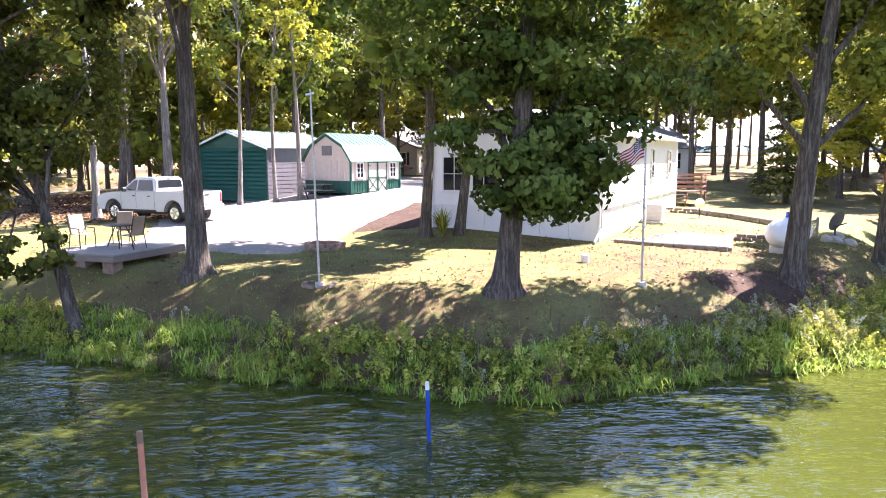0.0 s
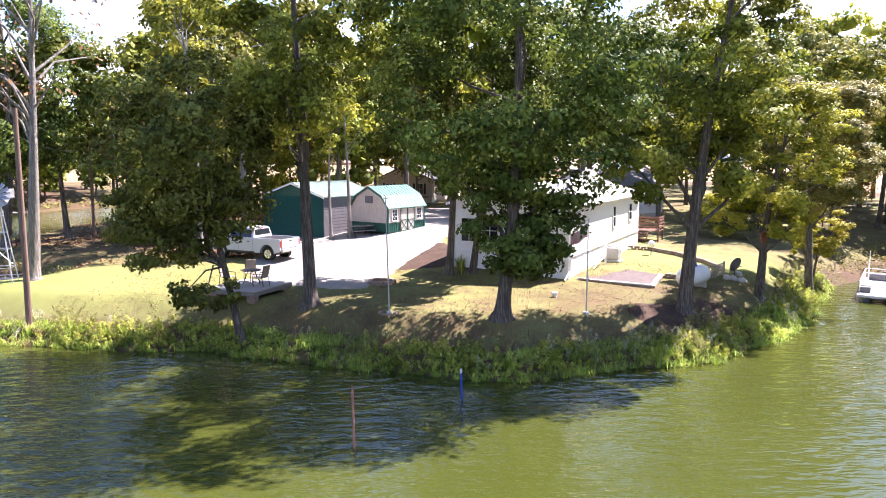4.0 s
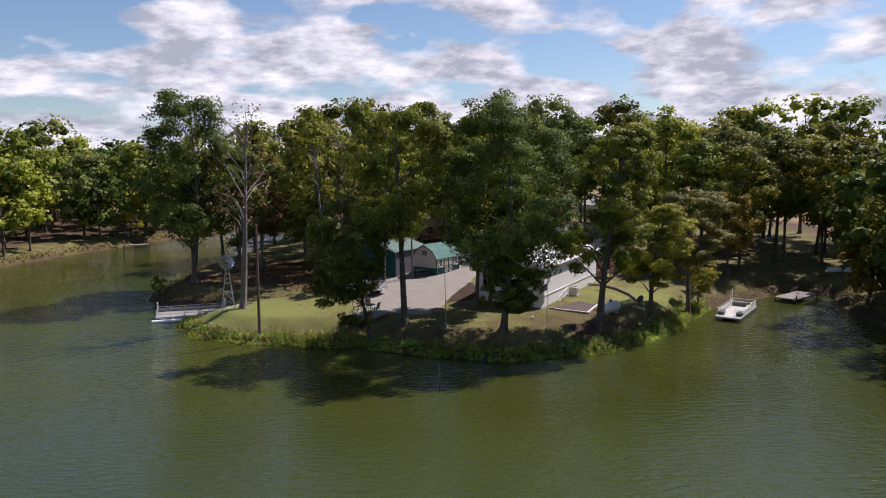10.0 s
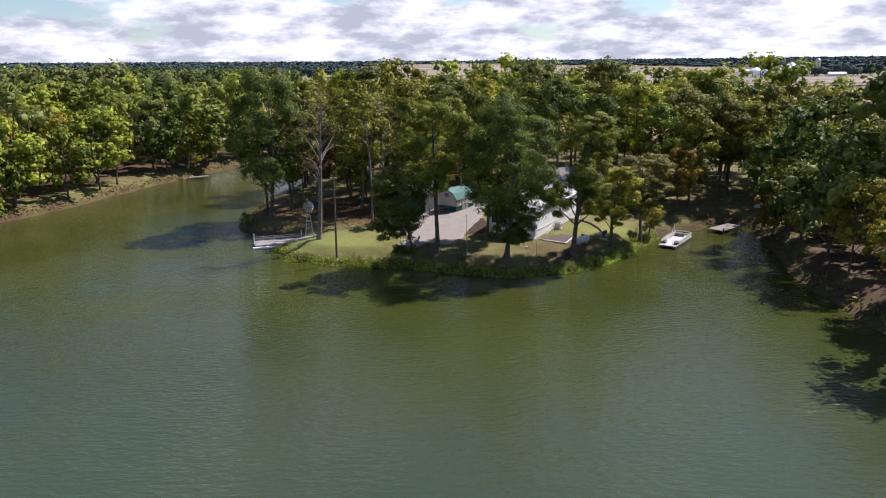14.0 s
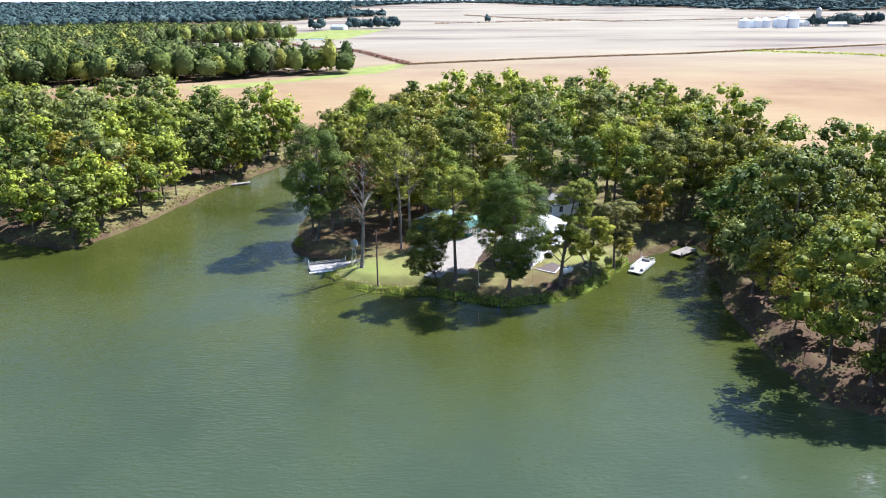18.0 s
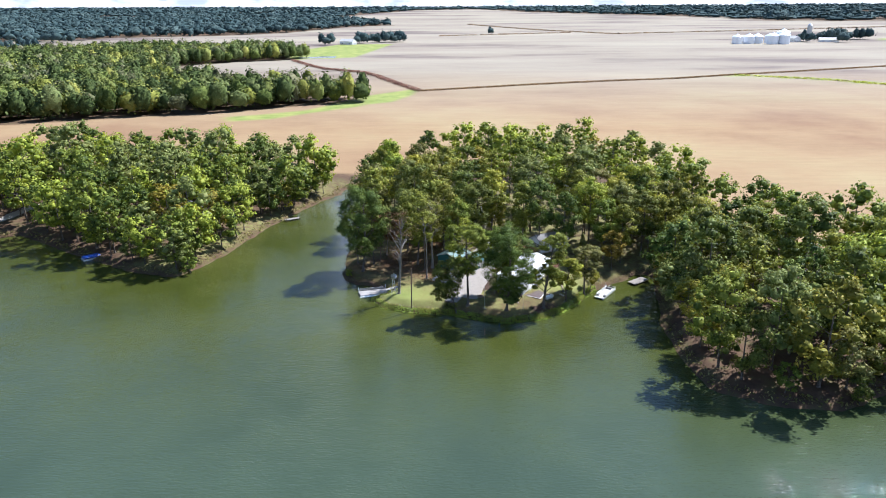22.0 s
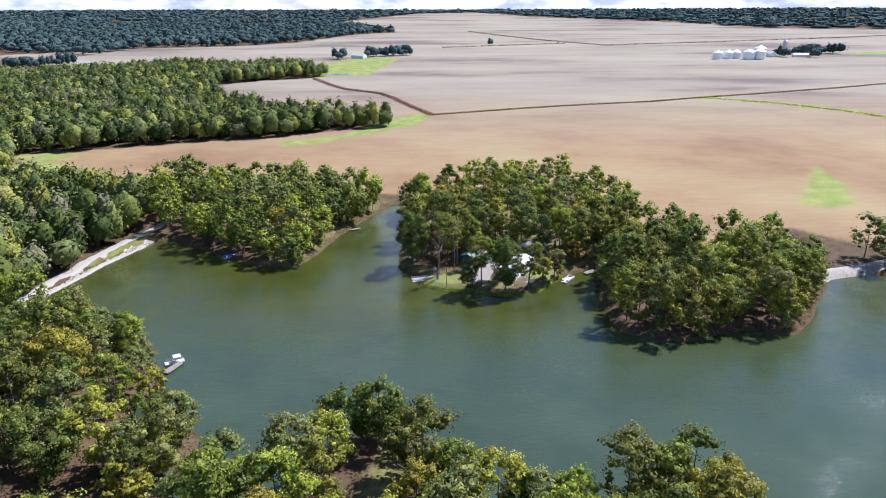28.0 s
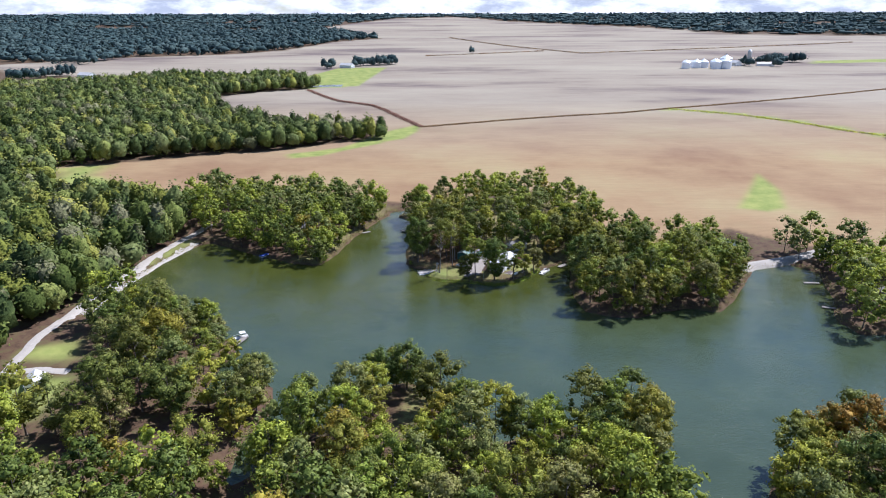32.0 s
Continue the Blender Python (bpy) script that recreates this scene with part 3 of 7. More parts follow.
    around = unit((pts - cs[lobe]) / rs[lobe][:, None] * 0.9 + dirs * 0.7 + unit(pts - ax) * 0.35 + (0, 0, 0.25))
    cv, cf = leaves(pts, around + (0, 0, 0.2), leaf, rng, 0.5, 0.66)
    own = rng.uniform(0, 1, lobes)
    hv, hn, ht = hearts(cs, rs * core, own, rng) if core else (np.zeros((0, 3)), np.zeros((0, 3)), np.zeros(0))
    crown = leaf_mesh(name + "_crown", np.concatenate([hv, cv]), np.arange(len(hv) + len(cv)).reshape(-1, 4), np.concatenate([hn, np.repeat(around, 4, 0)]), np.concatenate([ht, np.repeat(rng.uniform(0, 1, lobes * each)[pick] * 0.75 + own[lobe] * 0.25, 4)]))
    crown["heart_corners"] = len(hv)
    return trunk, crown


def hearts(cs, rs, own, rng):
    """The dense inner foliage of each lobe: a lumpy closed bunch. Corners, roundness and tone, four corners a face."""
    rings, sides, n = 4, 6, len(cs)
    lat, lon = np.linspace(-np.pi / 2, np.pi / 2, rings + 1), np.linspace(0, 2 * np.pi, sides, endpoint=False)
    d = np.stack([np.cos(lat)[:, None] * np.cos(lon), np.cos(lat)[:, None] * np.sin(lon), np.repeat(np.sin(lat)[:, None], sides, 1)], -1).reshape(-1, 3)
    jag = rng.uniform(0.72, 1.22, (n, len(d)))
    jag[:, :sides], jag[:, -sides:] = jag[:, :1], jag[:, -1:]
    v = cs[:, None] + d * (rs[:, None] * jag)[..., None] * np.array([1.12, 1.12, 0.85])
    nn = unit(d[None] + rng.normal(0, 0.22, (n, len(d), 3)) + (0, 0, 0.15))
    tone = np.clip(own[:, None] + rng.normal(0, 0.25, (n, len(d))), 0, 1)
    i = np.arange((rings + 1) * sides).reshape(rings + 1, sides)
    j = np.roll(i, -1, 1)
    q = np.stack([i[:-1], j[:-1], j[1:], i[1:]], -1).reshape(-1)
    return v[:, q].reshape(-1, 3), nn[:, q].reshape(-1, 3), tone[:, q].reshape(-1)


def tree(meshes, x, y, kind, turn=0.0, size=1.0, bark=None, tall=1.0, label="", group="", z=None):
    base = new("tree")
    base.matrix_world = pose(x, y, (z_at(x, y) if z is None else z) - 0.05, 0, 0, turn) @ Matrix.Diagonal((size, size, size * tall, 1))
    for part_name, me, mat in (("trunk", meshes[0], bark or BARK), ("crown", meshes[1], LEAF[kind])):
        if me is None:
            continue
        if not me.materials:
            me.materials.append(mat)
        ob = new(part_name, me)
        ob.parent = base
        ob.material_slots[0].link = "OBJECT"
        ob.material_slots[0].material = mat
    words = {"green": "broad green oak with a grey-brown trunk", "dark": "dense dark green oak with a grey-brown trunk", "yellow": "yellow-green hardwood in early autumn colour",
             "gold": "golden autumn maple among green trees", "rust": "thin tree with rust-red autumn leaves", "olive": "olive-green hardwood with browning leaves"}
    tagged(base, label or words[kind], "tree", group or "trees round the lake")
    return base


HANGING = ((-2.6, -0.6, 7.0, 1.3), (-3.4, 0.0, 8.2, 1.5), (2.4, -0.6, 6.9, 1.2), (1.6, 0.6, 8.0, 1.5), (-1.6, 0.8, 8.6, 1.5))
SKIRT = ((0.5, -0.8, 2.35, 0.7), (1.0, -0.9, 2.6, 0.8), (-0.35, -0.7, 2.75, 0.75), (1.7, -0.8, 2.95, 0.8), (1.0, -0.9, 3.2, 1.15), (2.0, -0.9, 3.5, 1.05), (0.2, -0.8, 2.9, 0.95), (1.2, -0.6, 4.6, 1.4), (-0.6, -0.8, 3.9, 1.0), (1.3, -1.0, 2.4, 0.75), (2.4, -0.8, 5.4, 1.3), (0.1, -1.0, 5.8, 1.5), (-1.4, -0.6, 5.4, 1.2))
HERO = [tree_meshes("oak_a", 3, 20, 5.3, 3.2, 0.29, 0.23, 30000, 50, limbs=18, sag=0.4, low=0.0), tree_meshes("oak_b", 5, 20, 4.4, 6.0, 0.29, 0.20, 37000, 36, 0.1, 12), tree_meshes("oak_c", 8, 20, 3.7, 6.0, 0.33, 0.20, 37000, 36, 0.34, 14, extra=HANGING),
        tree_meshes("oak_skirted", 3, 20, 5.3, 4.0, 0.29, 0.19, 64000, 52, limbs=26, sag=0.3, low=0.0, extra=SKIRT)]
SEMI = [tree_meshes("hard_a", 21, 19, 4.8, 4.5, 0.26, 0.40, 6000, 40, core=0.4), tree_meshes("hard_b", 22, 21, 5.0, 6.0, 0.28, 0.40, 6000, 40, core=0.4), tree_meshes("hard_c", 23, 16, 3.9, 4.0, 0.2, 0.40, 4600, 30, 0.3, core=0.4)]
MID = [tree_meshes("wood_%d" % i, 40 + i, h, r, b, 0.26, 0.56, 2400, 36, limbs=6, core=0.5) for i, (h, r, b) in enumerate(((19, 6.2, 2.0), (20, 6.6, 2.6), (16, 5.8, 1.6), (18, 7.0, 2.2), (21, 6.0, 3.0)))]


HIGH = [tree_meshes("tall_%d" % i, 50 + i, h, r, b, 0.25, 0.52, 2200, 32, limbs=8, core=0.48) for i, (h, r, b) in enumerate(((19, 4.8, 6.0), (21, 5.0, 7.0), (18, 4.6, 5.0)))]
ALL = MID + HIGH


def inside(poly, x, y):
    return signed(np.array([x]), np.array([y]), poly)[0] < 0


def scatter(poly, gap, seed, clear=()):
    """Places in a ring of points, about gap metres apart, off the water and the clearings."""
    rng = np.random.default_rng(seed)
    a = np.array(poly)
    lo, hi = a.min(0), a.max(0)
    n = int((hi - lo).prod() / gap ** 2 * 6)
    p = rng.uniform(lo, hi, (n, 2))
    ok = (signed(p[:, 0], p[:, 1], poly) < 0) & (shore(p[:, 0], p[:, 1]) > 1.6)
    for c in clear:
        ok &= signed(p[:, 0], p[:, 1], c) > 0.5
    p = p[ok]
    kept = []
    for q in p:
        if all((q[0] - r[0]) ** 2 + (q[1] - r[1]) ** 2 > gap * gap for r in kept):
            kept.append(q)
    return kept


HOUSE_AREA = [(-2, 30), (7, 26), (16, 44), (7, 50)]
OPEN = [[(-36, 20), (-12, 14), (-10, 46), (-24, 50), (-38, 44)], DRIVE, [(-17, 27), (-8, 27), (-5, 62), (-18, 60)], [(-16, 10), (24, 10), (44, 42), (40, 62), (22, 62), (14, 46), (0, 28), (-16, 28)], HOUSE_AREA, [(-4, 40), (10, 46), (12, 66), (-4, 66)]]
KINDS = ["green", "yellow", "dark", "olive", "green", "yellow", "green", "dark", "olive", "yellow", "green", "olive"]
STANDS = []


def woods(poly, gap, seed, clear=(), kinds=KINDS, meshes=MID, lo=0.8, hi=1.15):
    rng = np.random.default_rng(seed + 7)
    for x, y in scatter(poly, gap, seed, clear):
        kind = "gold" if rng.uniform() < 0.06 else kinds[rng.integers(len(kinds))]
        STANDS.append((ALL.index(meshes[rng.integers(len(meshes))]), float(x), float(y), kind, rng.uniform(0, 360), rng.uniform(lo, hi), rng.uniform(0.92, 1.08)))


woods([(-41, 62), (-43, 100), (-45, 118), (-40, 129), (-28, 134), (-18, 140), (5, 152), (36, 162), (60, 124), (62, 60), (46, 48), (20, 62), (-10, 66)], 8.2, 1, OPEN, ["yellow", "green", "olive", "yellow", "green", "dark"], HIGH, 0.85, 1.2)
woods([(-150, 82), (-143, 83), (-126, 70), (-113, 61), (-98, 50), (-84, 46), (-77, 62), (-72, 84), (-64, 108), (-58, 124), (-55, 138), (-70, 140), (-100, 150), (-160, 162), (-185, 130), (-160, 100)], 8.2, 2)
woods([(41, 34), (37, -3), (38, -15), (45, -19), (56, -22), (69, -15), (82, -13), (91, -18), (104, -3), (118, 20), (122, 34), (108, 56), (92, 46), (80, 60), (62, 62), (48, 48)], 8.0, 3, (), ["dark", "green", "green", "dark", "olive", "green", "yellow"])
woods([(38, -108), (30, -102), (5, -105), (-12, -113), (-24, -98), (-28, -82), (-38, -75), (-50, -80), (-58, -100), (-70, -105), (-76, -114), (-70, -165), (28, -165), (32, -125)], 7.7, 4, ([(-45, -90), (-31, -76), (-29, -103), (-35, -121), (-45, -118)],))
woods([(-107, -40), (-134, -24), (-162, -20), (-150, -44), (-141, -64), (-140, -100), (-166, -112), (-150, -160), (-92, -160), (-90, -128), (-88, -102), (-83, -88), (-87, -76), (-97, -84), (-108, -84), (-106, -62), (-103, -48)], 7.7, 5, ([(-119, -103), (-103, -92), (-88, -98), (-90, -116), (-104, -130), (-116, -122)], [(-121, -64), (-106, -40), (-98, -50), (-102, -71), (-112, -74)], [(-149, -116), (-136, -104), (-123, -117), (-134, -134)]), ["dark", "yellow", "green", "dark", "olive", "green"])
woods([(57, -140), (66, -124), (81, -117), (97, -115), (109, -133), (104, -160), (60, -160)], 8.2, 6)
woods([(140, -40), (137, -30), (147, -8), (159, 24), (150, 40), (140, 60), (160, 52), (190, 20), (185, -45)], 8.5, 8)


def fringe():
    """Lower trees that hang over the water's edge, off the lawns and roads."""
    rng = np.random.default_rng(77)
    a = np.array(LAKE, float)
    for p, q in zip(a, np.roll(a, -1, 0)):
        n = max(1, int(np.linalg.norm(q - p) / 7.5))
        d = unit((q - p)[None])[0]
        for i in range(n):
            c = p + (q - p) * (i + rng.uniform(0.2, 0.8)) / n
            for s in (1, -1):
                t = c + np.array([d[1], -d[0]]) * s * rng.uniform(2.6, 4.2)
                if not inside(LAKE, t[0], t[1]):
                    x, y = float(t[0]), float(t[1])
                    front = -42 < x < (33 if y < 28 else 40) and 5 < y < 60
                    dam = (x < -146 and -20 < y < 90) or (x < -158 and y < 0)
                    far = x > 120 or y < -150 or (118 < x and 20 < y)
                    if not (front or dam or far) and rng.uniform() < 0.78:
                        STANDS.append((int(rng.integers(len(MID))), x, y, ["green", "dark", "yellow", "olive"][rng.integers(4)], rng.uniform(0, 360), rng.uniform(0.5, 0.85), rng.uniform(0.9, 1.1)))


fringe()


def plant(stands, keep):
    """The nearer trees singly; the rest as one mass of the same trees."""
    hearts = ((0, 45), (-15, 70), (60, -5), (-20, -105), (-110, -70), (80, -130))
    stands = sorted(stands, key=lambda q: min(math.hypot(q[1] - a, q[2] - b) for a, b in hearts))
    for k, x, y, kind, turn, size, tall in stands[:keep]:
        tree(ALL[k], x, y, kind, turn, size, None, tall)
    names = list(LEAF) + ["bark"]
    verts, faces, slots, norms, tones, at = [], [], [], [], [], 0
    for k, x, y, kind, turn, size, tall in stands[keep:]:
        m = pose(x, y, z_at(x, y) - 0.05, 0, 0, turn) @ Matrix.Diagonal((size, size, size * tall, 1))
        r, o = np.array(m.to_3x3()), np.array(m.translation)
        for me, slot in ((ALL[k][0], "bark"), (ALL[k][1], kind)):
            v = np.zeros(len(me.vertices) * 3, np.float32)
            me.vertices.foreach_get("co", v)
            f = np.zeros(len(me.loops), np.int32)
            me.loops.foreach_get("vertex_index", f)
            v, f = v.reshape(-1, 3), f.reshape(-1, 4)
            nn, tn = np.zeros(len(v) * 3, np.float32), np.zeros(len(v), np.float32)
            if slot == "bark":
                me.vertex_normals.foreach_get("vector", nn)
            else:
                me.attributes["custom_normal"].data.foreach_get("vector", nn)
                me.attributes["tone"].data.foreach_get("value", tn)
                h = me["heart_corners"]
                q = v[h:].reshape(-1, 4, 3)[::3]
                mid = q.mean(1, keepdims=True)
                v = np.concatenate([v[:h], (mid + (q - mid) * 1.5).reshape(-1, 3)])
                nn = np.concatenate([nn.reshape(-1, 3)[:h], nn.reshape(-1, 3)[h:].reshape(-1, 4, 3)[::3].reshape(-1, 3)])
                tn = np.concatenate([tn[:h], tn[h:].reshape(-1, 4)[::3].reshape(-1)])
                f = np.arange(len(v)).reshape(-1, 4)
            norms.append(nn.reshape(-1, 3) @ r.T); tones.append(tn)
            verts.append(v @ r.T + o); faces.append(f + at)
            slots.append(np.full(len(f), names.index(slot), np.int32))
            at += len(v)
    me = mesh_of("woods_mass", np.concatenate(verts), np.concatenate(faces))
    me.attributes.new("custom_normal", "FLOAT_VECTOR", "POINT").data.foreach_set("vector", unit(np.concatenate(norms)).astype(np.float32).reshape(-1))
    me.attributes.new("tone", "FLOAT", "POINT").data.foreach_set("value", np.concatenate(tones))
    for n in names:
        me.materials.append(BARK if n == "bark" else LEAF[n])
    me.polygons.foreach_set("material_index", np.concatenate(slots))
    tagged(new("woods_round_lake", me), "green and yellowing woods on the farther shores", "woods", kind="stuff")


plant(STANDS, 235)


def canopy_material(name, dark, mid, light):
    """A crown seen from far off: clumps of leaves told by relief and tone."""
    k = Mat(name, 0.8, 0, 0.04)
    fine, lump = k.noise(1.3, 6.0, 0.75), k.noise(0.34, 3.0, 0.6)
    half = k.n.new("ShaderNodeMath"); half.operation = "MULTIPLY_ADD"; half.inputs[1].default_value = 0.5
    k.l.new(fine, half.inputs[0])
    own = k.n.new("ShaderNodeMath"); own.operation = "MULTIPLY_ADD"; own.inputs[1].default_value = 0.5; own.inputs[2].default_value = 0.0
    k.l.new(k.attr("tone").outputs["Fac"], own.inputs[0]); k.l.new(own.outputs[0], half.inputs[2])
    k.color(k.ramp(half.outputs[0], (0.22, dark), (0.5, mid), (0.78, light)))
    k.bump(k.mix(0.45, lump, fine), 1.0, 1.7)
    return k.m


CANOPY = {
    "green": canopy_material("canopy_green", (0.045, 0.066, 0.016), (0.121, 0.151, 0.035), (0.233, 0.251, 0.068)),
    "dark": canopy_material("canopy_dark", (0.031, 0.047, 0.016), (0.081, 0.109, 0.032), (0.172, 0.196, 0.068)),
    "yellow": canopy_material("canopy_yellow", (0.070, 0.086, 0.017), (0.193, 0.207, 0.038), (0.314, 0.302, 0.075)),
    "olive": canopy_material("canopy_olive", (0.056, 0.063, 0.027), (0.132, 0.136, 0.061), (0.233, 0.222, 0.122)),
    "gold": canopy_material("canopy_gold", (0.111, 0.081, 0.022), (0.243, 0.176, 0.041), (0.374, 0.262, 0.068)),
    # distant woods, with bluish haze painted into their canopy colour
    "far": canopy_material("canopy_far_haze", (0.034, 0.058, 0.058), (0.052, 0.082, 0.080), (0.078, 0.108, 0.098)),
}


def far_woods(name, polys, gap, seed, h, r, mesh_size, quads, leaf, kind, label, cap=4000, clear=()):
    """Far woods as one mass of lumpy crowns with clumps of leaves round them. mesh_size: rings and sides of a crown."""
    rng = np.random.default_rng(seed)
    pts = []
    for poly in polys:
        a = np.array(poly, float)
        lo, hi = a.min(0), a.max(0)
        gx, gy = np.meshgrid(np.arange(lo[0], hi[0], gap), np.arange(lo[1], hi[1], gap))
        p = np.stack([gx.ravel(), gy.ravel()], -1) + rng.uniform(-0.46, 0.46, (gx.size, 2)) * gap
        p = p[(signed(p[:, 0], p[:, 1], poly) < 0)]
        p = p[shore(p[:, 0], p[:, 1]) > 2]
        for c in clear:
            p = p[signed(p[:, 0], p[:, 1], c) > 0]
        pts.append(p)
    p = np.concatenate(pts)
    if len(p) > cap:
        p = p[rng.permutation(len(p))[:cap]]
    n = len(p)
    hh, rr = h * rng.uniform(0.68, 1.22, n), r * rng.uniform(0.62, 1.3, n)
    z0 = height(p[:, 0], p[:, 1])
    c = np.stack([p[:, 0], p[:, 1], z0 + hh * 0.55], -1)
    axes = np.stack([rr * rng.uniform(0.85, 1.15, n), rr * rng.uniform(0.85, 1.15, n), hh * 0.46], -1)
    ph = rng.uniform(0, 6.3, (n, 1, 4))

    def lumps(d):
        return 1 + 0.20 * np.sin(d[..., 0] * 4.3 + d[..., 2] * 2.0 + ph[..., 0]) * np.sin(d[..., 1] * 4.7 + ph[..., 1]) + 0.14 * np.sin(d[..., 2] * 7.0 + d[..., 0] * 5.0 + ph[..., 2]) * np.cos(d[..., 1] * 6.0 + ph[..., 3])

    rings, sides = mesh_size
    lat = np.linspace(-0.9, np.pi / 2, rings + 1)
    lon = np.linspace(0, 2 * np.pi, sides, endpoint=False)
    d = np.stack([np.cos(lat)[:, None] * np.cos(lon + 0.4 * np.arange(rings + 1)[:, None]), np.cos(lat)[:, None] * np.sin(lon + 0.4 * np.arange(rings + 1)[:, None]), np.repeat(np.sin(lat)[:, None], sides, 1)], -1).reshape(-1, 3)
    k = len(d)
    dome = c[:, None] + np.tile(d, (n, 1, 1)) * axes[:, None] * (0.82 * lumps(np.tile(d, (n, 1, 1))) * rng.uniform(0.9, 1.1, (n, k)))[..., None]
    i = np.arange(k).reshape(rings + 1, sides)
    j = np.roll(i, -1, 1)
    q = np.stack([i[:-1], j[:-1], j[1:], i[1:]], -1).reshape(-1, 4)
    df = (q[None] + (np.arange(n) * k)[:, None, None]).reshape(-1, 4)
    e = unit(rng.normal(0, 1, (n, quads, 3)) + (0, 0, 0.35))
    e[..., 2] = np.maximum(e[..., 2], -0.8)
    pos = c[:, None] + e * axes[:, None] * (lumps(e) * rng.uniform(0.84, 1.14, (n, quads)))[..., None]
    v, f = leaves(pos.reshape(-1, 3), (e + (0, 0, 0.3)).reshape(-1, 3), leaf, rng, 0.5, 0.8)
    me = mesh_of(name, np.concatenate([dome.reshape(-1, 3), v]), np.concatenate([df, f + n * k]))
    own = rng.uniform(0, 1, n)
    tones = np.concatenate([np.clip(np.repeat(own, k) + rng.normal(0, 0.16, n * k), 0, 1), np.repeat(np.clip(np.repeat(own, quads) + rng.normal(0, 0.22, n * quads), 0, 1), 4)])
    me.attributes.new("tone", "FLOAT", "POINT").data.foreach_set("value", tones.astype(np.float32))
    me.shade_smooth()
    kinds = kind.split()
    for w in kinds:
        me.materials.append(CANOPY[w])
    which = rng.integers(0, len(kinds), n)
    me.polygons.foreach_set("material_index", np.concatenate([np.repeat(which, len(q)), np.repeat(which, quads)]).astype(np.int32))
    tagged(new(name, me), label, "woods", kind="stuff")


FAR_FIELDS = [[(-1420, 2640), (-1380, 3010), (-1270, 3030), (-1080, 2760)], [(-1130, 3200), (-900, 3400), (-840, 3240)], [(-820, 2780), (-700, 2920), (-630, 2710), (-750, 2620)], [(1500, 3000), (2300, 3150), (2300, 3000), (1600, 2900)], [(-300, 3300), (-60, 3700), (-40, 3500)]]
far_woods("woods_beyond_dam", [[(-180, -22), (-173, 20), (-167, 60), (-160, 92), (-152, 106), (-186, 134), (-250, 146), (-300, 165), (-345, 190), (-420, 100), (-360, -80), (-230, -110), (-186, -70)]], 7.8, 60, 19, 6.0, (7, 12), 100, 1.5, "green dark green olive dark yellow", "mixed green hardwood forest along the gravel dam road", 700)
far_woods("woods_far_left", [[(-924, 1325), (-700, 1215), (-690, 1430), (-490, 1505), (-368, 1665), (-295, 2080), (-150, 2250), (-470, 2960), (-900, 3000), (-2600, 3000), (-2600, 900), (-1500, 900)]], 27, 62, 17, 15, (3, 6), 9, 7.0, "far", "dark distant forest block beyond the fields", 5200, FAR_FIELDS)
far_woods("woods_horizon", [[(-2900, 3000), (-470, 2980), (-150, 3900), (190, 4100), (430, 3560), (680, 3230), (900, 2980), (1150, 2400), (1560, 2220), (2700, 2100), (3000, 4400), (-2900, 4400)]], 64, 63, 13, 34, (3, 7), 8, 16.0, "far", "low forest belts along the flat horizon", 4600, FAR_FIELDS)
far_woods("woods_left", [FOREST_LEFT], 9.4, 61, 17, 6.2, (5, 9), 84, 1.7, "green dark dark yellow olive dark green dark", "broad belt of green hardwood forest beyond the field", 4200)


# ---- helpers for things ----


def box_into(bm, size, at=(0, 0, 0), turn=0.0, bevel=0.012, tilt=(0, 0)):
    m = pose(*at, tilt[0], tilt[1], turn) @ Matrix.Diagonal((*size, 1))
    made = bmesh.ops.create_cube(bm, size=1.0, matrix=m)
    if bevel and min(size) > bevel * 2.2:
        edges = list({e for v in made["verts"] for e in v.link_edges})
        bmesh.ops.bevel(bm, geom=edges, offset=bevel, segments=1, affect="EDGES")
    return bm


def boxes(*rows, bevel=0.012):
    """One mesh out of boxes: (size, at) or (size, at, turn)."""
    bm = bmesh.new()
    for r in rows:
        box_into(bm, *r, bevel=bevel) if len(r) < 4 else box_into(bm, r[0], r[1], r[2], bevel, r[3])
    return bm


def rod(a, b, r, sides=8, r2=None, bm=None):
    """A round bar from a to b."""
    bm = bm or bmesh.new()
    a, b = Vector(a), Vector(b)
    q = (b - a).to_track_quat("Z", "Y").to_matrix().to_4x4()
    bmesh.ops.create_cone(bm, cap_ends=True, segments=sides, radius1=r, radius2=r if r2 is None else r2, depth=(b - a).length, matrix=Matrix.Translation((a + b) / 2) @ q)
    return bm


def rods(bars, r, sides=8):
    bm = bmesh.new()
    for a, b in bars:
        rod(a, b, r, sides, None, bm)
    return bm


def prism(profile, y0, y1, bm=None, bevel=0.0):
    """A profile in x and z, drawn out along y."""
    bm = bm or bmesh.new()
    lo = [bm.verts.new((x, y0, z)) for x, z in profile]
    hi = [bm.verts.new((x, y1, z)) for x, z in profile]
    n = len(profile)
    bm.faces.new(lo)
    bm.faces.new(hi[::-1])
    for i in range(n):
        bm.faces.new((lo[i], hi[i], hi[(i + 1) % n], lo[(i + 1) % n]))
    bmesh.ops.recalc_face_normals(bm, faces=bm.faces)
    if bevel:
        bmesh.ops.bevel(bm, geom=bm.edges[:], offset=bevel, segments=2, affect="EDGES")
    return bm


def thing(name, m, label, category, group="", kind=""):
    ob = new(name)
    ob.matrix_world = m
    return tagged(ob, label, category, group, kind)


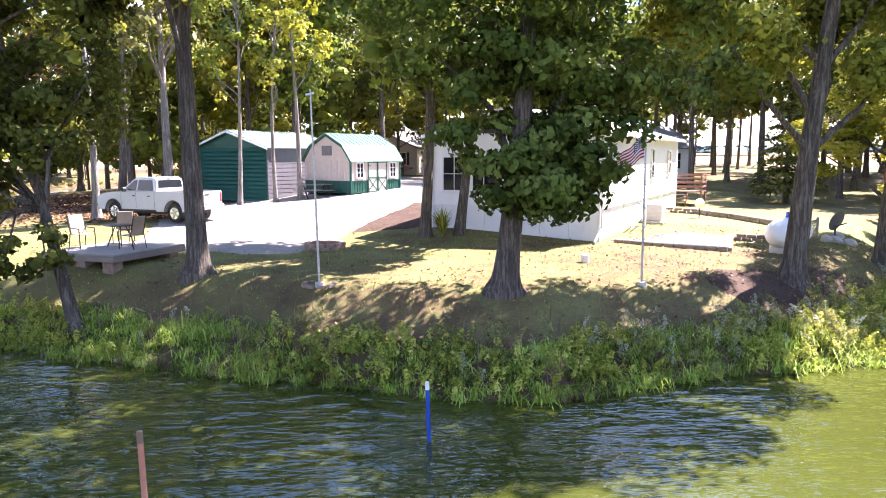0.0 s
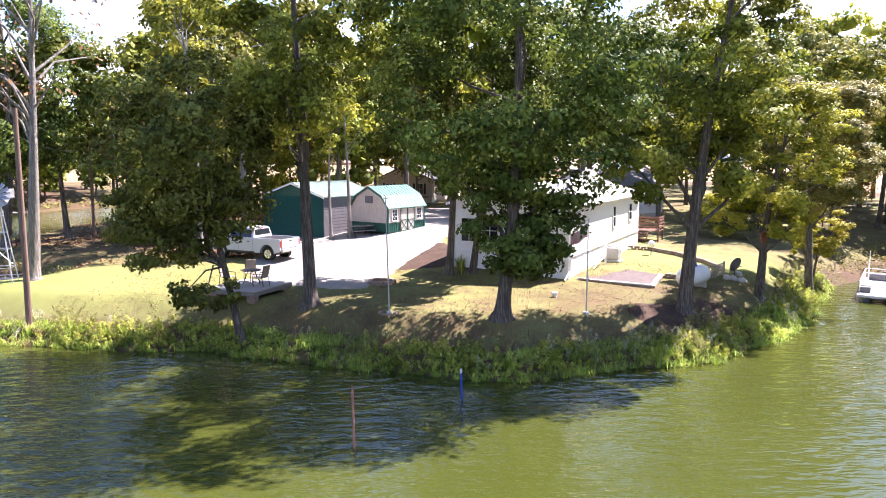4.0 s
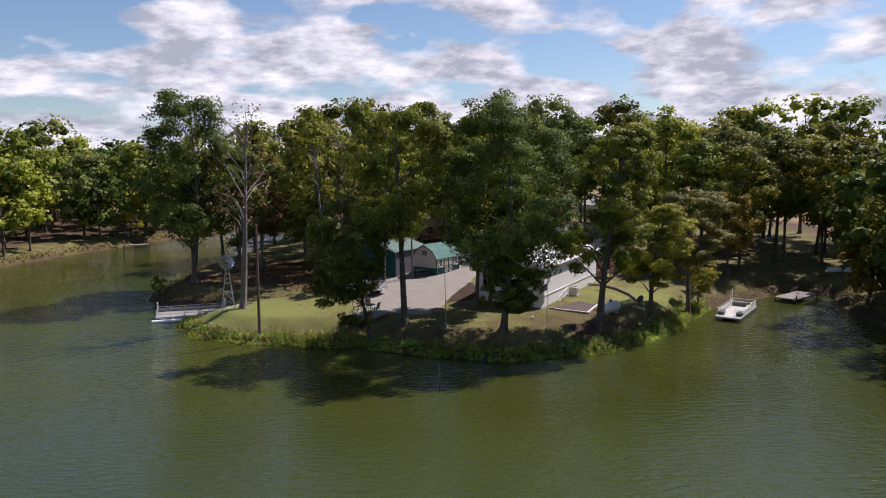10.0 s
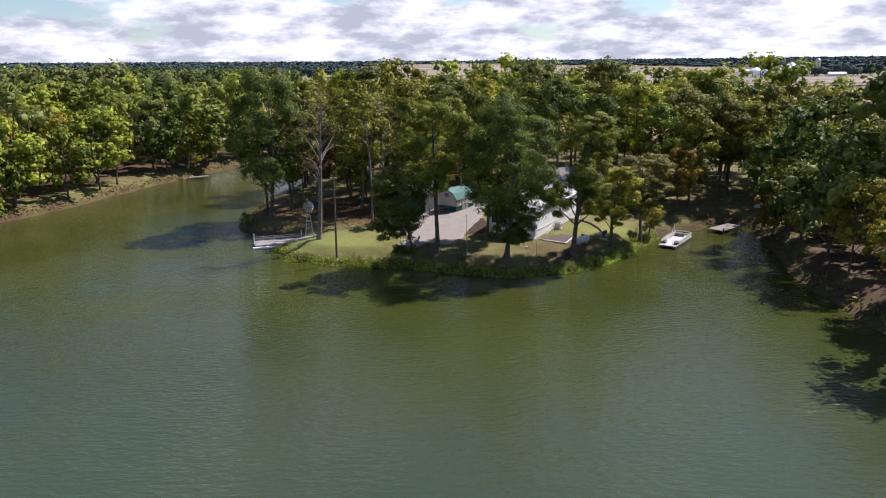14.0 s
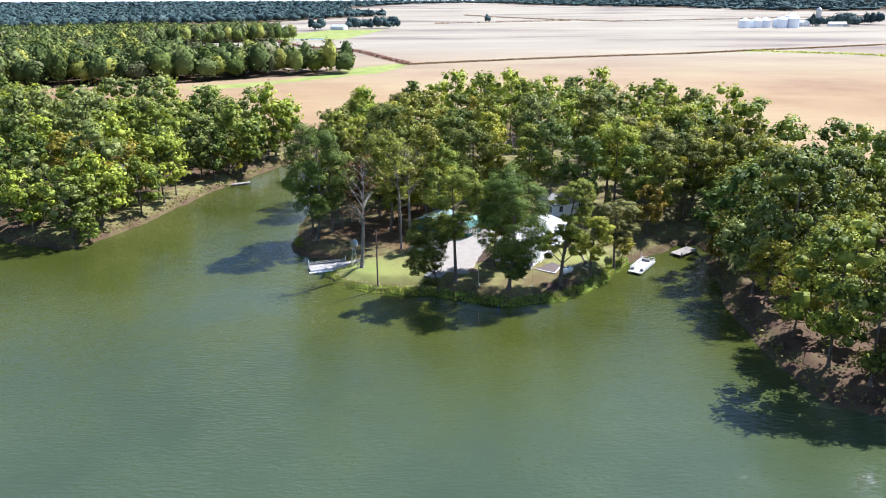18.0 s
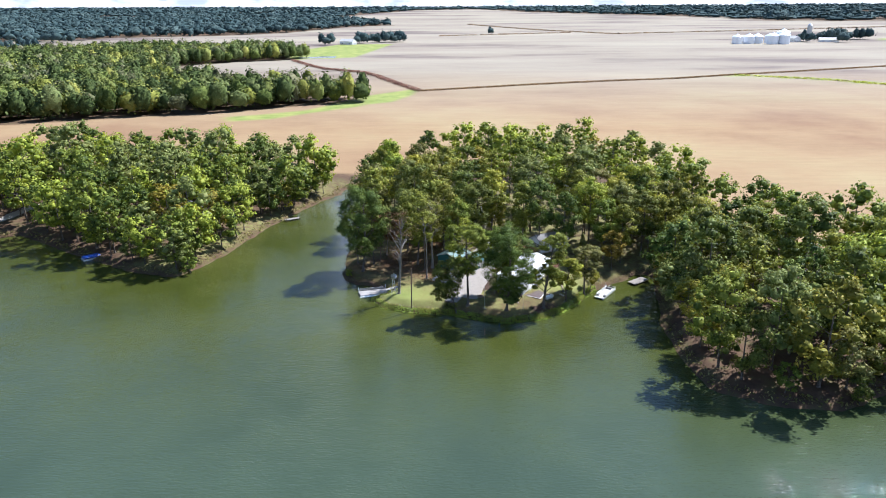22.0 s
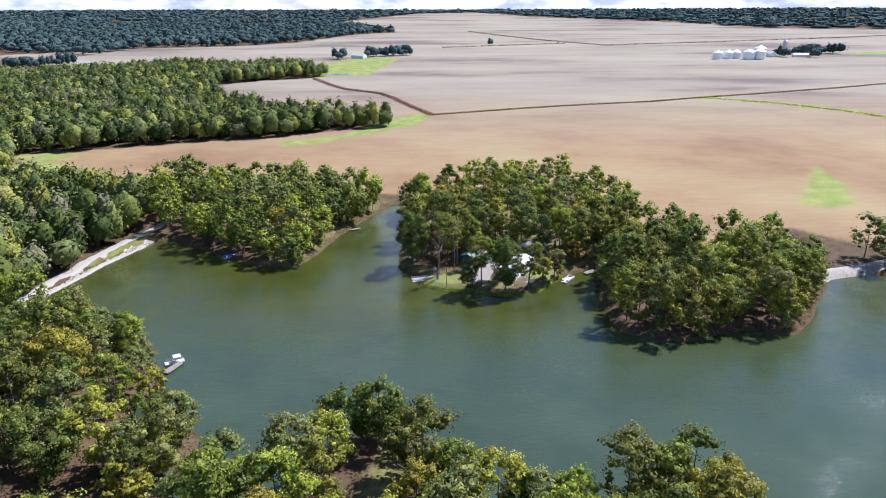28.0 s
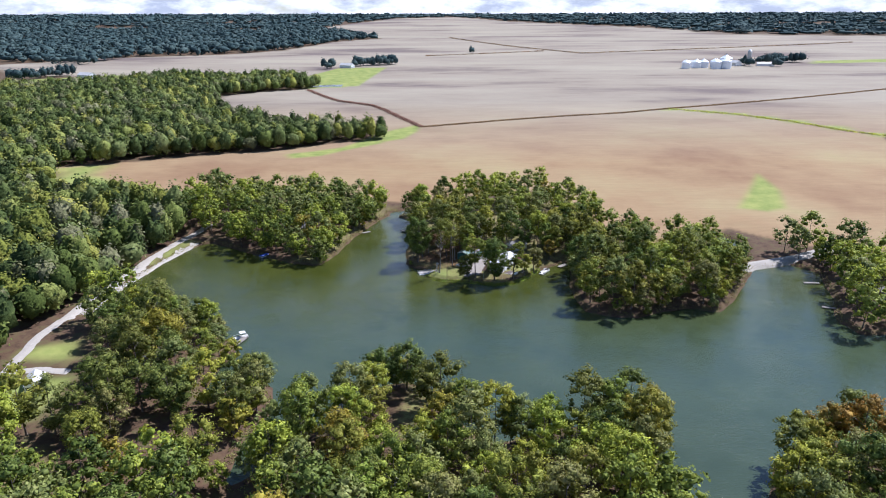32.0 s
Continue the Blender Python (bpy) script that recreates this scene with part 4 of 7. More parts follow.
def part(name, bm, material, parent, label="", m=None, flat=True):
    if isinstance(bm, bmesh.types.BMesh):
        me = bpy.data.meshes.new(name)
        bm.to_mesh(me)
        bm.free()
    else:
        me = bm
    if not me.materials:
        me.materials.append(material)
    if not flat:
        me.shade_smooth()
    ob = new(name, me)
    ob.parent = parent
    if m is not None:
        ob.matrix_basis = m
    if label:
        tagged(ob, label)
    return ob


def lap_wall(length, z0, z1, step, depth=0.018, thick=0.08):
    """A wall of overlapping boards along x, facing -y."""
    prof = []
    z = z0
    while z < z1 - 1e-6:
        t = min(z + step, z1)
        prof += [(-depth, z), (0.0, t)]
        z = t
    bm = bmesh.new()
    ring = [(y, zz) for y, zz in prof] + [(thick, z1), (thick, z0)]
    lo = [bm.verts.new((0, y, zz)) for y, zz in ring]
    hi = [bm.verts.new((length, y, zz)) for y, zz in ring]
    n = len(ring)
    for i in range(n):
        bm.faces.new((lo[i], lo[(i + 1) % n], hi[(i + 1) % n], hi[i]))
    bm.faces.new(lo[::-1]); bm.faces.new(hi)
    bmesh.ops.recalc_face_normals(bm, faces=bm.faces)
    return bm


# paints and surfaces
GREEN_PAINT = simple("paint_green", (0.006, 0.06, 0.044), (0.010, 0.09, 0.066), 3.0, 0.4)
GREY_STEEL = simple("paint_dark_grey", (0.10, 0.095, 0.105), (0.16, 0.15, 0.16), 3.0, 0.45)
ROOF_PALE = simple("roof_pale_metal", (0.16, 0.24, 0.205), (0.27, 0.34, 0.30), 1.5, 0.35, 0.2)
BEIGE = simple("paint_beige", (0.44, 0.38, 0.33), (0.56, 0.50, 0.44), 4.0, 0.6)
ROOF_GREEN = simple("roof_green_metal", (0.08, 0.19, 0.155), (0.16, 0.28, 0.235), 1.5, 0.3, 0.3)
ROOF_WHITE = simple("roof_white", (0.40, 0.39, 0.37), (0.56, 0.55, 0.53), 1.2, 0.6)
WHITE = simple("paint_white", (0.70, 0.70, 0.68), (0.82, 0.82, 0.80), 4.0, 0.4)
CAR_WHITE = simple("car_paint_silver", (0.36, 0.38, 0.41), (0.43, 0.45, 0.48), 1.0, 0.18, 0.0, 0.6)
CHROME = simple("chrome", (0.5, 0.5, 0.5), (0.65, 0.65, 0.66), 8.0, 0.2, 0.95)
GALV = simple("galvanised_steel", (0.42, 0.43, 0.45), (0.62, 0.63, 0.65), 12.0, 0.4, 0.7)
RUBBER = simple("rubber", (0.012, 0.012, 0.012), (0.03, 0.03, 0.03), 12.0, 0.85)
BLACK = simple("black_plastic", (0.012, 0.012, 0.014), (0.03, 0.03, 0.034), 5.0, 0.5)
RED_LIGHT = simple("red_lens", (0.4, 0.01, 0.01), (0.5, 0.02, 0.015), 5.0, 0.2)
WOOD_GREY = simple("weathered_wood", (0.20, 0.18, 0.16), (0.40, 0.37, 0.34), 5.0, 0.85, 0, 0.2, 0.5, 0.01, (0.4, 6.0, 6.0))
WOOD_PALE = simple("pale_deck_wood", (0.15, 0.13, 0.115), (0.31, 0.275, 0.24), 4.0, 0.8, 0, 0.2, 0.4, 0.01, (0.5, 5.0, 5.0))
WOOD_DECK = simple("sun_bleached_wood", (0.22, 0.20, 0.18), (0.38, 0.355, 0.325), 4.0, 0.8, 0, 0.2, 0.4, 0.01, (0.5, 5.0, 5.0))
WOOD_RED = simple("red_stained_wood", (0.15, 0.05, 0.035), (0.26, 0.10, 0.07), 4.0, 0.75)
POLE_WOOD = simple("pole_wood", (0.11, 0.07, 0.05), (0.24, 0.16, 0.12), 6.0, 0.85, 0, 0.2, 0.5, 0.01, (3, 3, 0.3))
PORCH_WOOD = simple("porch_wood", (0.10, 0.045, 0.03), (0.22, 0.11, 0.075), 5.0, 0.8, 0, 0.2, 0.5, 0.01, (0.4, 6.0, 6.0))
STONE = simple("wall_block", (0.16, 0.12, 0.10), (0.34, 0.27, 0.22), 5.0, 0.9, 0, 0.2, 0.6, 0.02)
BRICK = simple("fire_ring_block", (0.20, 0.13, 0.10), (0.38, 0.28, 0.22), 7.0, 0.9, 0, 0.2, 0.5, 0.02)
CONCRETE = simple("concrete", (0.42, 0.40, 0.36), (0.62, 0.59, 0.54), 6.0, 0.9, 0, 0.2, 0.3, 0.01)
PEBBLE = simple("patio_pebbles", (0.06, 0.046, 0.042), (0.15, 0.115, 0.108), 18.0, 0.9, 0, 0.2, 0.9, 0.03)
MULCH = simple("mulch", (0.035, 0.022, 0.016), (0.095, 0.062, 0.045), 9.0, 0.95, 0, 0.1, 0.9, 0.04)
BLUE = simple("paint_blue", (0.01, 0.05, 0.32), (0.02, 0.08, 0.45), 5.0, 0.4)
RUST = simple("rusty_pipe", (0.30, 0.10, 0.07), (0.52, 0.24, 0.17), 7.0, 0.7)
TAN_CLOTH = simple("tan_sling", (0.30, 0.23, 0.17), (0.42, 0.34, 0.26), 14.0, 0.8)
FLAG_RED = simple("flag_red", (0.36, 0.02, 0.03), (0.46, 0.035, 0.045), 6.0, 0.8)
FLAG_WHITE = simple("flag_white", (0.62, 0.61, 0.60), (0.74, 0.73, 0.72), 6.0, 0.8)
FLAG_BLUE = simple("flag_blue", (0.015, 0.025, 0.10), (0.025, 0.04, 0.15), 6.0, 0.8)
SHINGLE = simple("shingle_grey", (0.13, 0.125, 0.12), (0.25, 0.24, 0.23), 9.0, 0.9, 0, 0.2, 0.4, 0.02)
GLASS = simple("window_glass", (0.010, 0.012, 0.014), (0.022, 0.026, 0.03), 1.0, 0.05, 0.0, 0.35)

# ---- drive, roads ----


def sheet(name, ring, material, label, category, lift=0.05, step=1.0, jag=0.25):
    """A worn sheet that lies on the ground inside a ring of points."""
    a = np.array(ring, float)
    lo, hi = a.min(0) - 1, a.max(0) + 1
    xs, ys = np.arange(lo[0], hi[0], step), np.arange(lo[1], hi[1], step)
    gx, gy = np.meshgrid(xs, ys)
    d = signed(gx, gy, ring) + jag * wobble(gx, gy, 1.7)
    gz = height(gx, gy) + lift - np.where(d > 0, 0.3 * np.minimum(d, 1.5), 0)
    i = np.arange(gx.size).reshape(gx.shape)
    q = np.stack([i[:-1, :-1], i[:-1, 1:], i[1:, 1:], i[1:, :-1]], -1).reshape(-1, 4)
    near = (d.reshape(-1)[q] < 1.2).any(1)
    me = mesh_of(name, np.stack([gx, gy, gz], -1).reshape(-1, 3), q[near])
    me.materials.append(material)
    me.shade_smooth()
    return tagged(new(name, me), label, category, kind="structure")


def ribbon(line, width):
    """The ring of points round a line, that wide."""
    p = np.array(line, float)
    d = unit(np.gradient(p, axis=0))
    n = np.stack([-d[:, 1], d[:, 0]], -1) * width / 2
    return [tuple(q) for q in np.concatenate([p + n, (p - n)[::-1]])]


sheet("driveway", DRIVE, GRAVEL, "pale crushed gravel driveway beside the sheds", "driveway", 0.05, 0.5)
sheet("mulch_bed", [(-3.4, 27.6), (-0.9, 28.6), (0.2, 31.6), (-0.6, 35.4), (-2.2, 31.6)], MULCH, "brown mulch bed at the edge of the driveway", "flower bed", 0.06, 0.4)
sheet("bare_soil", [(7.2, 16.9), (9.5, 16.4), (12.6, 17.8), (14.4, 19.8), (12.0, 20.2), (9.0, 18.9)], MULCH, "bare brown soil under the oak", "soil", 0.025, 0.25, 1.3)
DAM = [(-151, 106), (-154.5, 94), (-161, 76), (-167, 50), (-171, 22), (-175.5, -10), (-177, -36), (-175, -56), (-173.5, -74), (-172, -110)]
sheet("dam_road", ribbon(DAM, 3.6), ROAD_GRAVEL, "pale gravel track along the lake dam", "road", 0.10, 1.5, 0.1)
sheet("rock_edge", ribbon([(-150.6, 79), (-155, 66), (-160.2, 48.5), (-166.2, 22), (-169.5, 0), (-171.6, -12)], 1.1), ROAD_GRAVEL, "pale broken rock along the dam at the water", "riprap", 0.30, 1.0, 0.5)
sheet("side_road", ribbon([(-173.5, -66), (-164, -64), (-153, -66)], 3.4), ROAD_GRAVEL, "narrow gravel lane branching from the dam track", "road", 0.10, 1.2, 0.1)
sheet("causeway", ribbon([(121, 27), (128, 31.5), (142, 36), (158, 41.5), (185, 52)], 4.4), ROAD_GRAVEL, "gravel causeway across the lake arm", "road", 0.35, 1.2, 0.2)

# ---- the white house ----
HOUSE_TURN = -30.0     # long side points this way from +y


def window(parent, x, y, z, w, h, m_turn=0, rows=2, cols=2, frame_mat=None, shutters=False):
    """A window with its frame, panes and bars, facing -y, in the parent's metres."""
    base = pose(x, y, z, 0, 0, m_turn)
    fm = frame_mat or WHITE
    t = 0.07
    fr = part("window", boxes(((w + 2 * t, 0.07, t), (0, 0, h / 2 + t / 2)), ((w + 2 * t, 0.09, t), (0, -0.01, -h / 2 - t / 2)), ((t, 0.06, h), (-w / 2 - t / 2, 0, 0)), ((t, 0.06, h), (w / 2 + t / 2, 0, 0)), bevel=0.006), fm, parent, "", base)
    part("pane", boxes(((w, 0.02, h), (0, 0.012, 0)), bevel=0), GLASS, fr, "dark window glass")
    bars = [((0.028, 0.03, h), (-w / 2 + w * (i + 1) / cols, -0.012, 0)) for i in range(cols - 1)] + [((w, 0.026, 0.028), (0, -0.012, -h / 2 + h * (i + 1) / rows)) for i in range(rows - 1)]
    if bars:
        part("glazing_bars", boxes(*bars, bevel=0), fm, fr)
    if shutters:
        for sx in (-1, 1):
            part("shutter", boxes(((0.3, 0.04, h + 0.1), (sx * (w / 2 + t + 0.16), -0.01, 0)), bevel=0.006), BLACK, fr, "dark shutter")
    return fr


def build_house():
    W, L, z0, zs, ze, zr = 6.9, 16.6, 0.0, 1.2, 4.0, 4.95
    x0, y0, g = 5.9, 24.8, 1.86
    h = thing("mobile_home", pose(x0, y0, g, 0, 0, HOUSE_TURN), "white-sided mobile home with tall skirting and low gable roof", "house")
    # local: x runs back-left along the gable (negative), y along the long side
    flip = pose(-W, 0, 0)
    part("gable_wall", lap_wall(W, zs, ze, 0.16), SIDING, h, "white lap siding", flip)
    tri = bmesh.new()
    prism([(-W, ze), (0, ze), (-W / 2, zr)], -0.01, 0.08, tri)
    part("gable", tri, SIDING, h)
    side = lap_wall(L, zs, ze, 0.16)
    part("side_wall", side, SIDING, h, "white lap siding", pose(0, 0, 0, 0, 0, 90))
    part("rear_wall", boxes(((W, 0.1, ze - z0), (-W / 2, L - 0.05, (ze + z0) / 2)), bevel=0), SIDING, h)
    part("far_wall", boxes(((0.1, L, ze - z0), (-W + 0.05, L / 2, (ze + z0) / 2)), bevel=0), SIDING, h)
    for name, n, run, m in (("skirting", 12, W, pose(-W, 0.03, 0)), ("skirting", 30, L, pose(-0.03, 0, 0, 0, 0, 90))):
        step = run / n
        for i in range(n):
            part(name, boxes(((step - 0.006, 0.03, zs + 0.3), (step * (i + 0.5), 0.0 if i % 2 else 0.012, (zs - 0.3) / 2)), bevel=0.004), SIDING, h, "", m)
    part("skirt_rail", boxes(((W + 0.06, 0.06, 0.07), (-W / 2 + 0.03, -0.02, zs)), ((0.06, L, 0.07), (0.02, L / 2, zs)), bevel=0.008), WHITE, h)
    part("corner_post", boxes(((0.12, 0.12, ze), (0.0, 0.0, ze / 2)), bevel=0.01), WHITE, h)
    part("corner_post", boxes(((0.12, 0.12, ze), (-W, 0.0, ze / 2)), bevel=0.01), WHITE, h)
    rise = zr - ze
    for sx in (0, 1):
        xa, xb = (0.35, -W / 2) if sx == 0 else (-W - 0.35, -W / 2)
        za, zb = ze - 0.35 * rise / (W / 2) + 0.03, zr + 0.05
        r = bmesh.new()
        prism([(xa, za), (xb, zb), (xb, zb + 0.07), (xa, za + 0.07)], -0.3, L + 0.3, r)
        part("roof", r, ROOF_WHITE, h, "pale weathered roof")
        part("gutter", boxes(((0.11, L + 0.6, 0.11), (xa, L / 2, za + 0.0)), bevel=0.02), WHITE, h)
        part("fascia", prism([(xa, za - 0.08), (xb, zb - 0.08), (xb, zb + 0.02), (xa, za + 0.02)], -0.36, -0.31), WHITE, h)
    part("downspout", rods([((0.12, -0.06, ze - 0.1), (0.12, -0.06, 0.5)), ((0.12, -0.06, 0.5), (0.05, -0.7, 0.05))], 0.045), WHITE, h, "white downspout kicked out on the grass")
    window(h, -5.9, -0.05, 2.45, 0.95, 1.3, 0, 2, 2)
    window(h, -4.6, -0.05, 2.45, 0.95, 1.3, 0, 2, 2)
    window(h, 0.05, 1.6, 3.0, 0.5, 0.8, 90, 2, 2)
    window(h, 0.05, 9.4, 2.75, 0.55, 1.3, 90, 2, 1)
    window(h, 0.05, 13.8, 2.8, 0.8, 1.1, 90, 2, 1)
    for (x, y, r, hh) in ((-1.6, 4.5, 0.16, 0.55), (-2.4, 5.2, 0.10, 0.45), (-2.8, 9.0, 0.08, 0.4)):
        zz = ze + rise * (-x) / (W / 2)
        v = rod((x, y, zz - 0.1), (x, y, zz + hh), r, 12)
        rod((x, y, zz + hh + 0.02), (x, y, zz + hh + 0.14), r * 1.5, 12, r * 0.4, v)
        part("roof_vent", v, GALV, h, "metal roof vent with a cap", flat=True)
    return h


build_house()


def build_ac():
    a = thing("air_conditioner", pose(10.1, 31.0, z_at(10.1, 31.0), 0, 0, HOUSE_TURN), "pale louvred air conditioner unit beside the white house", "air conditioner")
    part("pad", boxes(((1.0, 1.0, 0.1), (0, 0, 0.05))), CONCRETE, a)
    part("casing", boxes(((0.8, 0.8, 0.75), (0, 0, 0.5)), bevel=0.04), BEIGE, a)
    part("louvres", boxes(*[((0.83, 0.83, 0.016), (0, 0, 0.18 + i * 0.06)) for i in range(11)], bevel=0), GALV, a)
    part("fan_grille", rods([((0.36 * math.cos(k), 0.36 * math.sin(k), 0.9), (-0.36 * math.cos(k), -0.36 * math.sin(k), 0.9)) for k in np.arange(0, 3.1, 0.35)], 0.01, 5), BLACK, a)
    lat = thing("stair_rail", pose(8.7, 28.7, z_at(8.7, 28.7), 0, 0, HOUSE_TURN + 90), "white lattice stair rail leaning by the house wall", "stair rail")
    part("top_rail", rods([((-1.6, 0, 0.55), (1.0, 0, 1.15))], 0.04), WHITE, lat)
    part("bottom_rail", rods([((-1.6, 0, 0.1), (1.0, 0, 0.55))], 0.035), WHITE, lat)
    for i in range(9):
        x = -1.5 + i * 0.3
        part("baluster", rods([((x, 0, 0.12 + (x + 1.6) * 0.173), (x, 0, 0.57 + (x + 1.6) * 0.23))], 0.022, 6), WHITE, lat)
    part("newel_post", boxes(((0.09, 0.09, 1.3), (1.05, 0, 0.6))), WHITE, lat)


build_ac()


# ---- the terrace ----
def build_terrace():
    g = 1.72
    t = thing("patio", pose(6.4, 24.9, g), "raised pebble patio with a low block retaining wall", "patio")
    ring = [(0.25, -0.1), (3.4, -2.2), (5.0, 1.3), (2.9, 4.6), (2.45, 4.0)]
    bm = bmesh.new()
    lo = [bm.verts.new((x, y, 0.0)) for x, y in ring]; hi = [bm.verts.new((x, y, 0.15)) for x, y in ring]
    bm.faces.new(hi)
    for i in range(5):
        bm.faces.new((lo[i], lo[(i + 1) % 5], hi[(i + 1) % 5], hi[i]))
    bmesh.ops.recalc_face_normals(bm, faces=bm.faces)
    part("pebble_bed", bm, PEBBLE, t, "pinkish grey pebbles")
    wall = thing("retaining_wall", pose(0, 0, 0), "low retaining wall of stacked brown blocks along the lawn", "wall")
    rng = random.Random(4)
    lines = [((6.5, 24.8), (9.8, 22.6)), ((9.8, 22.6), (11.5, 26.2)), ((11.4, 25.9), (13.0, 25.0)), ((16.1, 28.6), (16.2, 31.6)), ((16.2, 31.6), (15.6, 34.8)), ((15.6, 34.8), (14.3, 36.6)), ((14.3, 36.6), (12.9, 36.6))]
    me = bpy.data.meshes.new("block")
    b = boxes(((0.34, 0.24, 0.135), (0, 0, 0)), bevel=0.018)
    b.to_mesh(me); b.free()
    me.materials.append(STONE)
    for k, ((xa, ya), (xb, yb)) in enumerate(lines):
        n = int(math.hypot(xb - xa, yb - ya) / 0.36)
        ang = math.degrees(math.atan2(yb - ya, xb - xa))
        for row in range(1 if k < 2 else 2):
            for i in range(n):
                u = (i + 0.5 + 0.5 * (row % 2)) / n
                if u > 1:
                    continue
                x, y = xa + (xb - xa) * u, ya + (yb - ya) * u
                z = z_at(x, y) + 0.06 + row * 0.14
                ob = new("block", me)
                ob.parent = wall
                ob.matrix_basis = pose(x, y, z, 0, 0, ang + rng.uniform(-3, 3))
    cap = thing("wall_cap", pose(9.75, 22.6, 0), "white timber edging on the patio corner", "edging")
    part("board", boxes(((0.14, 4.0, 0.06), (0.82, 1.75, g + 0.2), -25.5)), WHITE, cap)
    part("board", boxes(((4.0, 0.14, 0.06), (-1.68, 1.14, g + 0.2), -34.0)), WHITE, cap)
    net = thing("lattice_fence", pose(13.4, 24.7, z_at(13.6, 25.0), 0, 0, 47), "low dark wooden lattice fence behind the gas tank", "fence")
    for x in (0.0, 1.4, 2.8):
        part("post", boxes(((0.09, 0.09, 0.85), (x, 0, 0.4))), WOOD_GREY, net)
    for z in (0.12, 0.72):
        part("rail", boxes(((2.8, 0.04, 0.06), (1.4, 0, z))), WOOD_GREY, net)
    for k in range(14):
        for sg in (-1, 1):
            part("slat", boxes(((0.03, 0.015, 0.8), (0.2 + k * 0.185, 0.01 * sg, 0.42), 0, (0, sg * 40)), bevel=0), WOOD_GREY, net)


build_terrace()

# ---- sheds ----


def build_barn():
    """The beige and green barn-roofed shed. x along the front wall, y back."""
    L, W, g = 4.4, 3.6, 2.80
    ang = math.degrees(math.atan2(0.79, 0.61))
    s = thing("barn_shed", pose(-4.3, 39.4, g, 0, 0, ang), "beige and green barn-roofed garden shed with white windows", "shed")
    part("skid", boxes(((L, 0.12, 0.14), (L / 2, 0.25, 0.07)), ((L, 0.12, 0.14), (L / 2, W - 0.25, 0.07))), WOOD_GREY, s)
    zw, ze = 0.82, 2.0
    for nm, z0, z1, mat in (("lower_wall", 0.14, zw, GREEN_PAINT), ("upper_wall", zw, ze, BEIGE)):
        rows = [((L, 0.06, z1 - z0), (L / 2, 0.03, (z0 + z1) / 2)), ((L, 0.06, z1 - z0), (L / 2, W - 0.03, (z0 + z1) / 2)), ((0.06, W - 0.12, z1 - z0), (0.03, W / 2, (z0 + z1) / 2)), ((0.06, W - 0.12, z1 - z0), (L - 0.03, W / 2, (z0 + z1) / 2))]
        part(nm, boxes(*rows, bevel=0.004), mat, s)
        n = 20
        part("batten", boxes(*[((0.03, 0.02, z1 - z0), (L * (i + 0.5) / n, -0.008, (z0 + z1) / 2)) for i in range(n)], *[((0.02, 0.03, z1 - z0), (-0.008, W * (i + 0.5) / 16, (z0 + z1) / 2)) for i in range(16)], bevel=0), mat, s)
    roof = [(0, ze), (0.55, 2.75), (W / 2, 3.42), (W - 0.55, 2.75), (W, ze)]
    for x in (0.0, L - 0.06):
        bm = bmesh.new()
        prism(roof, 0, 0.06, bm)
        bmesh.ops.transform(bm, matrix=Matrix(((0, 1, 0, x), (1, 0, 0, 0), (0, 0, 1, 0), (0, 0, 0, 1))), verts=bm.verts)
        bmesh.ops.recalc_face_normals(bm, faces=bm.faces)
        part("gable", bm, BEIGE, s)
    edge = [(-0.16, ze - 0.10), (0.5, 2.80), (W / 2, 3.49), (W - 0.5, 2.80), (W + 0.16, ze - 0.10)]
    for i in range(4):
        (ya, za), (yb, zb) = edge[i], edge[i + 1]
        bm = bmesh.new()
        prism([(ya, za), (yb, zb), (yb, zb + 0.05), (ya, za + 0.05)], -0.15, L + 0.15, bm)
        bmesh.ops.transform(bm, matrix=Matrix(((0, 1, 0, 0), (1, 0, 0, 0), (0, 0, 1, 0), (0, 0, 0, 1))), verts=bm.verts)
        bmesh.ops.recalc_face_normals(bm, faces=bm.faces)
        sheet_part = part("roof", bm, ROOF_GREEN, s, "ribbed green metal roofing")
        for k in range(13):
            xx = -0.13 + (L + 0.26) * k / 12
            rb = prism([(ya, za + 0.045), (yb, zb + 0.045), (yb, zb + 0.085), (ya, za + 0.085)], xx - 0.02, xx + 0.02)
            bmesh.ops.transform(rb, matrix=Matrix(((0, 1, 0, 0), (1, 0, 0, 0), (0, 0, 1, 0), (0, 0, 0, 1))), verts=rb.verts)
            bmesh.ops.recalc_face_normals(rb, faces=rb.faces)
            part("roof_rib", rb, ROOF_GREEN, sheet_part)
        bm = bmesh.new()
        prism([(ya, za - 0.09), (yb, zb - 0.09), (yb, zb + 0.01), (ya, za + 0.01)], -0.19, -0.15, bm)
        bmesh.ops.transform(bm, matrix=Matrix(((0, 1, 0, 0), (1, 0, 0, 0), (0, 0, 1, 0), (0, 0, 0, 1))), verts=bm.verts)
        bmesh.ops.recalc_face_normals(bm, faces=bm.faces)
        part("verge_board", bm, GREEN_PAINT, s)
    for x in (0.0, L):
        part("corner_trim", boxes(((0.1, 0.1, ze - 0.14), (x, 0, (ze + 0.14) / 2))), GREEN_PAINT, s)
    part("band", boxes(((L, 0.03, 0.06), (L / 2, -0.012, zw)), ((0.03, W, 0.06), (-0.012, W / 2, zw)), bevel=0), GREEN_PAINT, s)
    window(s, 0.75, -0.03, 1.42, 0.5, 0.8, 0, 3, 2)
    window(s, 3.7, -0.03, 1.42, 0.5, 0.8, 0, 3, 2)
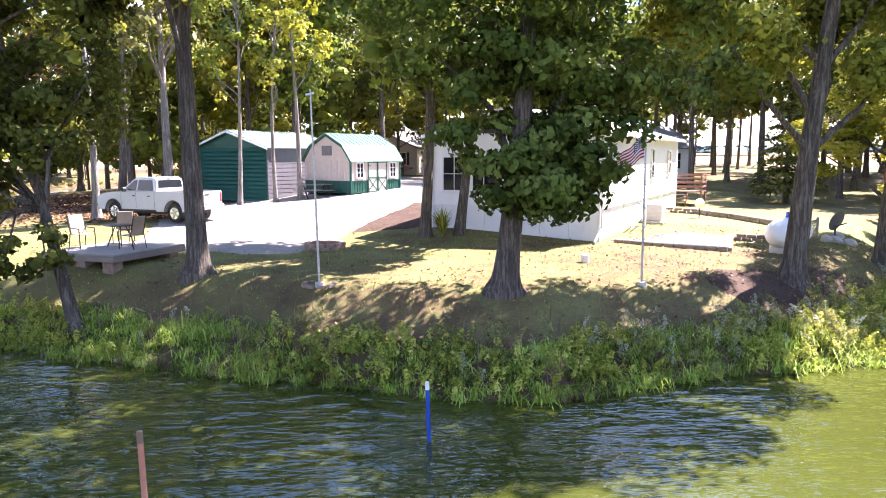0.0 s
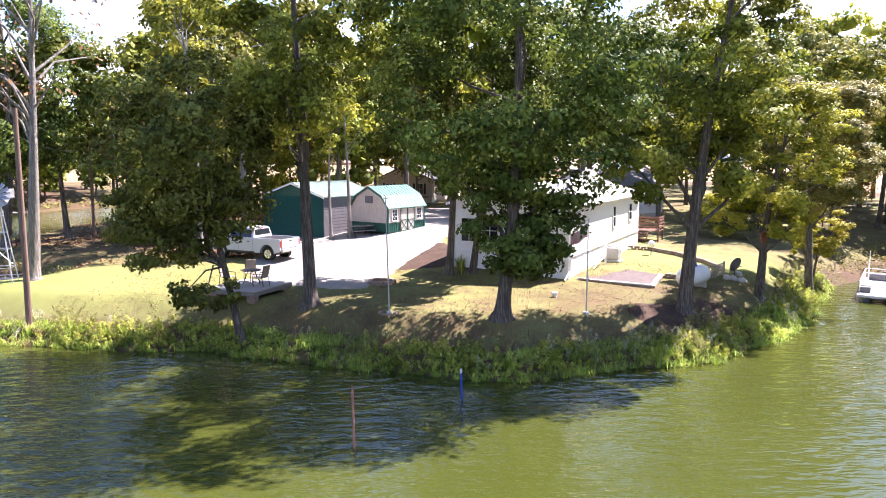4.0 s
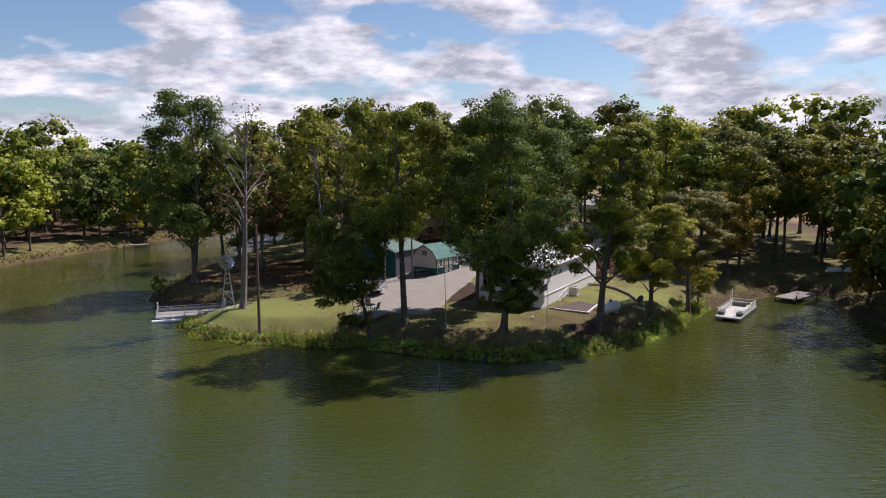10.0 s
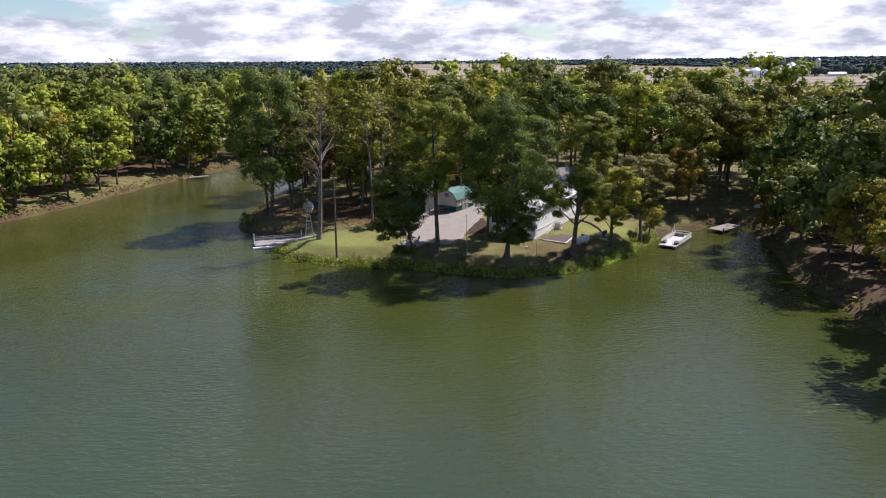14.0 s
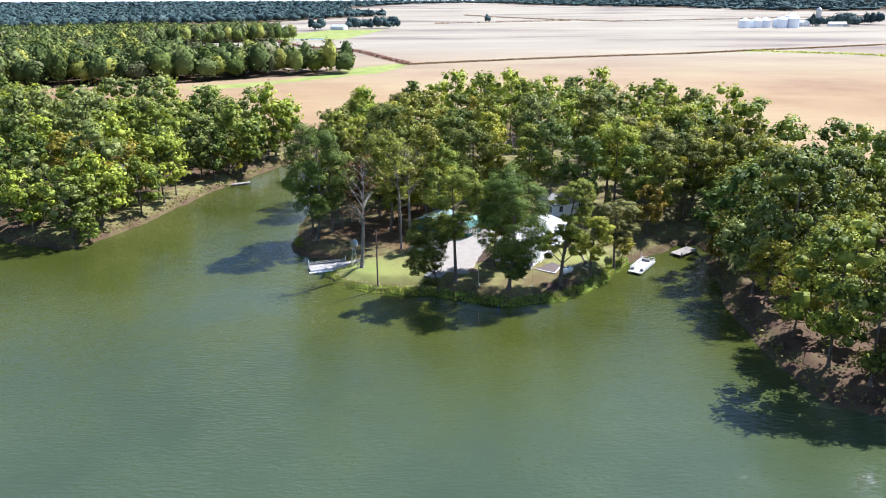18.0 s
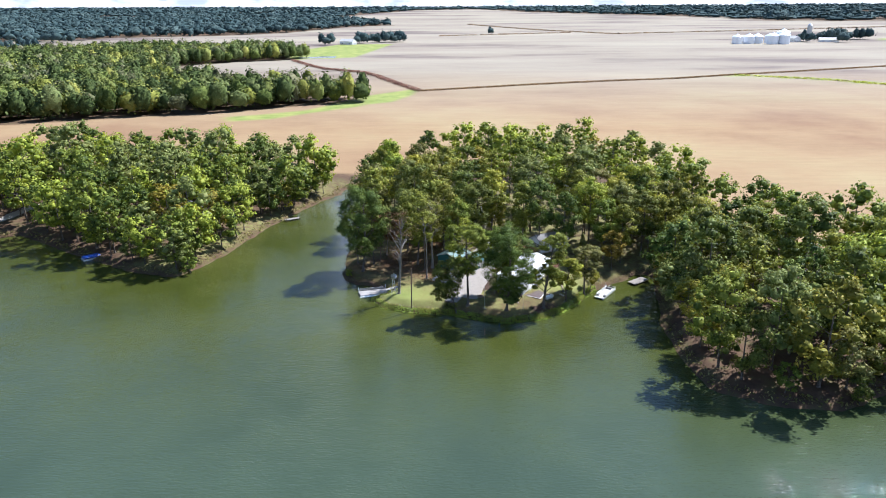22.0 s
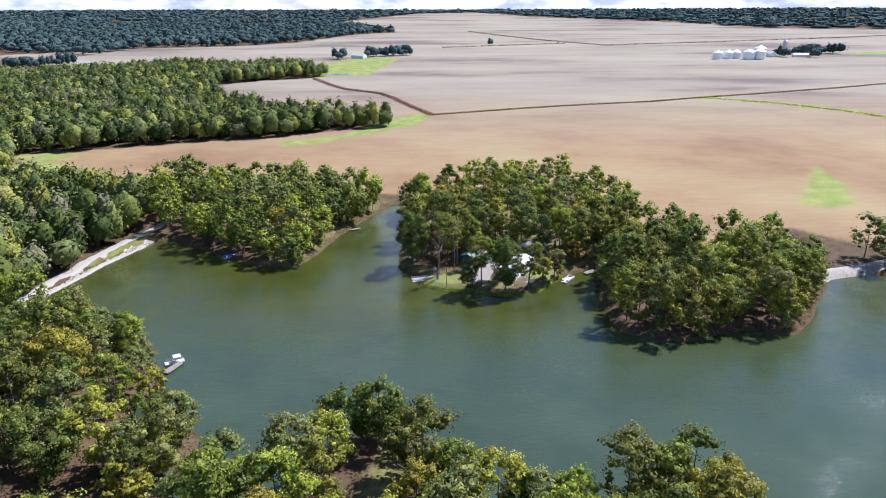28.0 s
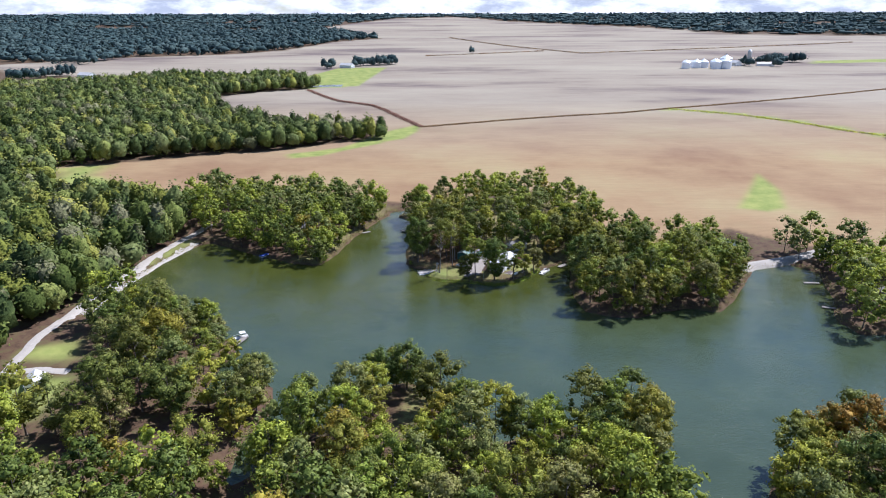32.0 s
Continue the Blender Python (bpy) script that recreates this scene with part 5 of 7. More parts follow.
    for k in (0, 1):
        x0 = 1.42 + 0.86 * k
        d = part("door", boxes(((0.83, 0.05, 1.76), (x0 + 0.42, -0.02, 1.04)), bevel=0.006), BEIGE, s, "beige double door leaf with green braces")
        w = 0.05
        part("brace", boxes(((0.83, 0.03, w), (x0 + 0.42, -0.055, 0.19)), ((0.83, 0.03, w), (x0 + 0.42, -0.055, 1.0)), ((0.83, 0.03, w), (x0 + 0.42, -0.055, 1.88)), ((w, 0.03, 1.76), (x0 + 0.03, -0.055, 1.04)), ((w, 0.03, 1.76), (x0 + 0.81, -0.055, 1.04)), bevel=0), GREEN_PAINT, d)
        for sgn in (-1, 1):
            part("cross_brace", boxes(((1.08, 0.024, 0.05), (x0 + 0.42, -0.052, 0.6), 0, (0, sgn * 44)), bevel=0), GREEN_PAINT, d)
        part("hinge", boxes(((0.18, 0.02, 0.04), (x0 + (0.1 if k == 0 else 0.74), -0.075, 1.7)), ((0.18, 0.02, 0.04), (x0 + (0.1 if k == 0 else 0.74), -0.075, 0.4)), bevel=0), BLACK, d)
    part("gable_vent", boxes(((0.05, 0.75, 0.55), (-0.02, W / 2, 2.55)), bevel=0.006), GREY_STEEL, s, "dark framed gable vent")
    return s


def build_metal_shed():
    """The dark green steel shed. x along the gable end (to the left), y back."""
    W, L, g = 6.0, 6.2, 2.45
    ang = math.degrees(math.atan2(-0.55, 0.83))
    s = thing("steel_shed", pose(-14.1, 43.75, g, 0, 0, ang), "dark green ribbed steel shed with a pale roof", "shed")
    ze, zr = 3.1, 4.05
    part("gable_wall", lap_wall(W, 0, ze, 0.24, 0.13), GREEN_PAINT, s, "dark green ribbed steel")
    tri = bmesh.new()
    prism([(0, ze), (W, ze), (W / 2, zr)], -0.01, 0.07, tri)
    part("gable", tri, GREEN_PAINT, s)
    part("gable_rib", boxes(*[((W * (1 - (z - ze) / (zr - ze)) * 0.96, 0.03, 0.03), (W / 2, -0.02, z)) for z in np.arange(ze + 0.05, zr - 0.1, 0.22)], bevel=0), GREEN_PAINT, s)
    part("side_wall", lap_wall(L, 0, ze, 0.24, 0.014), GREY_STEEL, s, "grey ribbed steel", pose(W, 0, 0, 0, 0, 90))
    part("far_wall", boxes(((0.08, L, ze), (0.04, L / 2, ze / 2)), ((W, 0.08, ze), (W / 2, L - 0.04, ze / 2)), bevel=0), GREEN_PAINT, s)
    for xa in (-0.25, W + 0.25):
        r = bmesh.new()
        k = (zr - ze) / (W / 2)
        za = ze - 0.25 * k + 0.02
        prism([(xa, za), (W / 2, zr + 0.03), (W / 2, zr + 0.08), (xa, za + 0.05)], -0.25, L + 0.25, r)
        sheet_part = part("roof", r, ROOF_PALE, s, "pale green ribbed metal roof")
        for i in range(15):
            yy = -0.2 + i * (L + 0.4) / 14
            part("roof_rib", prism([(xa, za + 0.045), (W / 2, zr + 0.075), (W / 2, zr + 0.11), (xa, za + 0.08)], yy - 0.03, yy + 0.03), ROOF_PALE, sheet_part)
        part("verge_trim", prism([(xa, za - 0.08), (W / 2, zr - 0.06), (W / 2, zr + 0.05), (xa, za + 0.03)], -0.29, -0.25), WHITE, s)
    part("corner_trim", boxes(((0.1, 0.1, ze), (W, 0, ze / 2)), ((0.1, 0.1, ze), (0, 0, ze / 2))), GREY_STEEL, s)


build_barn()
build_metal_shed()


# ---- the pickup ----
def build_pickup():
    """x forward, y to its left side."""
    ang = math.degrees(math.atan2(0.47, -0.88))
    # near side rear wheel stands at (-11.35, 30.9)
    c = Vector((-11.35, 30.9)) + Vector((-0.88, 0.47)) * 1.85 + Vector((0.47, 0.88)) * 0.86
    t = thing("pickup_truck", pose(c.x, c.y, z_at(c.x, c.y) + 0.05, 0, 0, ang), "silver crew cab pickup truck parked beside the driveway", "truck")
    hw = 0.98

    def arch(cx, r=0.5):
        return [(cx + r * math.cos(a), 0.42 + r * math.sin(a)) for a in np.linspace(math.pi, 0, 9)][::-1]

    low = [(-2.85, 0.55), (-2.85, 1.28)] + [(0.35, 1.30), (1.35, 1.28), (2.35, 1.20), (2.75, 1.10), (2.88, 0.9), (2.86, 0.5)]
    low += [(1.85 + 0.5, 0.42)] + [(1.85 + 0.5 * math.cos(a), 0.42 + 0.5 * math.sin(a)) for a in np.linspace(0.3, math.pi - 0.3, 8)] + [(1.35, 0.42), (-1.35, 0.42)]
    low += [(-1.85 + 0.5 * math.cos(a), 0.42 + 0.5 * math.sin(a)) for a in np.linspace(0.3, math.pi - 0.3, 8)] + [(-2.35, 0.42)]
    body = bmesh.new()
    prism(low, -hw, hw, body)
    bmesh.ops.triangulate(body, faces=[f for f in body.faces if len(f.verts) > 4])
    part("body", body, CAR_WHITE, t)
    cab = bmesh.new()
    ring0 = [(-0.78, 1.28), (1.45, 1.28), (0.62, 1.88), (0.35, 1.93), (-0.5, 1.92), (-0.68, 1.86)]
    lo = [cab.verts.new((x, -hw + 0.06 + (z - 1.28) * 0.28, z)) for x, z in ring0]
    hi = [cab.verts.new((x, hw - 0.06 - (z - 1.28) * 0.28, z)) for x, z in ring0]
    cab.faces.new(lo); cab.faces.new(hi[::-1])
    for i in range(6):
        cab.faces.new((lo[i], hi[i], hi[(i + 1) % 6], lo[(i + 1) % 6]))
    bmesh.ops.recalc_face_normals(cab, faces=cab.faces)
    bmesh.ops.bevel(cab, geom=cab.edges[:], offset=0.03, segments=2, affect="EDGES")
    part("cab", cab, CAR_WHITE, t)
    for sy in (-1, 1):
        for nm, ring in (("front_window", [(0.42, 1.34), (1.22, 1.34), (0.62, 1.78), (0.42, 1.80)]), ("rear_window", [(-0.62, 1.34), (0.34, 1.34), (0.34, 1.81), (-0.5, 1.80)])):
            bm = bmesh.new()
            vs = [bm.verts.new((x, sy * (hw - 0.045 - (z - 1.28) * 0.28), z)) for x, z in ring]
            bm.faces.new(vs if sy < 0 else vs[::-1])
            part(nm, bm, GLASS, t)
        part("mirror", boxes(((0.14, 0.22, 0.2), (0.98, sy * (hw + 0.12), 1.38)), bevel=0.04), BLACK, t)
        for x in (-0.42, 0.5):
            part("door_handle", boxes(((0.2, 0.03, 0.045), (x, sy * (hw + 0.008), 1.1)), bevel=0.01), BLACK, t)
        for x in (-0.75, 0.38, 1.32):
            part("door_seam", boxes(((0.012, 0.012, 0.72), (x, sy * (hw - 0.002), 0.9)), bevel=0), BLACK, t)
        part("sill", boxes(((2.2, 0.06, 0.12), (0.25, sy * (hw - 0.02), 0.45)), bevel=0.02), BLACK, t)
        part("tail_light", boxes(((0.06, 0.16, 0.42), (-2.83, sy * (hw - 0.09), 1.03)), bevel=0.015), RED_LIGHT, t)
        part("headlight", boxes(((0.12, 0.34, 0.24), (2.74, sy * 0.74, 0.98)), bevel=0.03), CHROME, t)
        part("bed_rail", boxes(((2.05, 0.09, 0.05), (-1.82, sy * (hw - 0.05), 1.30)), bevel=0.01), CAR_WHITE, t)
        for cx in (-1.85, 1.85):
            lip = bmesh.new()
            for k in range(12):
                a, b = math.pi * k / 12, math.pi * (k + 1) / 12
                rod((cx + 0.51 * math.cos(a), sy * hw, 0.42 + 0.51 * math.sin(a)), (cx + 0.51 * math.cos(b), sy * hw, 0.42 + 0.51 * math.sin(b)), 0.022, 6, None, lip)
            part("wheel_arch", lip, BLACK, t)
            w = part("wheel", rod((cx, sy * 0.62, 0.37), (cx, sy * 0.9, 0.37), 0.41, 28), RUBBER, t)
            rim = rod((cx, sy * 0.80, 0.37), (cx, sy * 0.915, 0.37), 0.26, 24)
            part("rim", rim, CHROME, w, "bright steel wheel")
            part("spokes", rods([((cx, sy * 0.922, 0.37), (cx + 0.24 * math.cos(a), sy * 0.922, 0.37 + 0.24 * math.sin(a))) for a in np.linspace(0, 6.28, 6)[:-1]], 0.035, 6), GALV, w)
    ws = bmesh.new()
    vs = [ws.verts.new(p) for p in ((1.36, -0.8, 1.37), (1.36, 0.8, 1.37), (0.70, 0.70, 1.85), (0.70, -0.70, 1.85))]
    ws.faces.new(vs)
    part("windscreen", ws, GLASS, t)
    rw = bmesh.new()
    vs = [rw.verts.new(p) for p in ((-0.755, 0.72, 1.42), (-0.755, -0.72, 1.42), (-0.70, -0.66, 1.80), (-0.70, 0.66, 1.80))]
    rw.faces.new(vs)
    part("back_window", rw, GLASS, t)
    part("bed_floor", boxes(((1.95, 1.7, 0.03), (-1.82, 0, 1.292)), bevel=0), BLACK, t, "dark load bed")
    part("tailgate", boxes(((0.06, 1.66, 0.56), (-2.86, 0, 1.02)), bevel=0.02), CAR_WHITE, t)
    part("tailgate_handle", boxes(((0.03, 0.26, 0.07), (-2.895, 0, 1.17)), bevel=0.01), BLACK, t)
    part("rear_bumper", boxes(((0.18, 1.9, 0.2), (-2.95, 0, 0.62)), bevel=0.04), CHROME, t)
    part("number_plate", boxes(((0.02, 0.32, 0.16), (-3.05, 0, 0.64)), bevel=0), FLAG_WHITE, t)
    part("front_bumper", boxes(((0.2, 1.94, 0.26), (2.88, 0, 0.58)), bevel=0.05), CHROME, t)
    part("grille", boxes(((0.06, 1.1, 0.34), (2.84, 0, 0.94)), bevel=0.02), BLACK, t)
    part("underbody", boxes(((4.6, 1.4, 0.25), (0, 0, 0.42)), bevel=0.02), BLACK, t)
    part("brake_light", boxes(((0.03, 0.3, 0.05), (-0.71, 0, 1.88)), bevel=0.005), RED_LIGHT, t)


build_pickup()


# ---- deck with table and chairs ----
def build_deck():
    ang = 66.0
    g = z_at(-10.6, 22.6)
    d = thing("wooden_deck", pose(-9.9, 20.5, 0, 0, 0, ang - 90), "low pale weathered wooden deck on block piers on the lawn", "deck")
    W, L, z = 2.9, 3.1, 2.08
    for i in range(24):
        y = (i + 0.5) * L / 24
        part("plank", boxes(((W, L / 24 - 0.008, 0.035), (-W / 2, y, z)), bevel=0.005), WOOD_DECK, d)
    part("rim_joist", boxes(((W, 0.05, 0.2), (-W / 2, 0.03, z - 0.12)), ((W, 0.05, 0.2), (-W / 2, L - 0.03, z - 0.12)), ((0.05, L, 0.2), (-0.03, L / 2, z - 0.12)), ((0.05, L, 0.2), (-W + 0.03, L / 2, z - 0.12))), WOOD_PALE, d)
    for x, y in ((-0.35, 0.3), (-W + 0.35, 0.3), (-0.35, L - 0.4), (-W + 0.35, L - 0.4), (-W / 2, 0.3)):
        p = Vector((x, y, 0))
        q = d.matrix_world @ p
        zz = z_at(q.x, q.y)
        part("pier", boxes(((0.42, 0.42, z - 0.22 - zz + 0.1), (x, y, (z - 0.22 + zz - 0.1) / 2)), bevel=0.015), BRICK, d, "concrete block pier")
    top = z + 0.02

    def chair(x, y, turn):
        m = d.matrix_world @ pose(x, y, top, 0, 0, turn)
        c = thing("patio_chair", m, "tan sling patio chair with a dark metal frame", "chair", "patio chairs on the deck")
        part("seat", boxes(((0.5, 0.5, 0.03), (0, 0, 0.43), 0, (0, 0))), TAN_CLOTH, c)
        part("backrest", boxes(((0.5, 0.03, 0.62), (0, 0.3, 0.75), 0, (-14, 0))), TAN_CLOTH, c, "tan woven sling")
        for sx in (-0.27, 0.27):
            part("side_frame", rods([((sx, -0.26, 0), (sx, -0.24, 0.62)), ((sx, -0.24, 0.62), (sx, 0.3, 0.64)), ((sx, 0.22, 0.42), (sx, 0.4, 1.07)), ((sx, 0.26, 0.45), (sx, 0.34, 0))], 0.018, 6), BLACK, c)
        return c

    chair(-0.75, 1.5, 270)
    chair(-2.5, 1.2, 80)
    chair(-2.2, 2.6, 30)
    tb = thing("patio_table", d.matrix_world @ pose(-1.6, 1.9, top), "dark round metal patio table on the deck", "table")
    part("tabletop", rod((0, 0, 0.68), (0, 0, 0.71), 0.5, 24), BLACK, tb)
    for k in range(4):
        a = math.pi / 4 + k * math.pi / 2
        part("leg", rods([((0.15 * math.cos(a), 0.15 * math.sin(a), 0.68), (0.42 * math.cos(a), 0.42 * math.sin(a), 0))], 0.02, 6), BLACK, tb)


build_deck()


# ---- small things on the lawn ----
def build_lawn_things():
    x, y = -4.1, 24.6
    r = thing("fire_ring", pose(x, y, z_at(x, y)), "round fire ring of brown wall blocks on the lawn", "fire pit")
    me = bpy.data.meshes.new("ring_block")
    b = boxes(((0.30, 0.2, 0.13), (0, 0, 0)), bevel=0.015)
    b.to_mesh(me); b.free()
    me.materials.append(BRICK)
    for row in range(2):
        for k in range(13):
            a = 2 * math.pi * (k + 0.5 * row) / 13
            ob = new("block", me)
            ob.parent = r
            ob.matrix_basis = pose(0.64 * math.cos(a), 0.64 * math.sin(a), 0.0 + 0.125 * row, 0, 0, math.degrees(a) + 90)
    part("ash", rod((0, 0, 0.0), (0, 0, 0.05), 0.55, 20), MULCH, r)
    for nm, x, y, h, lean, lab in (("flagpole", 5.2, 17.7, 4.15, 0.0, "slim white metal flagpole with a truck and halyard"), ("marker_pole", -3.5, 18.1, 5.2, -0.12, "bare thin pale pole with a leaning crosspiece")):
        z = z_at(x, y)
        p = thing(nm, pose(x, y, z), lab, "flagpole" if nm == "flagpole" else "pole")
        part("pole", rod((0, 0, -0.2), (lean, 0, h), 0.035, 10, 0.022), GALV, p)
        part("base", rod((0, 0, -0.1), (0, 0, 0.08), 0.13, 14), CONCRETE, p)
        if nm == "flagpole":
            part("ball", rod((0, 0, h), (0, 0, h + 0.07), 0.05, 10, 0.03), GALV, p)
            part("bracket", rods([((0, 0, 1.55), (0, -0.16, 1.6)), ((0, 0, 2.05), (0, -0.12, 2.1))], 0.03, 6), GALV, p)
        else:
            part("crosspiece", rods([((lean - 0.12, 0, h - 0.15), (lean + 0.1, 0, h - 0.1))], 0.03, 6), GALV, p)
            for k in range(9):
                a = math.pi * 2 * k / 9
                part("edging_block", boxes(((0.2, 0.12, 0.1), (0.42 * math.cos(a), 0.42 * math.sin(a), 0.03), math.degrees(a) + 90)), BRICK, p)
    # the flag hangs from the pole and streams to the left
    z = z_at(5.2, 17.7) + 4.05
    f = thing("flag", pose(5.2, 17.7, z), "red and white striped flag with a dark blue corner, drooping", "flag")
    n, m = 18, 13
    W, Hh = 0.92, 0.58

    def at(u, v):
        droop = 0.62 * u ** 1.1
        return (-0.03 - W * u * 0.78, 0.07 * math.sin(u * 7 + v * 2) * (0.3 + u), -0.05 - Hh * v * (1 - 0.12 * u) - droop * 0.9 + 0.03 * math.sin(u * 9))

    for name, mat, keep in (("red_stripe", FLAG_RED, 0), ("white_stripe", FLAG_WHITE, 1)):
        for row in range(m):
            if row % 2 != keep:
                continue
            bm = bmesh.new()
            start = int(n * 0.4) if row < 7 else 0
            top = [bm.verts.new(at(i / n, row / m)) for i in range(start, n + 1)]
            bot = [bm.verts.new(at(i / n, (row + 1) / m)) for i in range(start, n + 1)]
            for i in range(len(top) - 1):
                bm.faces.new((top[i], top[i + 1], bot[i + 1], bot[i]))
            part(name, bm, mat, f)
    bm = bmesh.new()
    grid = [[bm.verts.new(at(0.4 * i / 8, 7 / m * j / 6)) for i in range(9)] for j in range(7)]
    for j in range(6):
        for i in range(8):
            bm.faces.new((grid[j][i], grid[j][i + 1], grid[j + 1][i + 1], grid[j + 1][i]))
    can = part("canton", bm, FLAG_BLUE, f)
    stars = bmesh.new()
    for j in range(5):
        for i in range(6):
            p = at(0.4 * (i + 0.7) / 6.6, 7 / m * (j + 0.6) / 5.4)
            for sy in (-0.012, 0.012):
                bmesh.ops.create_cube(stars, size=0.028, matrix=Matrix.Translation((p[0], p[1] + sy, p[2])))
    part("stars", stars, FLAG_WHITE, can)
    # propane tank
    x, y = 11.9, 22.6
    tk = thing("propane_tank", pose(x, y, z_at(x, y), 0, 0, 42), "white horizontal propane tank on short legs", "gas tank")
    prof = [(-1.35, 0.02), (-1.3, 0.2), (-1.15, 0.36), (-0.95, 0.46), (-0.7, 0.5), (0.7, 0.5), (0.95, 0.46), (1.15, 0.36), (1.3, 0.2), (1.35, 0.02)]
    v, fcs = tube([(px, 0, 0.68) for px, _ in prof], [pr for _, pr in prof], 22)
    part("vessel", mesh_of("vessel", v, fcs), WHITE, tk, flat=False)
    for px in (-0.75, 0.75):
        part("leg", boxes(((0.1, 0.7, 0.3), (px, 0, 0.12))), GALV, tk)
    part("valve_dome", rod((0, 0, 1.12), (0, 0, 1.36), 0.17, 14, 0.13), BLUE, tk, "dark blue valve cover")
    # dish
    x, y = 15.6, 26.0
    ds = thing("satellite_dish", pose(x, y, z_at(x, y), 0, 0, 25), "dark satellite dish on a short post by the wall", "satellite dish")
    part("post", rod((0, 0, 0), (0, 0, 0.6), 0.04, 8), GREY_STEEL, ds)
    bm = rod((0, -0.03, 0.75), (0, 0.05, 0.78), 0.42, 22, 0.30)
    part("reflector", bm, GREY_STEEL, ds)
    part("feed_arm", rods([((0, 0.05, 0.5), (0, -0.45, 0.7))], 0.02, 6), BLACK, ds)
    for i, (x, y) in enumerate(((15.2, 25.2), (15.6, 25.0), (16.1, 26.6), (14.9, 25.4))):
        rk = thing("stone", pose(x, y, z_at(x, y) + 0.08, 10 * i, 14, 40 * i), "pale rough garden stone beside the wall", "stone", "stones beside the wall")
        bm = bmesh.new()
        bmesh.ops.create_icosphere(bm, subdivisions=2, radius=0.24)
        for vv in bm.verts:
            vv.co *= 1 + 0.35 * noise.noise(vv.co * 4 + Vector((i * 3, 0, 0)))
            vv.co.z *= 0.7
        part("rock", bm, CONCRETE, rk)
    x, y = 4.34, 20.5
    cp = thing("vent_cap", pose(x, y, z_at(x, y)), "small white plastic pipe cap standing in the lawn", "pipe cap")
    part("pipe", rod((0, 0, -0.05), (0, 0, 0.16), 0.11, 14), WHITE, cp)
    part("cap", rod((0, 0, 0.16), (0, 0, 0.24), 0.14, 14), WHITE, cp)
    x, y = 13.7, 34.6
    gl = thing("globe_lamp", pose(x, y, z_at(x, y)), "white glass globe garden lamp on a short post", "lamp")
    part("post", rod((0, 0, 0), (0, 0, 0.55), 0.03, 8), BLACK, gl)
    bm = bmesh.new()
    bmesh.ops.create_uvsphere(bm, u_segments=18, v_segments=12, radius=0.24, matrix=Matrix.Translation((0, 0, 0.75)))
    part("globe", bm, WHITE, gl, flat=False)
    # yucca between the two trees by the house
    x, y = 0.2, 26.0
    yu = thing("yucca", pose(x, y, z_at(x, y)), "spiky green yucca clump at the foot of two trees", "plant")
    rng = np.random.default_rng(5)
    me = blades([(0.0, 0.0, 0.0)] * 170, 1.0, 0.06, rng, 0.75)
    part("foliage", me, LEAF["weed"], yu)
    # stakes in the water
    for nm, x, y, top, mat, lab in (("blue_stake", -0.75, 11.0, 0.95, BLUE, "blue plastic pipe stake standing in the lake"), ("rusty_stake", -4.15, 6.9, 1.75, RUST, "thin rusty red pipe standing in the lake")):
        st = thing(nm, pose(x, y, 0), lab, "stake")
        part("pipe", rod((0.04, 0, -1.5), (-0.03, 0, top), 0.035, 10), mat, st)
        part("tip", rod((-0.03, 0, top), (-0.032, 0, top + 0.14), 0.036, 10), WHITE if nm == "blue_stake" else POLE_WOOD, st)


def blades(roots, length, width, rng, spread=0.5, droop=0.35):
    """Grass-like blades, each of two bent segments."""
    r = np.asarray(roots, float)
    n = len(r)
    a = rng.uniform(0, 2 * np.pi, n)
    lean = rng.uniform(0.05, 1, n) * spread
    l = length * rng.uniform(0.5, 1.25, n)
    out = np.stack([np.cos(a), np.sin(a), np.zeros(n)], -1)
    side = np.stack([-np.sin(a), np.cos(a), np.zeros(n)], -1) * (width * rng.uniform(0.6, 1.3, n))[:, None] / 2
    m = r + out * (lean * l * 0.45)[:, None] + np.array([0, 0, 1]) * (l * 0.6)[:, None]
    t = r + out * (lean * l * 1.25)[:, None] + np.array([0, 0, 1]) * (l * (1.0 - droop * lean))[:, None]
    v = np.stack([r - side, r + side, m + side * 0.8, m - side * 0.8, t + side * 0.12, t - side * 0.12], 1).reshape(-1, 3)
    k = np.arange(n)[:, None] * 6
    f = np.concatenate([k + np.array([0, 1, 2, 3]), k + np.array([3, 2, 4, 5])])
    me = mesh_of("blades", v, f)
    me.attributes.new("tone", "FLOAT", "POINT").data.foreach_set("value", np.repeat(rng.uniform(0, 1, n), 6).astype(np.float32))
    return me


build_lawn_things()


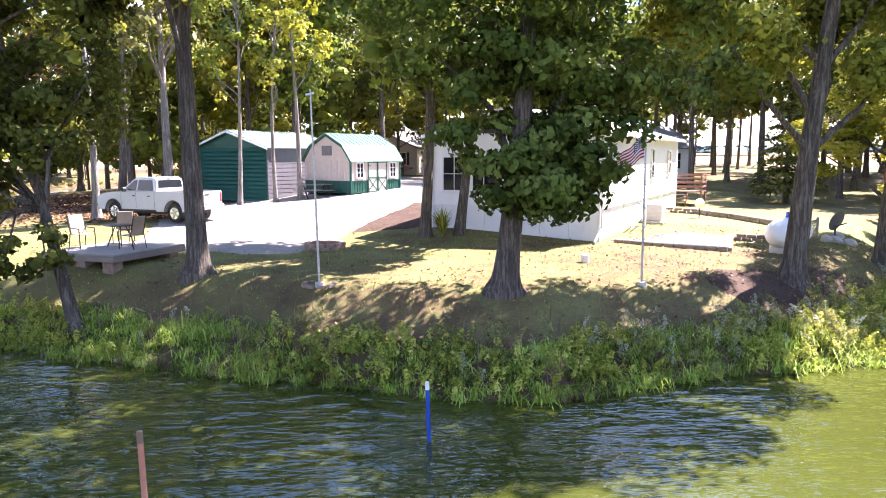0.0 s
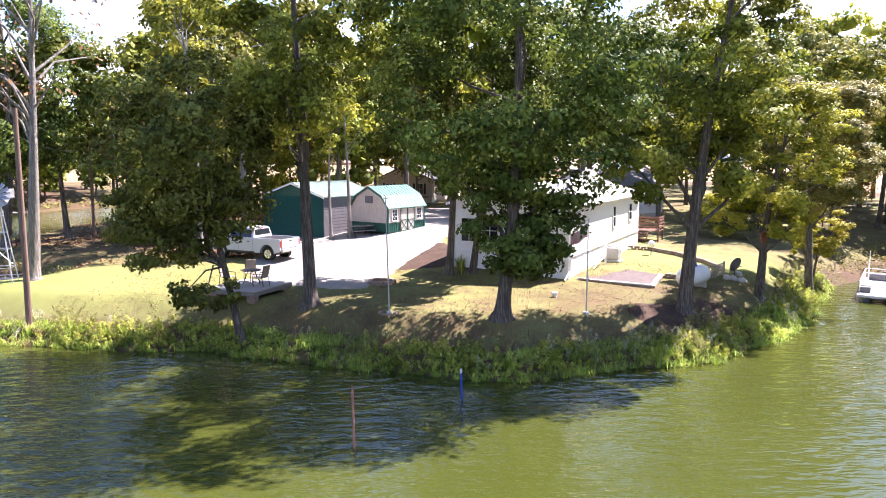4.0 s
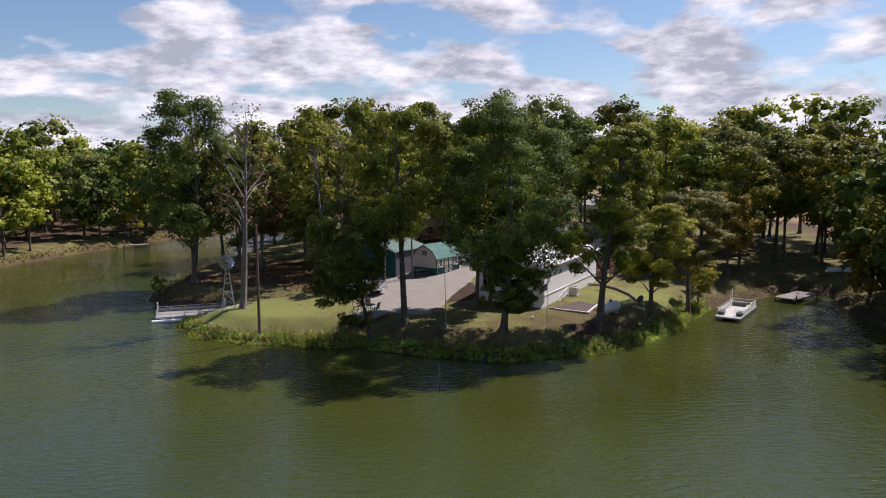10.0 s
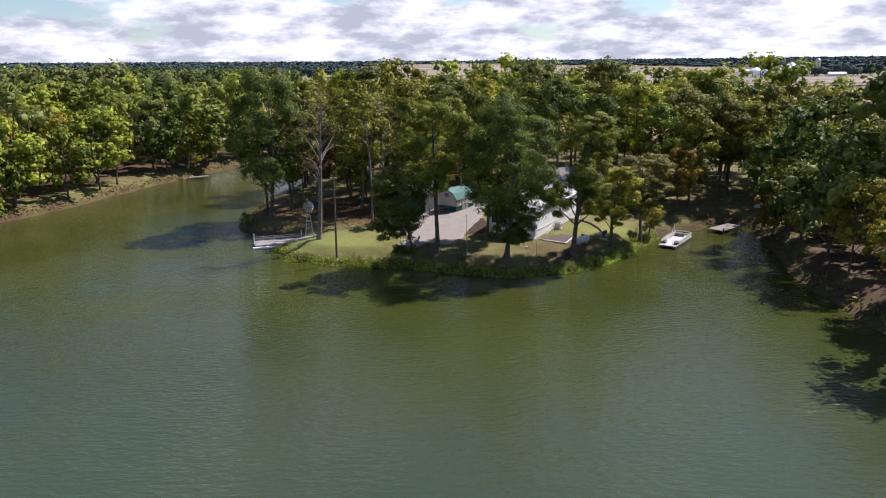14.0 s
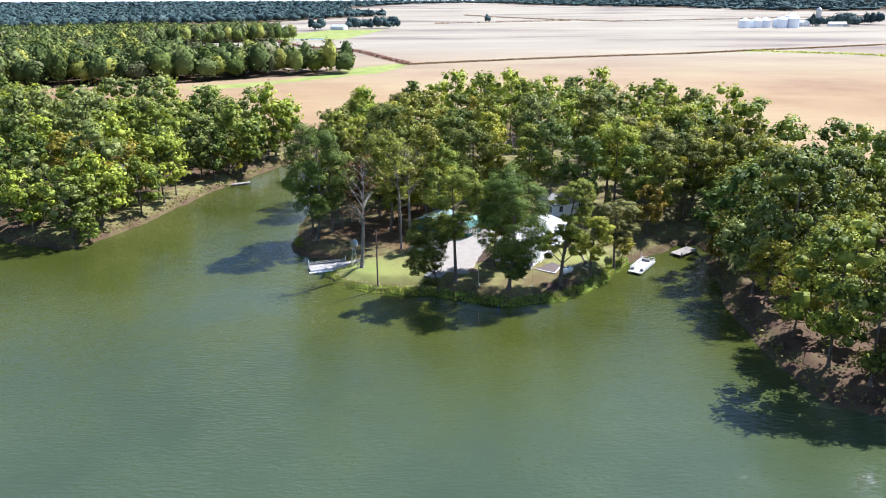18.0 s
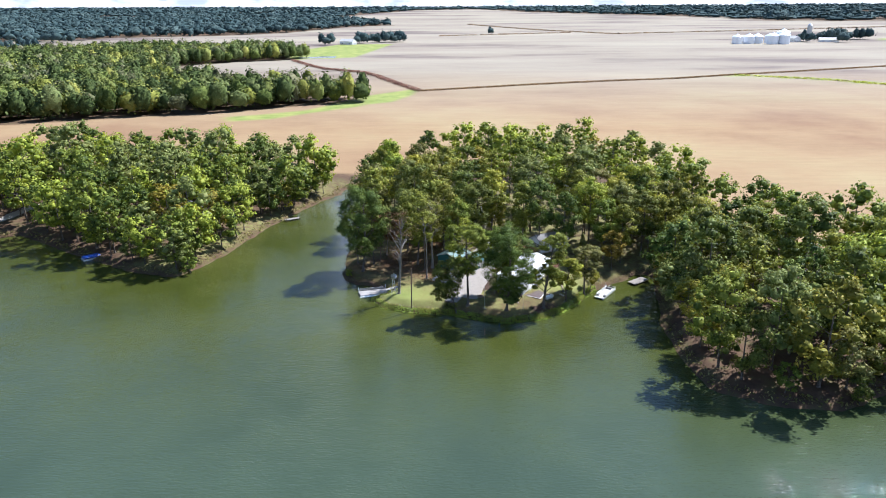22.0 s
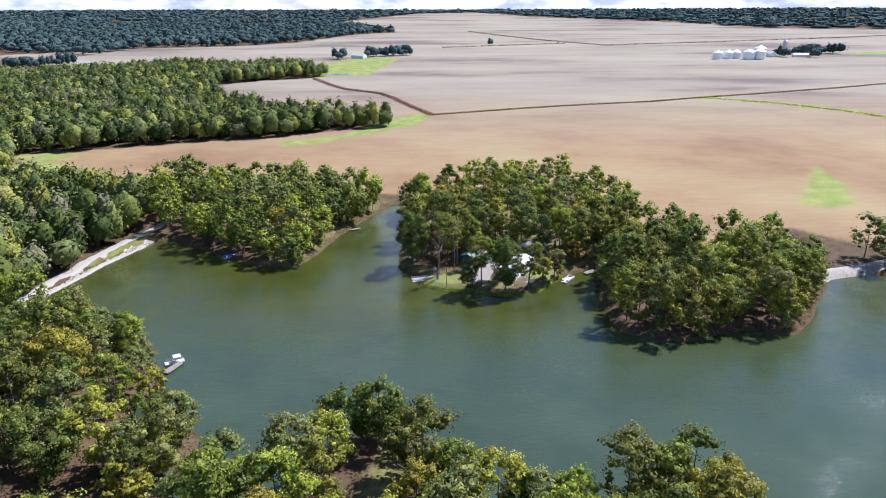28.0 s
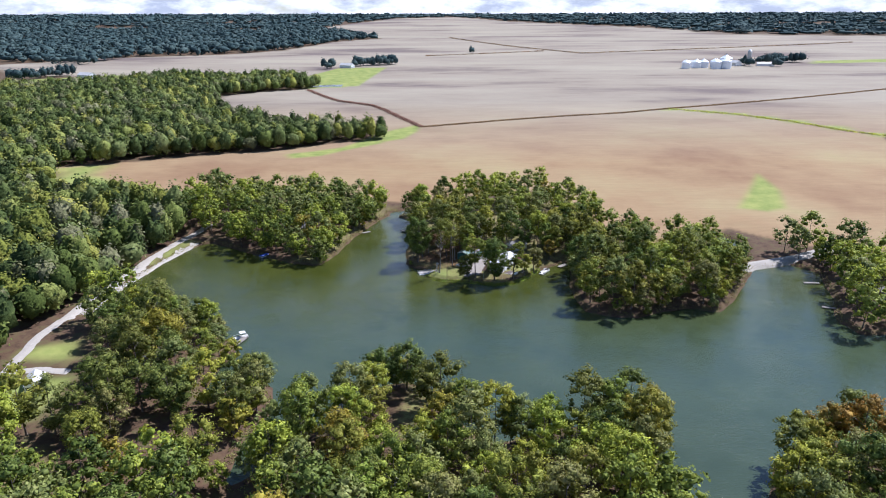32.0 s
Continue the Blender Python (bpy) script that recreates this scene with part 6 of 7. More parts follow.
def build_birdhouse():
    b = thing("birdhouse", pose(15.85, 23.5, z_at(16.0, 23.8) + 3.0), "small rust-red wooden birdhouse fixed to a tree trunk", "birdhouse")
    part("box", boxes(((0.3, 0.26, 0.42), (0, -0.12, 0.2)), bevel=0.01), WOOD_RED, b)
    part("roof", prism([(-0.22, 0.40), (0.22, 0.40), (0, 0.56)], -0.32, 0.06), PORCH_WOOD, b)
    part("entrance", rod((0, -0.262, 0.24), (0, -0.24, 0.24), 0.035, 12), BLACK, b)
    part("bracket", boxes(((0.08, 0.16, 0.08), (0, 0.08, 0.1)), bevel=0.01), WOOD_GREY, b)
    for i, (x, y, a) in enumerate(((46.0, 46.5, 20), (48.0, 46.2, 35))):
        w = thing("rowing_boat", pose(x, y, z_at(x, y) + 0.02, 0, 0, a), "small white boat lying upturned on the bank", "boat", "white boats on the bank")
        prof = [(-1.2, 0.04), (-0.9, 0.34), (-0.3, 0.5), (0.5, 0.52), (1.1, 0.46), (1.25, 0.4)]
        v, f = tube([(px, 0, 0.06) for px, _ in prof], [pr for _, pr in prof], 16)
        v[:, 2] = np.maximum(v[:, 2], 0.0)
        part("hull", mesh_of("hull", v, f), WHITE, w, flat=False)
        part("keel", boxes(((2.2, 0.05, 0.06), (0.05, 0, 0.56)), bevel=0.01), WHITE, w)


build_birdhouse()


def picnic():
    x, y = -6.4, 39.8
    p = thing("picnic_table", pose(x, y, z_at(x, y), 0, 0, 30), "weathered picnic table with attached benches under trees", "table")
    for i in range(5):
        part("top_plank", boxes(((1.9, 0.14, 0.04), (0, -0.3 + 0.15 * i, 0.75))), WOOD_PALE, p)
    for sy in (-0.72, 0.72):
        part("bench_plank", boxes(((1.9, 0.26, 0.04), (0, sy, 0.45))), WOOD_PALE, p)
    for sx in (-0.7, 0.7):
        part("leg_frame", rods([((sx, -0.72, 0), (sx, -0.2, 0.73)), ((sx, 0.72, 0), (sx, 0.2, 0.73)), ((sx, -0.75, 0.42), (sx, 0.75, 0.42))], 0.04, 6), BLACK, p)


picnic()


# ---- poles and wires ----
def build_poles():
    spots = [(-20.25, 20.2, 10.6), (-29.5, 48.5, 10.6), (14.4, 59.5, 13.4), (44, 84, 10.5)]
    tops = []
    for i, (x, y, h) in enumerate(spots):
        z = z_at(x, y)
        p = thing("utility_pole", pose(x, y, z), "brown wooden utility pole carrying overhead wires", "utility pole", "utility poles")
        part("pole", rod((0, 0, -0.3), (0.05, 0, h - z), 0.15, 12, 0.10), POLE_WOOD, p)
        if i != 0:
            part("insulator", rod((0.05, 0, h - z), (0.05, 0, h - z + 0.16), 0.05, 8, 0.03), GALV, p)
            part("bracket", rods([((-0.35, 0, h - z - 0.4), (0.45, 0, h - z - 0.35))], 0.035, 6), GALV, p)
        if i == 2:
            part("transformer", rod((0.25, -0.2, h - z - 1.9), (0.25, -0.2, h - z - 1.05), 0.22, 14), GALV, p)
        tops.append(Vector((x, y, h)))
    for a, b in ((tops[0], tops[1]), (tops[1], tops[2]), (tops[2], tops[3])):
        for dz in (-0.25, -1.2):
            pts = []
            for k in range(13):
                u = k / 12
                q = a.lerp(b, u)
                pts.append((q.x, q.y, q.z + dz - 0.9 * 4 * u * (1 - u) * 0.6))
            v, f = tube(pts, [0.014] * 13, 4)
            w = new("overhead_wire", mesh_of("wire", v, f))
            w.data.materials.append(BLACK)
            tagged(w, "thin dark overhead wire sagging between poles", "wire", "overhead wires")


build_poles()


def build_porch():
    """A brown wooden porch with rails at the far end of the house."""
    p = thing("wooden_porch", pose(14.6, 41.4, 0, 0, 0, HOUSE_TURN), "brown stained wooden porch with rails and steps beside the house", "porch")
    g = z_at(15.4, 42.0)
    for i in range(9):
        part("plank", boxes(((1.9, 0.19, 0.04), (0.95, 0.1 + i * 0.2, g + 0.75)), bevel=0.005), PORCH_WOOD, p)
    for x, y in ((0.08, 0.05), (1.82, 0.05), (0.08, 1.8), (1.82, 1.8)):
        part("post", boxes(((0.1, 0.1, 1.95), (x, y, g + 0.85)), bevel=0.006), PORCH_WOOD, p)
    for z in (1.05, 1.3, 1.55, 1.75):
        part("rail", boxes(((1.9, 0.04, 0.12), (0.95, 0.0, g + z)), bevel=0.005), PORCH_WOOD, p)
        part("rail", boxes(((0.04, 1.8, 0.12), (1.88, 0.9, g + z)), bevel=0.005), PORCH_WOOD, p)
    for i in range(3):
        part("step", boxes(((1.0, 0.28, 0.05), (0.6, -0.16 - 0.28 * i, g + 0.56 - 0.19 * i)), bevel=0.005), PORCH_WOOD, p)
    for x in (0.12, 1.08):
        part("stringer", boxes(((0.05, 1.05, 0.2), (x, -0.42, g + 0.32), 0, (34, 0)), bevel=0.005), PORCH_WOOD, p)


build_porch()


# ---- windmill ----
def build_windmill():
    x, y = -24.7, 26.2
    z = z_at(x, y)
    w = thing("garden_windmill", pose(x, y, z, 0, 0, 15), "small galvanised garden windmill on a lattice tower", "windmill")
    H = 4.5
    legs = [(sx * 0.62, sy * 0.62) for sx, sy in ((-1, -1), (1, -1), (1, 1), (-1, 1))]
    for a, b in legs:
        part("leg", rods([((a, b, -0.1), (a * 0.14, b * 0.14, H))], 0.035, 6), GALV, w)
    for k in (0.18, 0.4, 0.6, 0.8):
        s = 1 - 0.86 * k
        ring = [(a * s, b * s, H * k) for a, b in legs]
        part("brace", rods([(ring[i], ring[(i + 1) % 4]) for i in range(4)], 0.022, 5), GALV, w)
    for i in range(4):
        (a, b), (c, d) = legs[i], legs[(i + 1) % 4]
        part("diagonal", rods([((a * 0.84, b * 0.84, H * 0.18), (c * 0.66, d * 0.66, H * 0.4))], 0.014, 5), GALV, w)
    hub = part("hub", rod((0, -0.35, H + 0.25), (0, 0.3, H + 0.25), 0.08, 10), GALV, w)
    for k in range(14):
        a = 2 * math.pi * k / 14
        bm = bmesh.new()
        c, s = math.cos(a), math.sin(a)
        r0, r1 = 0.18, 0.72
        pts = []
        for r, half, tw in ((r0, 0.04, 0.04), (r1, 0.13, 0.10)):
            for sg in (-1, 1):
                pts.append((c * r - s * half * sg, -0.3 + sg * tw, H + 0.25 + s * r + c * half * sg))
        lo = [bm.verts.new(p) for p in pts]
        hi = [bm.verts.new((p[0], p[1] + 0.012, p[2])) for p in pts]
        for q in ((lo[0], lo[1], lo[3], lo[2]), (hi[0], hi[2], hi[3], hi[1]), (lo[0], lo[2], hi[2], hi[0]), (lo[1], hi[1], hi[3], lo[3]), (lo[2], lo[3], hi[3], hi[2])):
            bm.faces.new(q)
        part("blade", bm, GALV, w)
    part("tail_rod", rods([((0, 0.3, H + 0.25), (0.25, 1.0, H + 0.25))], 0.025, 6), GALV, w)
    part("tail_vane", boxes(((0.02, 0.7, 0.5), (0.34, 1.3, H + 0.25), -18)), GALV, w)


build_windmill()


# ---- docks and boats ----
def pontoon(name, m, L, W, label, category, furniture=True, z=0.42):
    b = thing(name, m, label, category)
    for sx in (-1, 1):
        prof = [(0.0, 0.03), (0.25, 0.2), (0.6, 0.29), (L - 0.3, 0.29), (L, 0.22)]
        v, f = tube([(sx * (W / 2 - 0.35), y, 0.06) for y, _ in prof], [r for _, r in prof], 14)
        v2, f2 = joined([(v, f)])
        part("pontoon", mesh_of("pontoon", v2, f2), GALV, b, flat=False)
        part("end_cap", rod((sx * (W / 2 - 0.35), L - 0.01, 0.06), (sx * (W / 2 - 0.35), L + 0.02, 0.06), 0.22, 14), GALV, b)
    n = int(L / 0.3)
    for i in range(n):
        part("deck_plank", boxes(((W, L / n - 0.012, 0.04), (0, L * (i + 0.5) / n, z)), bevel=0.006), WOOD_GREY if not furniture else CONCRETE, b)
    part("deck_frame", boxes(((W + 0.04, 0.05, 0.14), (0, 0.02, z - 0.06)), ((W + 0.04, 0.05, 0.14), (0, L - 0.02, z - 0.06)), ((0.05, L, 0.14), (-W / 2, L / 2, z - 0.06)), ((0.05, L, 0.14), (W / 2, L / 2, z - 0.06))), GALV, b)
    return b


def rail(b, pts, h, z, posts=True, mat=None):
    mat = mat or GALV
    for (xa, ya), (xb, yb) in zip(pts, pts[1:]):
        n = max(1, int(math.hypot(xb - xa, yb - ya) / 1.2))
        for k in (0.55, 1.0):
            part("rail", rods([((xa, ya, z + h * k), (xb, yb, z + h * k))], 0.025, 6), mat, b)
        for i in range(n + 1):
            u = i / n
            x, y = xa + (xb - xa) * u, ya + (yb - ya) * u
            part("rail_post", rods([((x, y, z), (x, y, z + h))], 0.022, 6), mat, b)


def build_boats():
    ang = math.degrees(math.atan2(6.3, 4.5)) - 90
    b = pontoon("pontoon_boat", pose(24.5, 26.5, 0, 0, 0, ang), 7.4, 2.4, "old pale pontoon boat with rails moored at the bank", "boat")
    rail(b, [(-1.15, 0.9), (-1.15, 7.2), (1.15, 7.2), (1.15, 0.9), (0.45, 0.9)], 0.65, 0.44, mat=WHITE)
    rail(b, [(-1.15, 0.9), (-0.45, 0.9)], 0.65, 0.44, mat=WHITE)
    for x, y, sx, sy in ((-0.85, 1.35, 0.55, 0.7), (0.85, 1.35, 0.55, 0.7), (-0.3, 6.6, 1.4, 0.6)):
        part("bench", boxes(((sx, sy, 0.42), (x, y, 0.65)), bevel=0.04), GREY_STEEL, b, "grey bench seat")
    part("side_panel", boxes(((0.02, 5.6, 0.42), (1.17, 4.2, 0.72)), ((0.02, 5.6, 0.42), (-1.17, 4.2, 0.72)), bevel=0), WHITE, b)
    part("canopy_post", rods([((-0.9, 5.6, 0.44), (-0.9, 5.6, 2.4)), ((-0.9, 4.9, 0.44), (-0.9, 4.9, 1.9))], 0.035, 6), WHITE, b)
    part("motor", boxes(((0.35, 0.4, 0.9), (0, 7.65, 0.45)), bevel=0.06), BLACK, b)
    d = thing("boat_landing", pose(23.8, 33.6, 0, 0, 0, -58), "narrow grey plank gangway from the bank to the boat", "dock")
    for i in range(12):
        part("plank", boxes(((0.9, 0.27, 0.05), (0, 0.3 * i, 0.55))), WOOD_PALE, d)
    part("stringer", boxes(((0.08, 3.6, 0.12), (-0.38, 1.65, 0.47)), ((0.08, 3.6, 0.12), (0.38, 1.65, 0.47))), WOOD_GREY, d)
    for x, y in ((-0.45, 0.1), (0.45, 0.1), (-0.45, 3.2), (0.45, 3.2)):
        part("post", rods([((x, y, -0.8), (x, y, 1.3))], 0.05, 7), GALV, d)
    # the pontoon dock on the far left of the lawn
    ang = math.degrees(math.atan2(0.30, 0.95)) - 90
    w = pontoon("pontoon_dock", pose(-33.4, 30.2, 0, 0, 0, ang), 7.0, 2.9, "weathered pontoon dock with low metal rails", "dock", False)
    rail(w, [(-1.4, 6.9), (-1.4, 0.1), (1.4, 0.1), (1.4, 6.9)], 0.55, 0.44)
    for x, y in ((-1.4, 0.1), (-1.4, 6.9)):
        part("corner_post", rods([((x, y, -0.6), (x, y, 1.5))], 0.07, 8), WHITE, w)
    part("fence_board", boxes(((0.03, 6.6, 0.3), (-1.42, 3.5, 0.68)), bevel=0), WOOD_GREY, w)
    part("float_log", rods([((1.75, -0.3, 0.05), (1.75, 6.0, 0.05))], 0.2, 12), WHITE, w)
    k = thing("gangway", pose(-27.2, 31.9, 0, 0, 0, -75), "short plank gangway from the pontoon dock to the lawn", "dock")
    for i in range(11):
        part("plank", boxes(((1.2, 0.27, 0.05), (0, 0.3 * i, 0.62 + 0.05 * i))), WOOD_GREY, k)
    part("stringer", boxes(((0.08, 3.4, 0.12), (-0.5, 1.6, 0.72), 0, (9.5, 0)), ((0.08, 3.4, 0.12), (0.5, 1.6, 0.72), 0, (9.5, 0))), WOOD_GREY, k)
    # small docks round the lake
    for x, y, a, L, W, lab in ((34.6, 35.6, -52, 5.5, 2.4, "grey wooden dock in the cove beside the island"), (-64.5, 94, -60, 5.0, 1.6, "low grey wooden dock at the wooded bank"), (142.5, 10.5, -95, 7.0, 1.6, "narrow white dock below a wooded bank"),
                               (136.3, -16.5, -115, 6.0, 1.6, "narrow pale dock below the wooded bank"), (-102.5, -42.5, -20, 7.0, 2.2, "pale wooden dock at the wooded point"), (-42.7, 96.4, -61, 7.2, 2.6, "pale dock in the back channel")):
        d = thing("dock", pose(x, y, 0, 0, 0, a), lab, "dock", "docks round the lake")
        n = int(L / 0.5)
        for i in range(n):
            part("plank", boxes(((W, L / n - 0.02, 0.06), (0, L * (i + 0.5) / n, 0.5)), bevel=0.006), WOOD_PALE, d)
        part("stringer", boxes(((0.1, L, 0.14), (-W / 2 + 0.1, L / 2, 0.4)), ((0.1, L, 0.14), (W / 2 - 0.1, L / 2, 0.4))), WOOD_GREY, d)
        for px in (-W / 2, W / 2):
            for py in (0.3, L - 0.2):
                part("post", rods([((px, py, -1.4), (px, py, 0.95))], 0.07, 7), POLE_WOOD, d)
    b = pontoon("pontoon_boat", pose(-113.5, 56.5, 0, 0, 0, -48), 6.2, 2.3, "pontoon boat with a blue canvas cover at the bank", "boat")
    part("cover", boxes(((2.3, 5.6, 0.55), (0, 3.1, 0.8)), bevel=0.18), BLUE, b, "blue canvas cover")
    rail(b, [(-1.1, 0.3), (-1.1, 6.0), (1.1, 6.0), (1.1, 0.3)], 0.5, 0.44, mat=WHITE)
    b = pontoon("pontoon_boat", pose(-104.5, -37.0, 0, 0, 0, -60), 5.6, 2.2, "white pontoon boat moored at the wooded point", "boat")
    rail(b, [(-1.1, 0.3), (-1.1, 5.4), (1.1, 5.4), (1.1, 0.3)], 0.6, 0.44, mat=WHITE)
    part("canopy", boxes(((2.1, 2.2, 0.06), (0, 3.6, 2.2)), bevel=0.02), WHITE, b)
    for px in (-1, 1):
        for py in (2.6, 4.6):
            part("canopy_post", rods([((px, py, 0.44), (px, py, 2.2))], 0.03, 6), GALV, b)


build_boats()


# ---- other houses ----
def cottage(x, y, turn, W, L, wall, roof, label, porch=False, hw=2.6, rise=1.5):
    h = thing("house", pose(x, y, z_at(x, y) - 0.1, 0, 0, turn), label, "house", "houses among the trees")
    for nm, sz, at in (("wall", (W, 0.15, hw), (0, -L / 2, hw / 2 + 0.3)), ("wall", (W, 0.15, hw), (0, L / 2, hw / 2 + 0.3)), ("wall", (0.15, L, hw), (-W / 2, 0, hw / 2 + 0.3)), ("wall", (0.15, L, hw), (W / 2, 0, hw / 2 + 0.3))):
        part(nm, boxes((sz, at), bevel=0), wall, h)
    part("foundation", boxes(((W - 0.1, L - 0.1, 0.5), (0, 0, 0.15))), CONCRETE, h)
    for sy in (-1, 1):
        part("gable", prism([(-W / 2, hw + 0.3), (W / 2, hw + 0.3), (0, hw + 0.3 + rise)], sy * L / 2 - 0.06, sy * L / 2 + 0.06), wall, h)
    for sx in (-1, 1):
        part("roof", prism([(sx * (W / 2 + 0.4), hw + 0.3 - 0.4 * rise / (W / 2)), (0, hw + 0.33 + rise), (0, hw + 0.45 + rise), (sx * (W / 2 + 0.4), hw + 0.42 - 0.4 * rise / (W / 2))], -L / 2 - 0.35, L / 2 + 0.35), roof, h)
    for k in (-0.28, 0.28):
        window(h, W * k, -L / 2 - 0.09, 1.75, 0.9, 1.2, 0, 2, 2, shutters=True)
        window(h, W / 2 + 0.09, L * k, 1.75, 0.9, 1.2, 90, 2, 2)
        window(h, -W / 2 - 0.09, L * k, 1.75, 0.9, 1.2, -90, 2, 2)
    part("door", boxes(((0.92, 0.06, 2.03), (0, -L / 2 - 0.09, 1.32)), bevel=0.01), GREY_STEEL, h)
    if porch:
        px = part("porch", boxes(((W * 0.9, 2.6, 0.12), (0, -L / 2 - 1.4, 0.8)), bevel=0.01), WOOD_RED, h, "red-brown porch deck")
        for i in range(7):
            part("porch_post", boxes(((0.09, 0.09, 1.9), (-W * 0.44 + W * 0.88 * i / 6, -L / 2 - 2.6, 0.85))), WOOD_RED, h)
        for z in (1.15, 1.45, 1.75):
            part("porch_rail", boxes(((W * 0.9, 0.05, 0.12), (0, -L / 2 - 2.62, z))), WOOD_RED, h)
    return h


cottage(16.6, 56.5, -62, 5.6, 9, SIDING, SHINGLE, "pale cottage with dark shutters and a red-brown deck", True)
cottage(-1.5, 80, -20, 7, 12, BEIGE, SHINGLE, "beige cottage with a dark railed porch under trees", True)
cottage(35, 121, 30, 7, 13, WHITE, ROOF_WHITE, "white cottage with a pale roof among trees")
cottage(-159, -76, 20, 5, 8, WHITE, ROOF_WHITE, "small white cottage beside the gravel lane")
cottage(-40, -134, 10, 5, 7, WOOD_RED, SHINGLE, "small red-brown cabin among the shore trees")
cottage(-128, -62, -30, 7, 11, BEIGE, SHINGLE, "beige cabin hidden under the shore trees")
cottage(78, 22, 15, 8, 13, WHITE, SHINGLE, "white cottage hidden among the island trees")
cottage(-95, 92, 40, 7, 12, BEIGE, SHINGLE, "beige cottage half hidden on the wooded bank")
cottage(168, -12, 70, 7, 11, GREY_STEEL, SHINGLE, "grey cottage under trees near the shore")


# ---- the farm beyond the fields ----
def build_farm():
    m = simple("bin_steel", (0.62, 0.65, 0.70), (0.80, 0.83, 0.87), 0.5, 0.4, 0.3)
    for i, (x, y, r, h) in enumerate(((470, 1070, 8, 11), (492, 1078, 9, 11), (508, 1084, 9, 11), (522, 1058, 9, 13), (540, 1060, 10, 14), (552, 1088, 11, 17), (534, 1096, 8, 11))):
        b = thing("grain_bin", pose(x, y, z_at(x, y)), "silver corrugated steel grain bin with a cone roof", "grain bin", "grain bins on the far farm")
        bm = rod((0, 0, 0), (0, 0, h), r, 28)
        part("drum", bm, m, b)
        for k in range(5):
            part("ring", rod((0, 0, h * (k + 0.6) / 5.3), (0, 0, h * (k + 0.6) / 5.3 + 0.35), r + 0.12, 28), m, b)
        part("roof", rod((0, 0, h), (0, 0, h + r * 0.5), r + 0.3, 28, 0.8), m, b)
        part("hatch", rod((0, 0, h + r * 0.5), (0, 0, h + r * 0.5 + 1), 0.9, 10), m, b)
    t = thing("silo", pose(620, 1140, z_at(620, 1140)), "tall grey concrete silo with a dome on the far farm", "silo")
    part("drum", rod((0, 0, 0), (0, 0, 26), 4, 20), CONCRETE, t)
    part("dome", rod((0, 0, 26), (0, 0, 29), 4.1, 20, 1.2), GALV, t)
    for x, y, a, W, L, hw in ((505, 1120, 80, 16, 42, 6), (585, 1120, 20, 13, 18, 6), (640, 1112, 75, 10, 30, 4), (-165, 1118, 60, 12, 26, 5), (-585, 960, 60, 14, 30, 4)):
        cottage(x, y, a, W, L, WHITE, ROOF_WHITE, "white farm building with a pale metal roof, far off", False, hw, W * 0.28)


build_farm()


def hedgerow(name, line, width, h, gap, leaf, kind, label, seed):
    rng = np.random.default_rng(seed)
    p = np.array(line, float)
    seg = np.linalg.norm(np.diff(p, axis=0), axis=1)
    n = int(seg.sum() / gap)
    u = rng.uniform(0, seg.sum(), n)
    cum = np.concatenate([[0], np.cumsum(seg)])
    x, y = np.interp(u, cum, p[:, 0]) + rng.normal(0, width / 2.4, n), np.interp(u, cum, p[:, 1]) + rng.normal(0, width / 2.4, n)
    z = height(x, y) + rng.uniform(0.1, 1.0, n) * h
    v, f = leaves(np.stack([x, y, z], -1), rng.normal(0, 1, (n, 3)) + (0, 0, 0.6), leaf, rng)
    me = leaf_mesh(name, v, f, rng.normal(0, 0.4, (n, 3)) + (0, 0, 1.0), rng.uniform(0.25, 0.85, n), 0.85)
    me.materials.append(LEAF[kind])
    tagged(new(name, me), label, "hedgerow", kind="stuff")


hedgerow("ditch_growth", [(-187, 750), (-150, 664), (-131, 628), (-105, 603), (-86, 583), (-70, 545), (-57, 505), (-42, 462), (-29, 426)], 3.4, 1.8, 0.03, 0.9, "straw", "brown overgrown ditch line between the fields", 70)
hedgerow("field_edge_growth", [(-29, 426), (64, 467), (128, 491), (195, 510), (257, 541), (312, 563), (445, 623), (630, 719), (900, 850)], 3.0, 1.1, 0.05, 0.9, "rust", "reddish brown strip of standing crop along the field", 71)
hedgerow("far_field_line", [(82, 2281), (239, 1758), (366, 1485), (742, 1649), (1276, 1899)], 4.0, 1.6, 0.9, 4.0, "straw", "thin brown growth along a far field edge", 73)
hedgerow("far_field_ditch", [(-10, 1423), (144, 1496), (292, 1577)], 4.0, 1.6, 0.9, 4.0, "straw", "thin brown growth along a far ditch", 74)
hedgerow("waterway_growth", [(257, 541), (317, 495), (354, 442), (379, 383), (402, 352), (470, 300)], 5.0, 1.0, 0.2, 1.6, "weed", "green grassy waterway across the field", 72)
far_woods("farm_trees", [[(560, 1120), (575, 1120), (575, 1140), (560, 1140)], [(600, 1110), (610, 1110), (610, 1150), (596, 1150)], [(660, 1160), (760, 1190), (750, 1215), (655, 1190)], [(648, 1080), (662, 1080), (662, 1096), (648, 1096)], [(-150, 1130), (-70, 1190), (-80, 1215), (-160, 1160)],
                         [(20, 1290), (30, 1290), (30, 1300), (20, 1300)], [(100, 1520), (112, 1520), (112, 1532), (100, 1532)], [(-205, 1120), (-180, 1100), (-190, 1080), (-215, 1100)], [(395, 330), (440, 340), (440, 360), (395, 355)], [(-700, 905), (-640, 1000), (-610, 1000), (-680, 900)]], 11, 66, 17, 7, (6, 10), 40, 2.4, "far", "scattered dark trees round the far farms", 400)


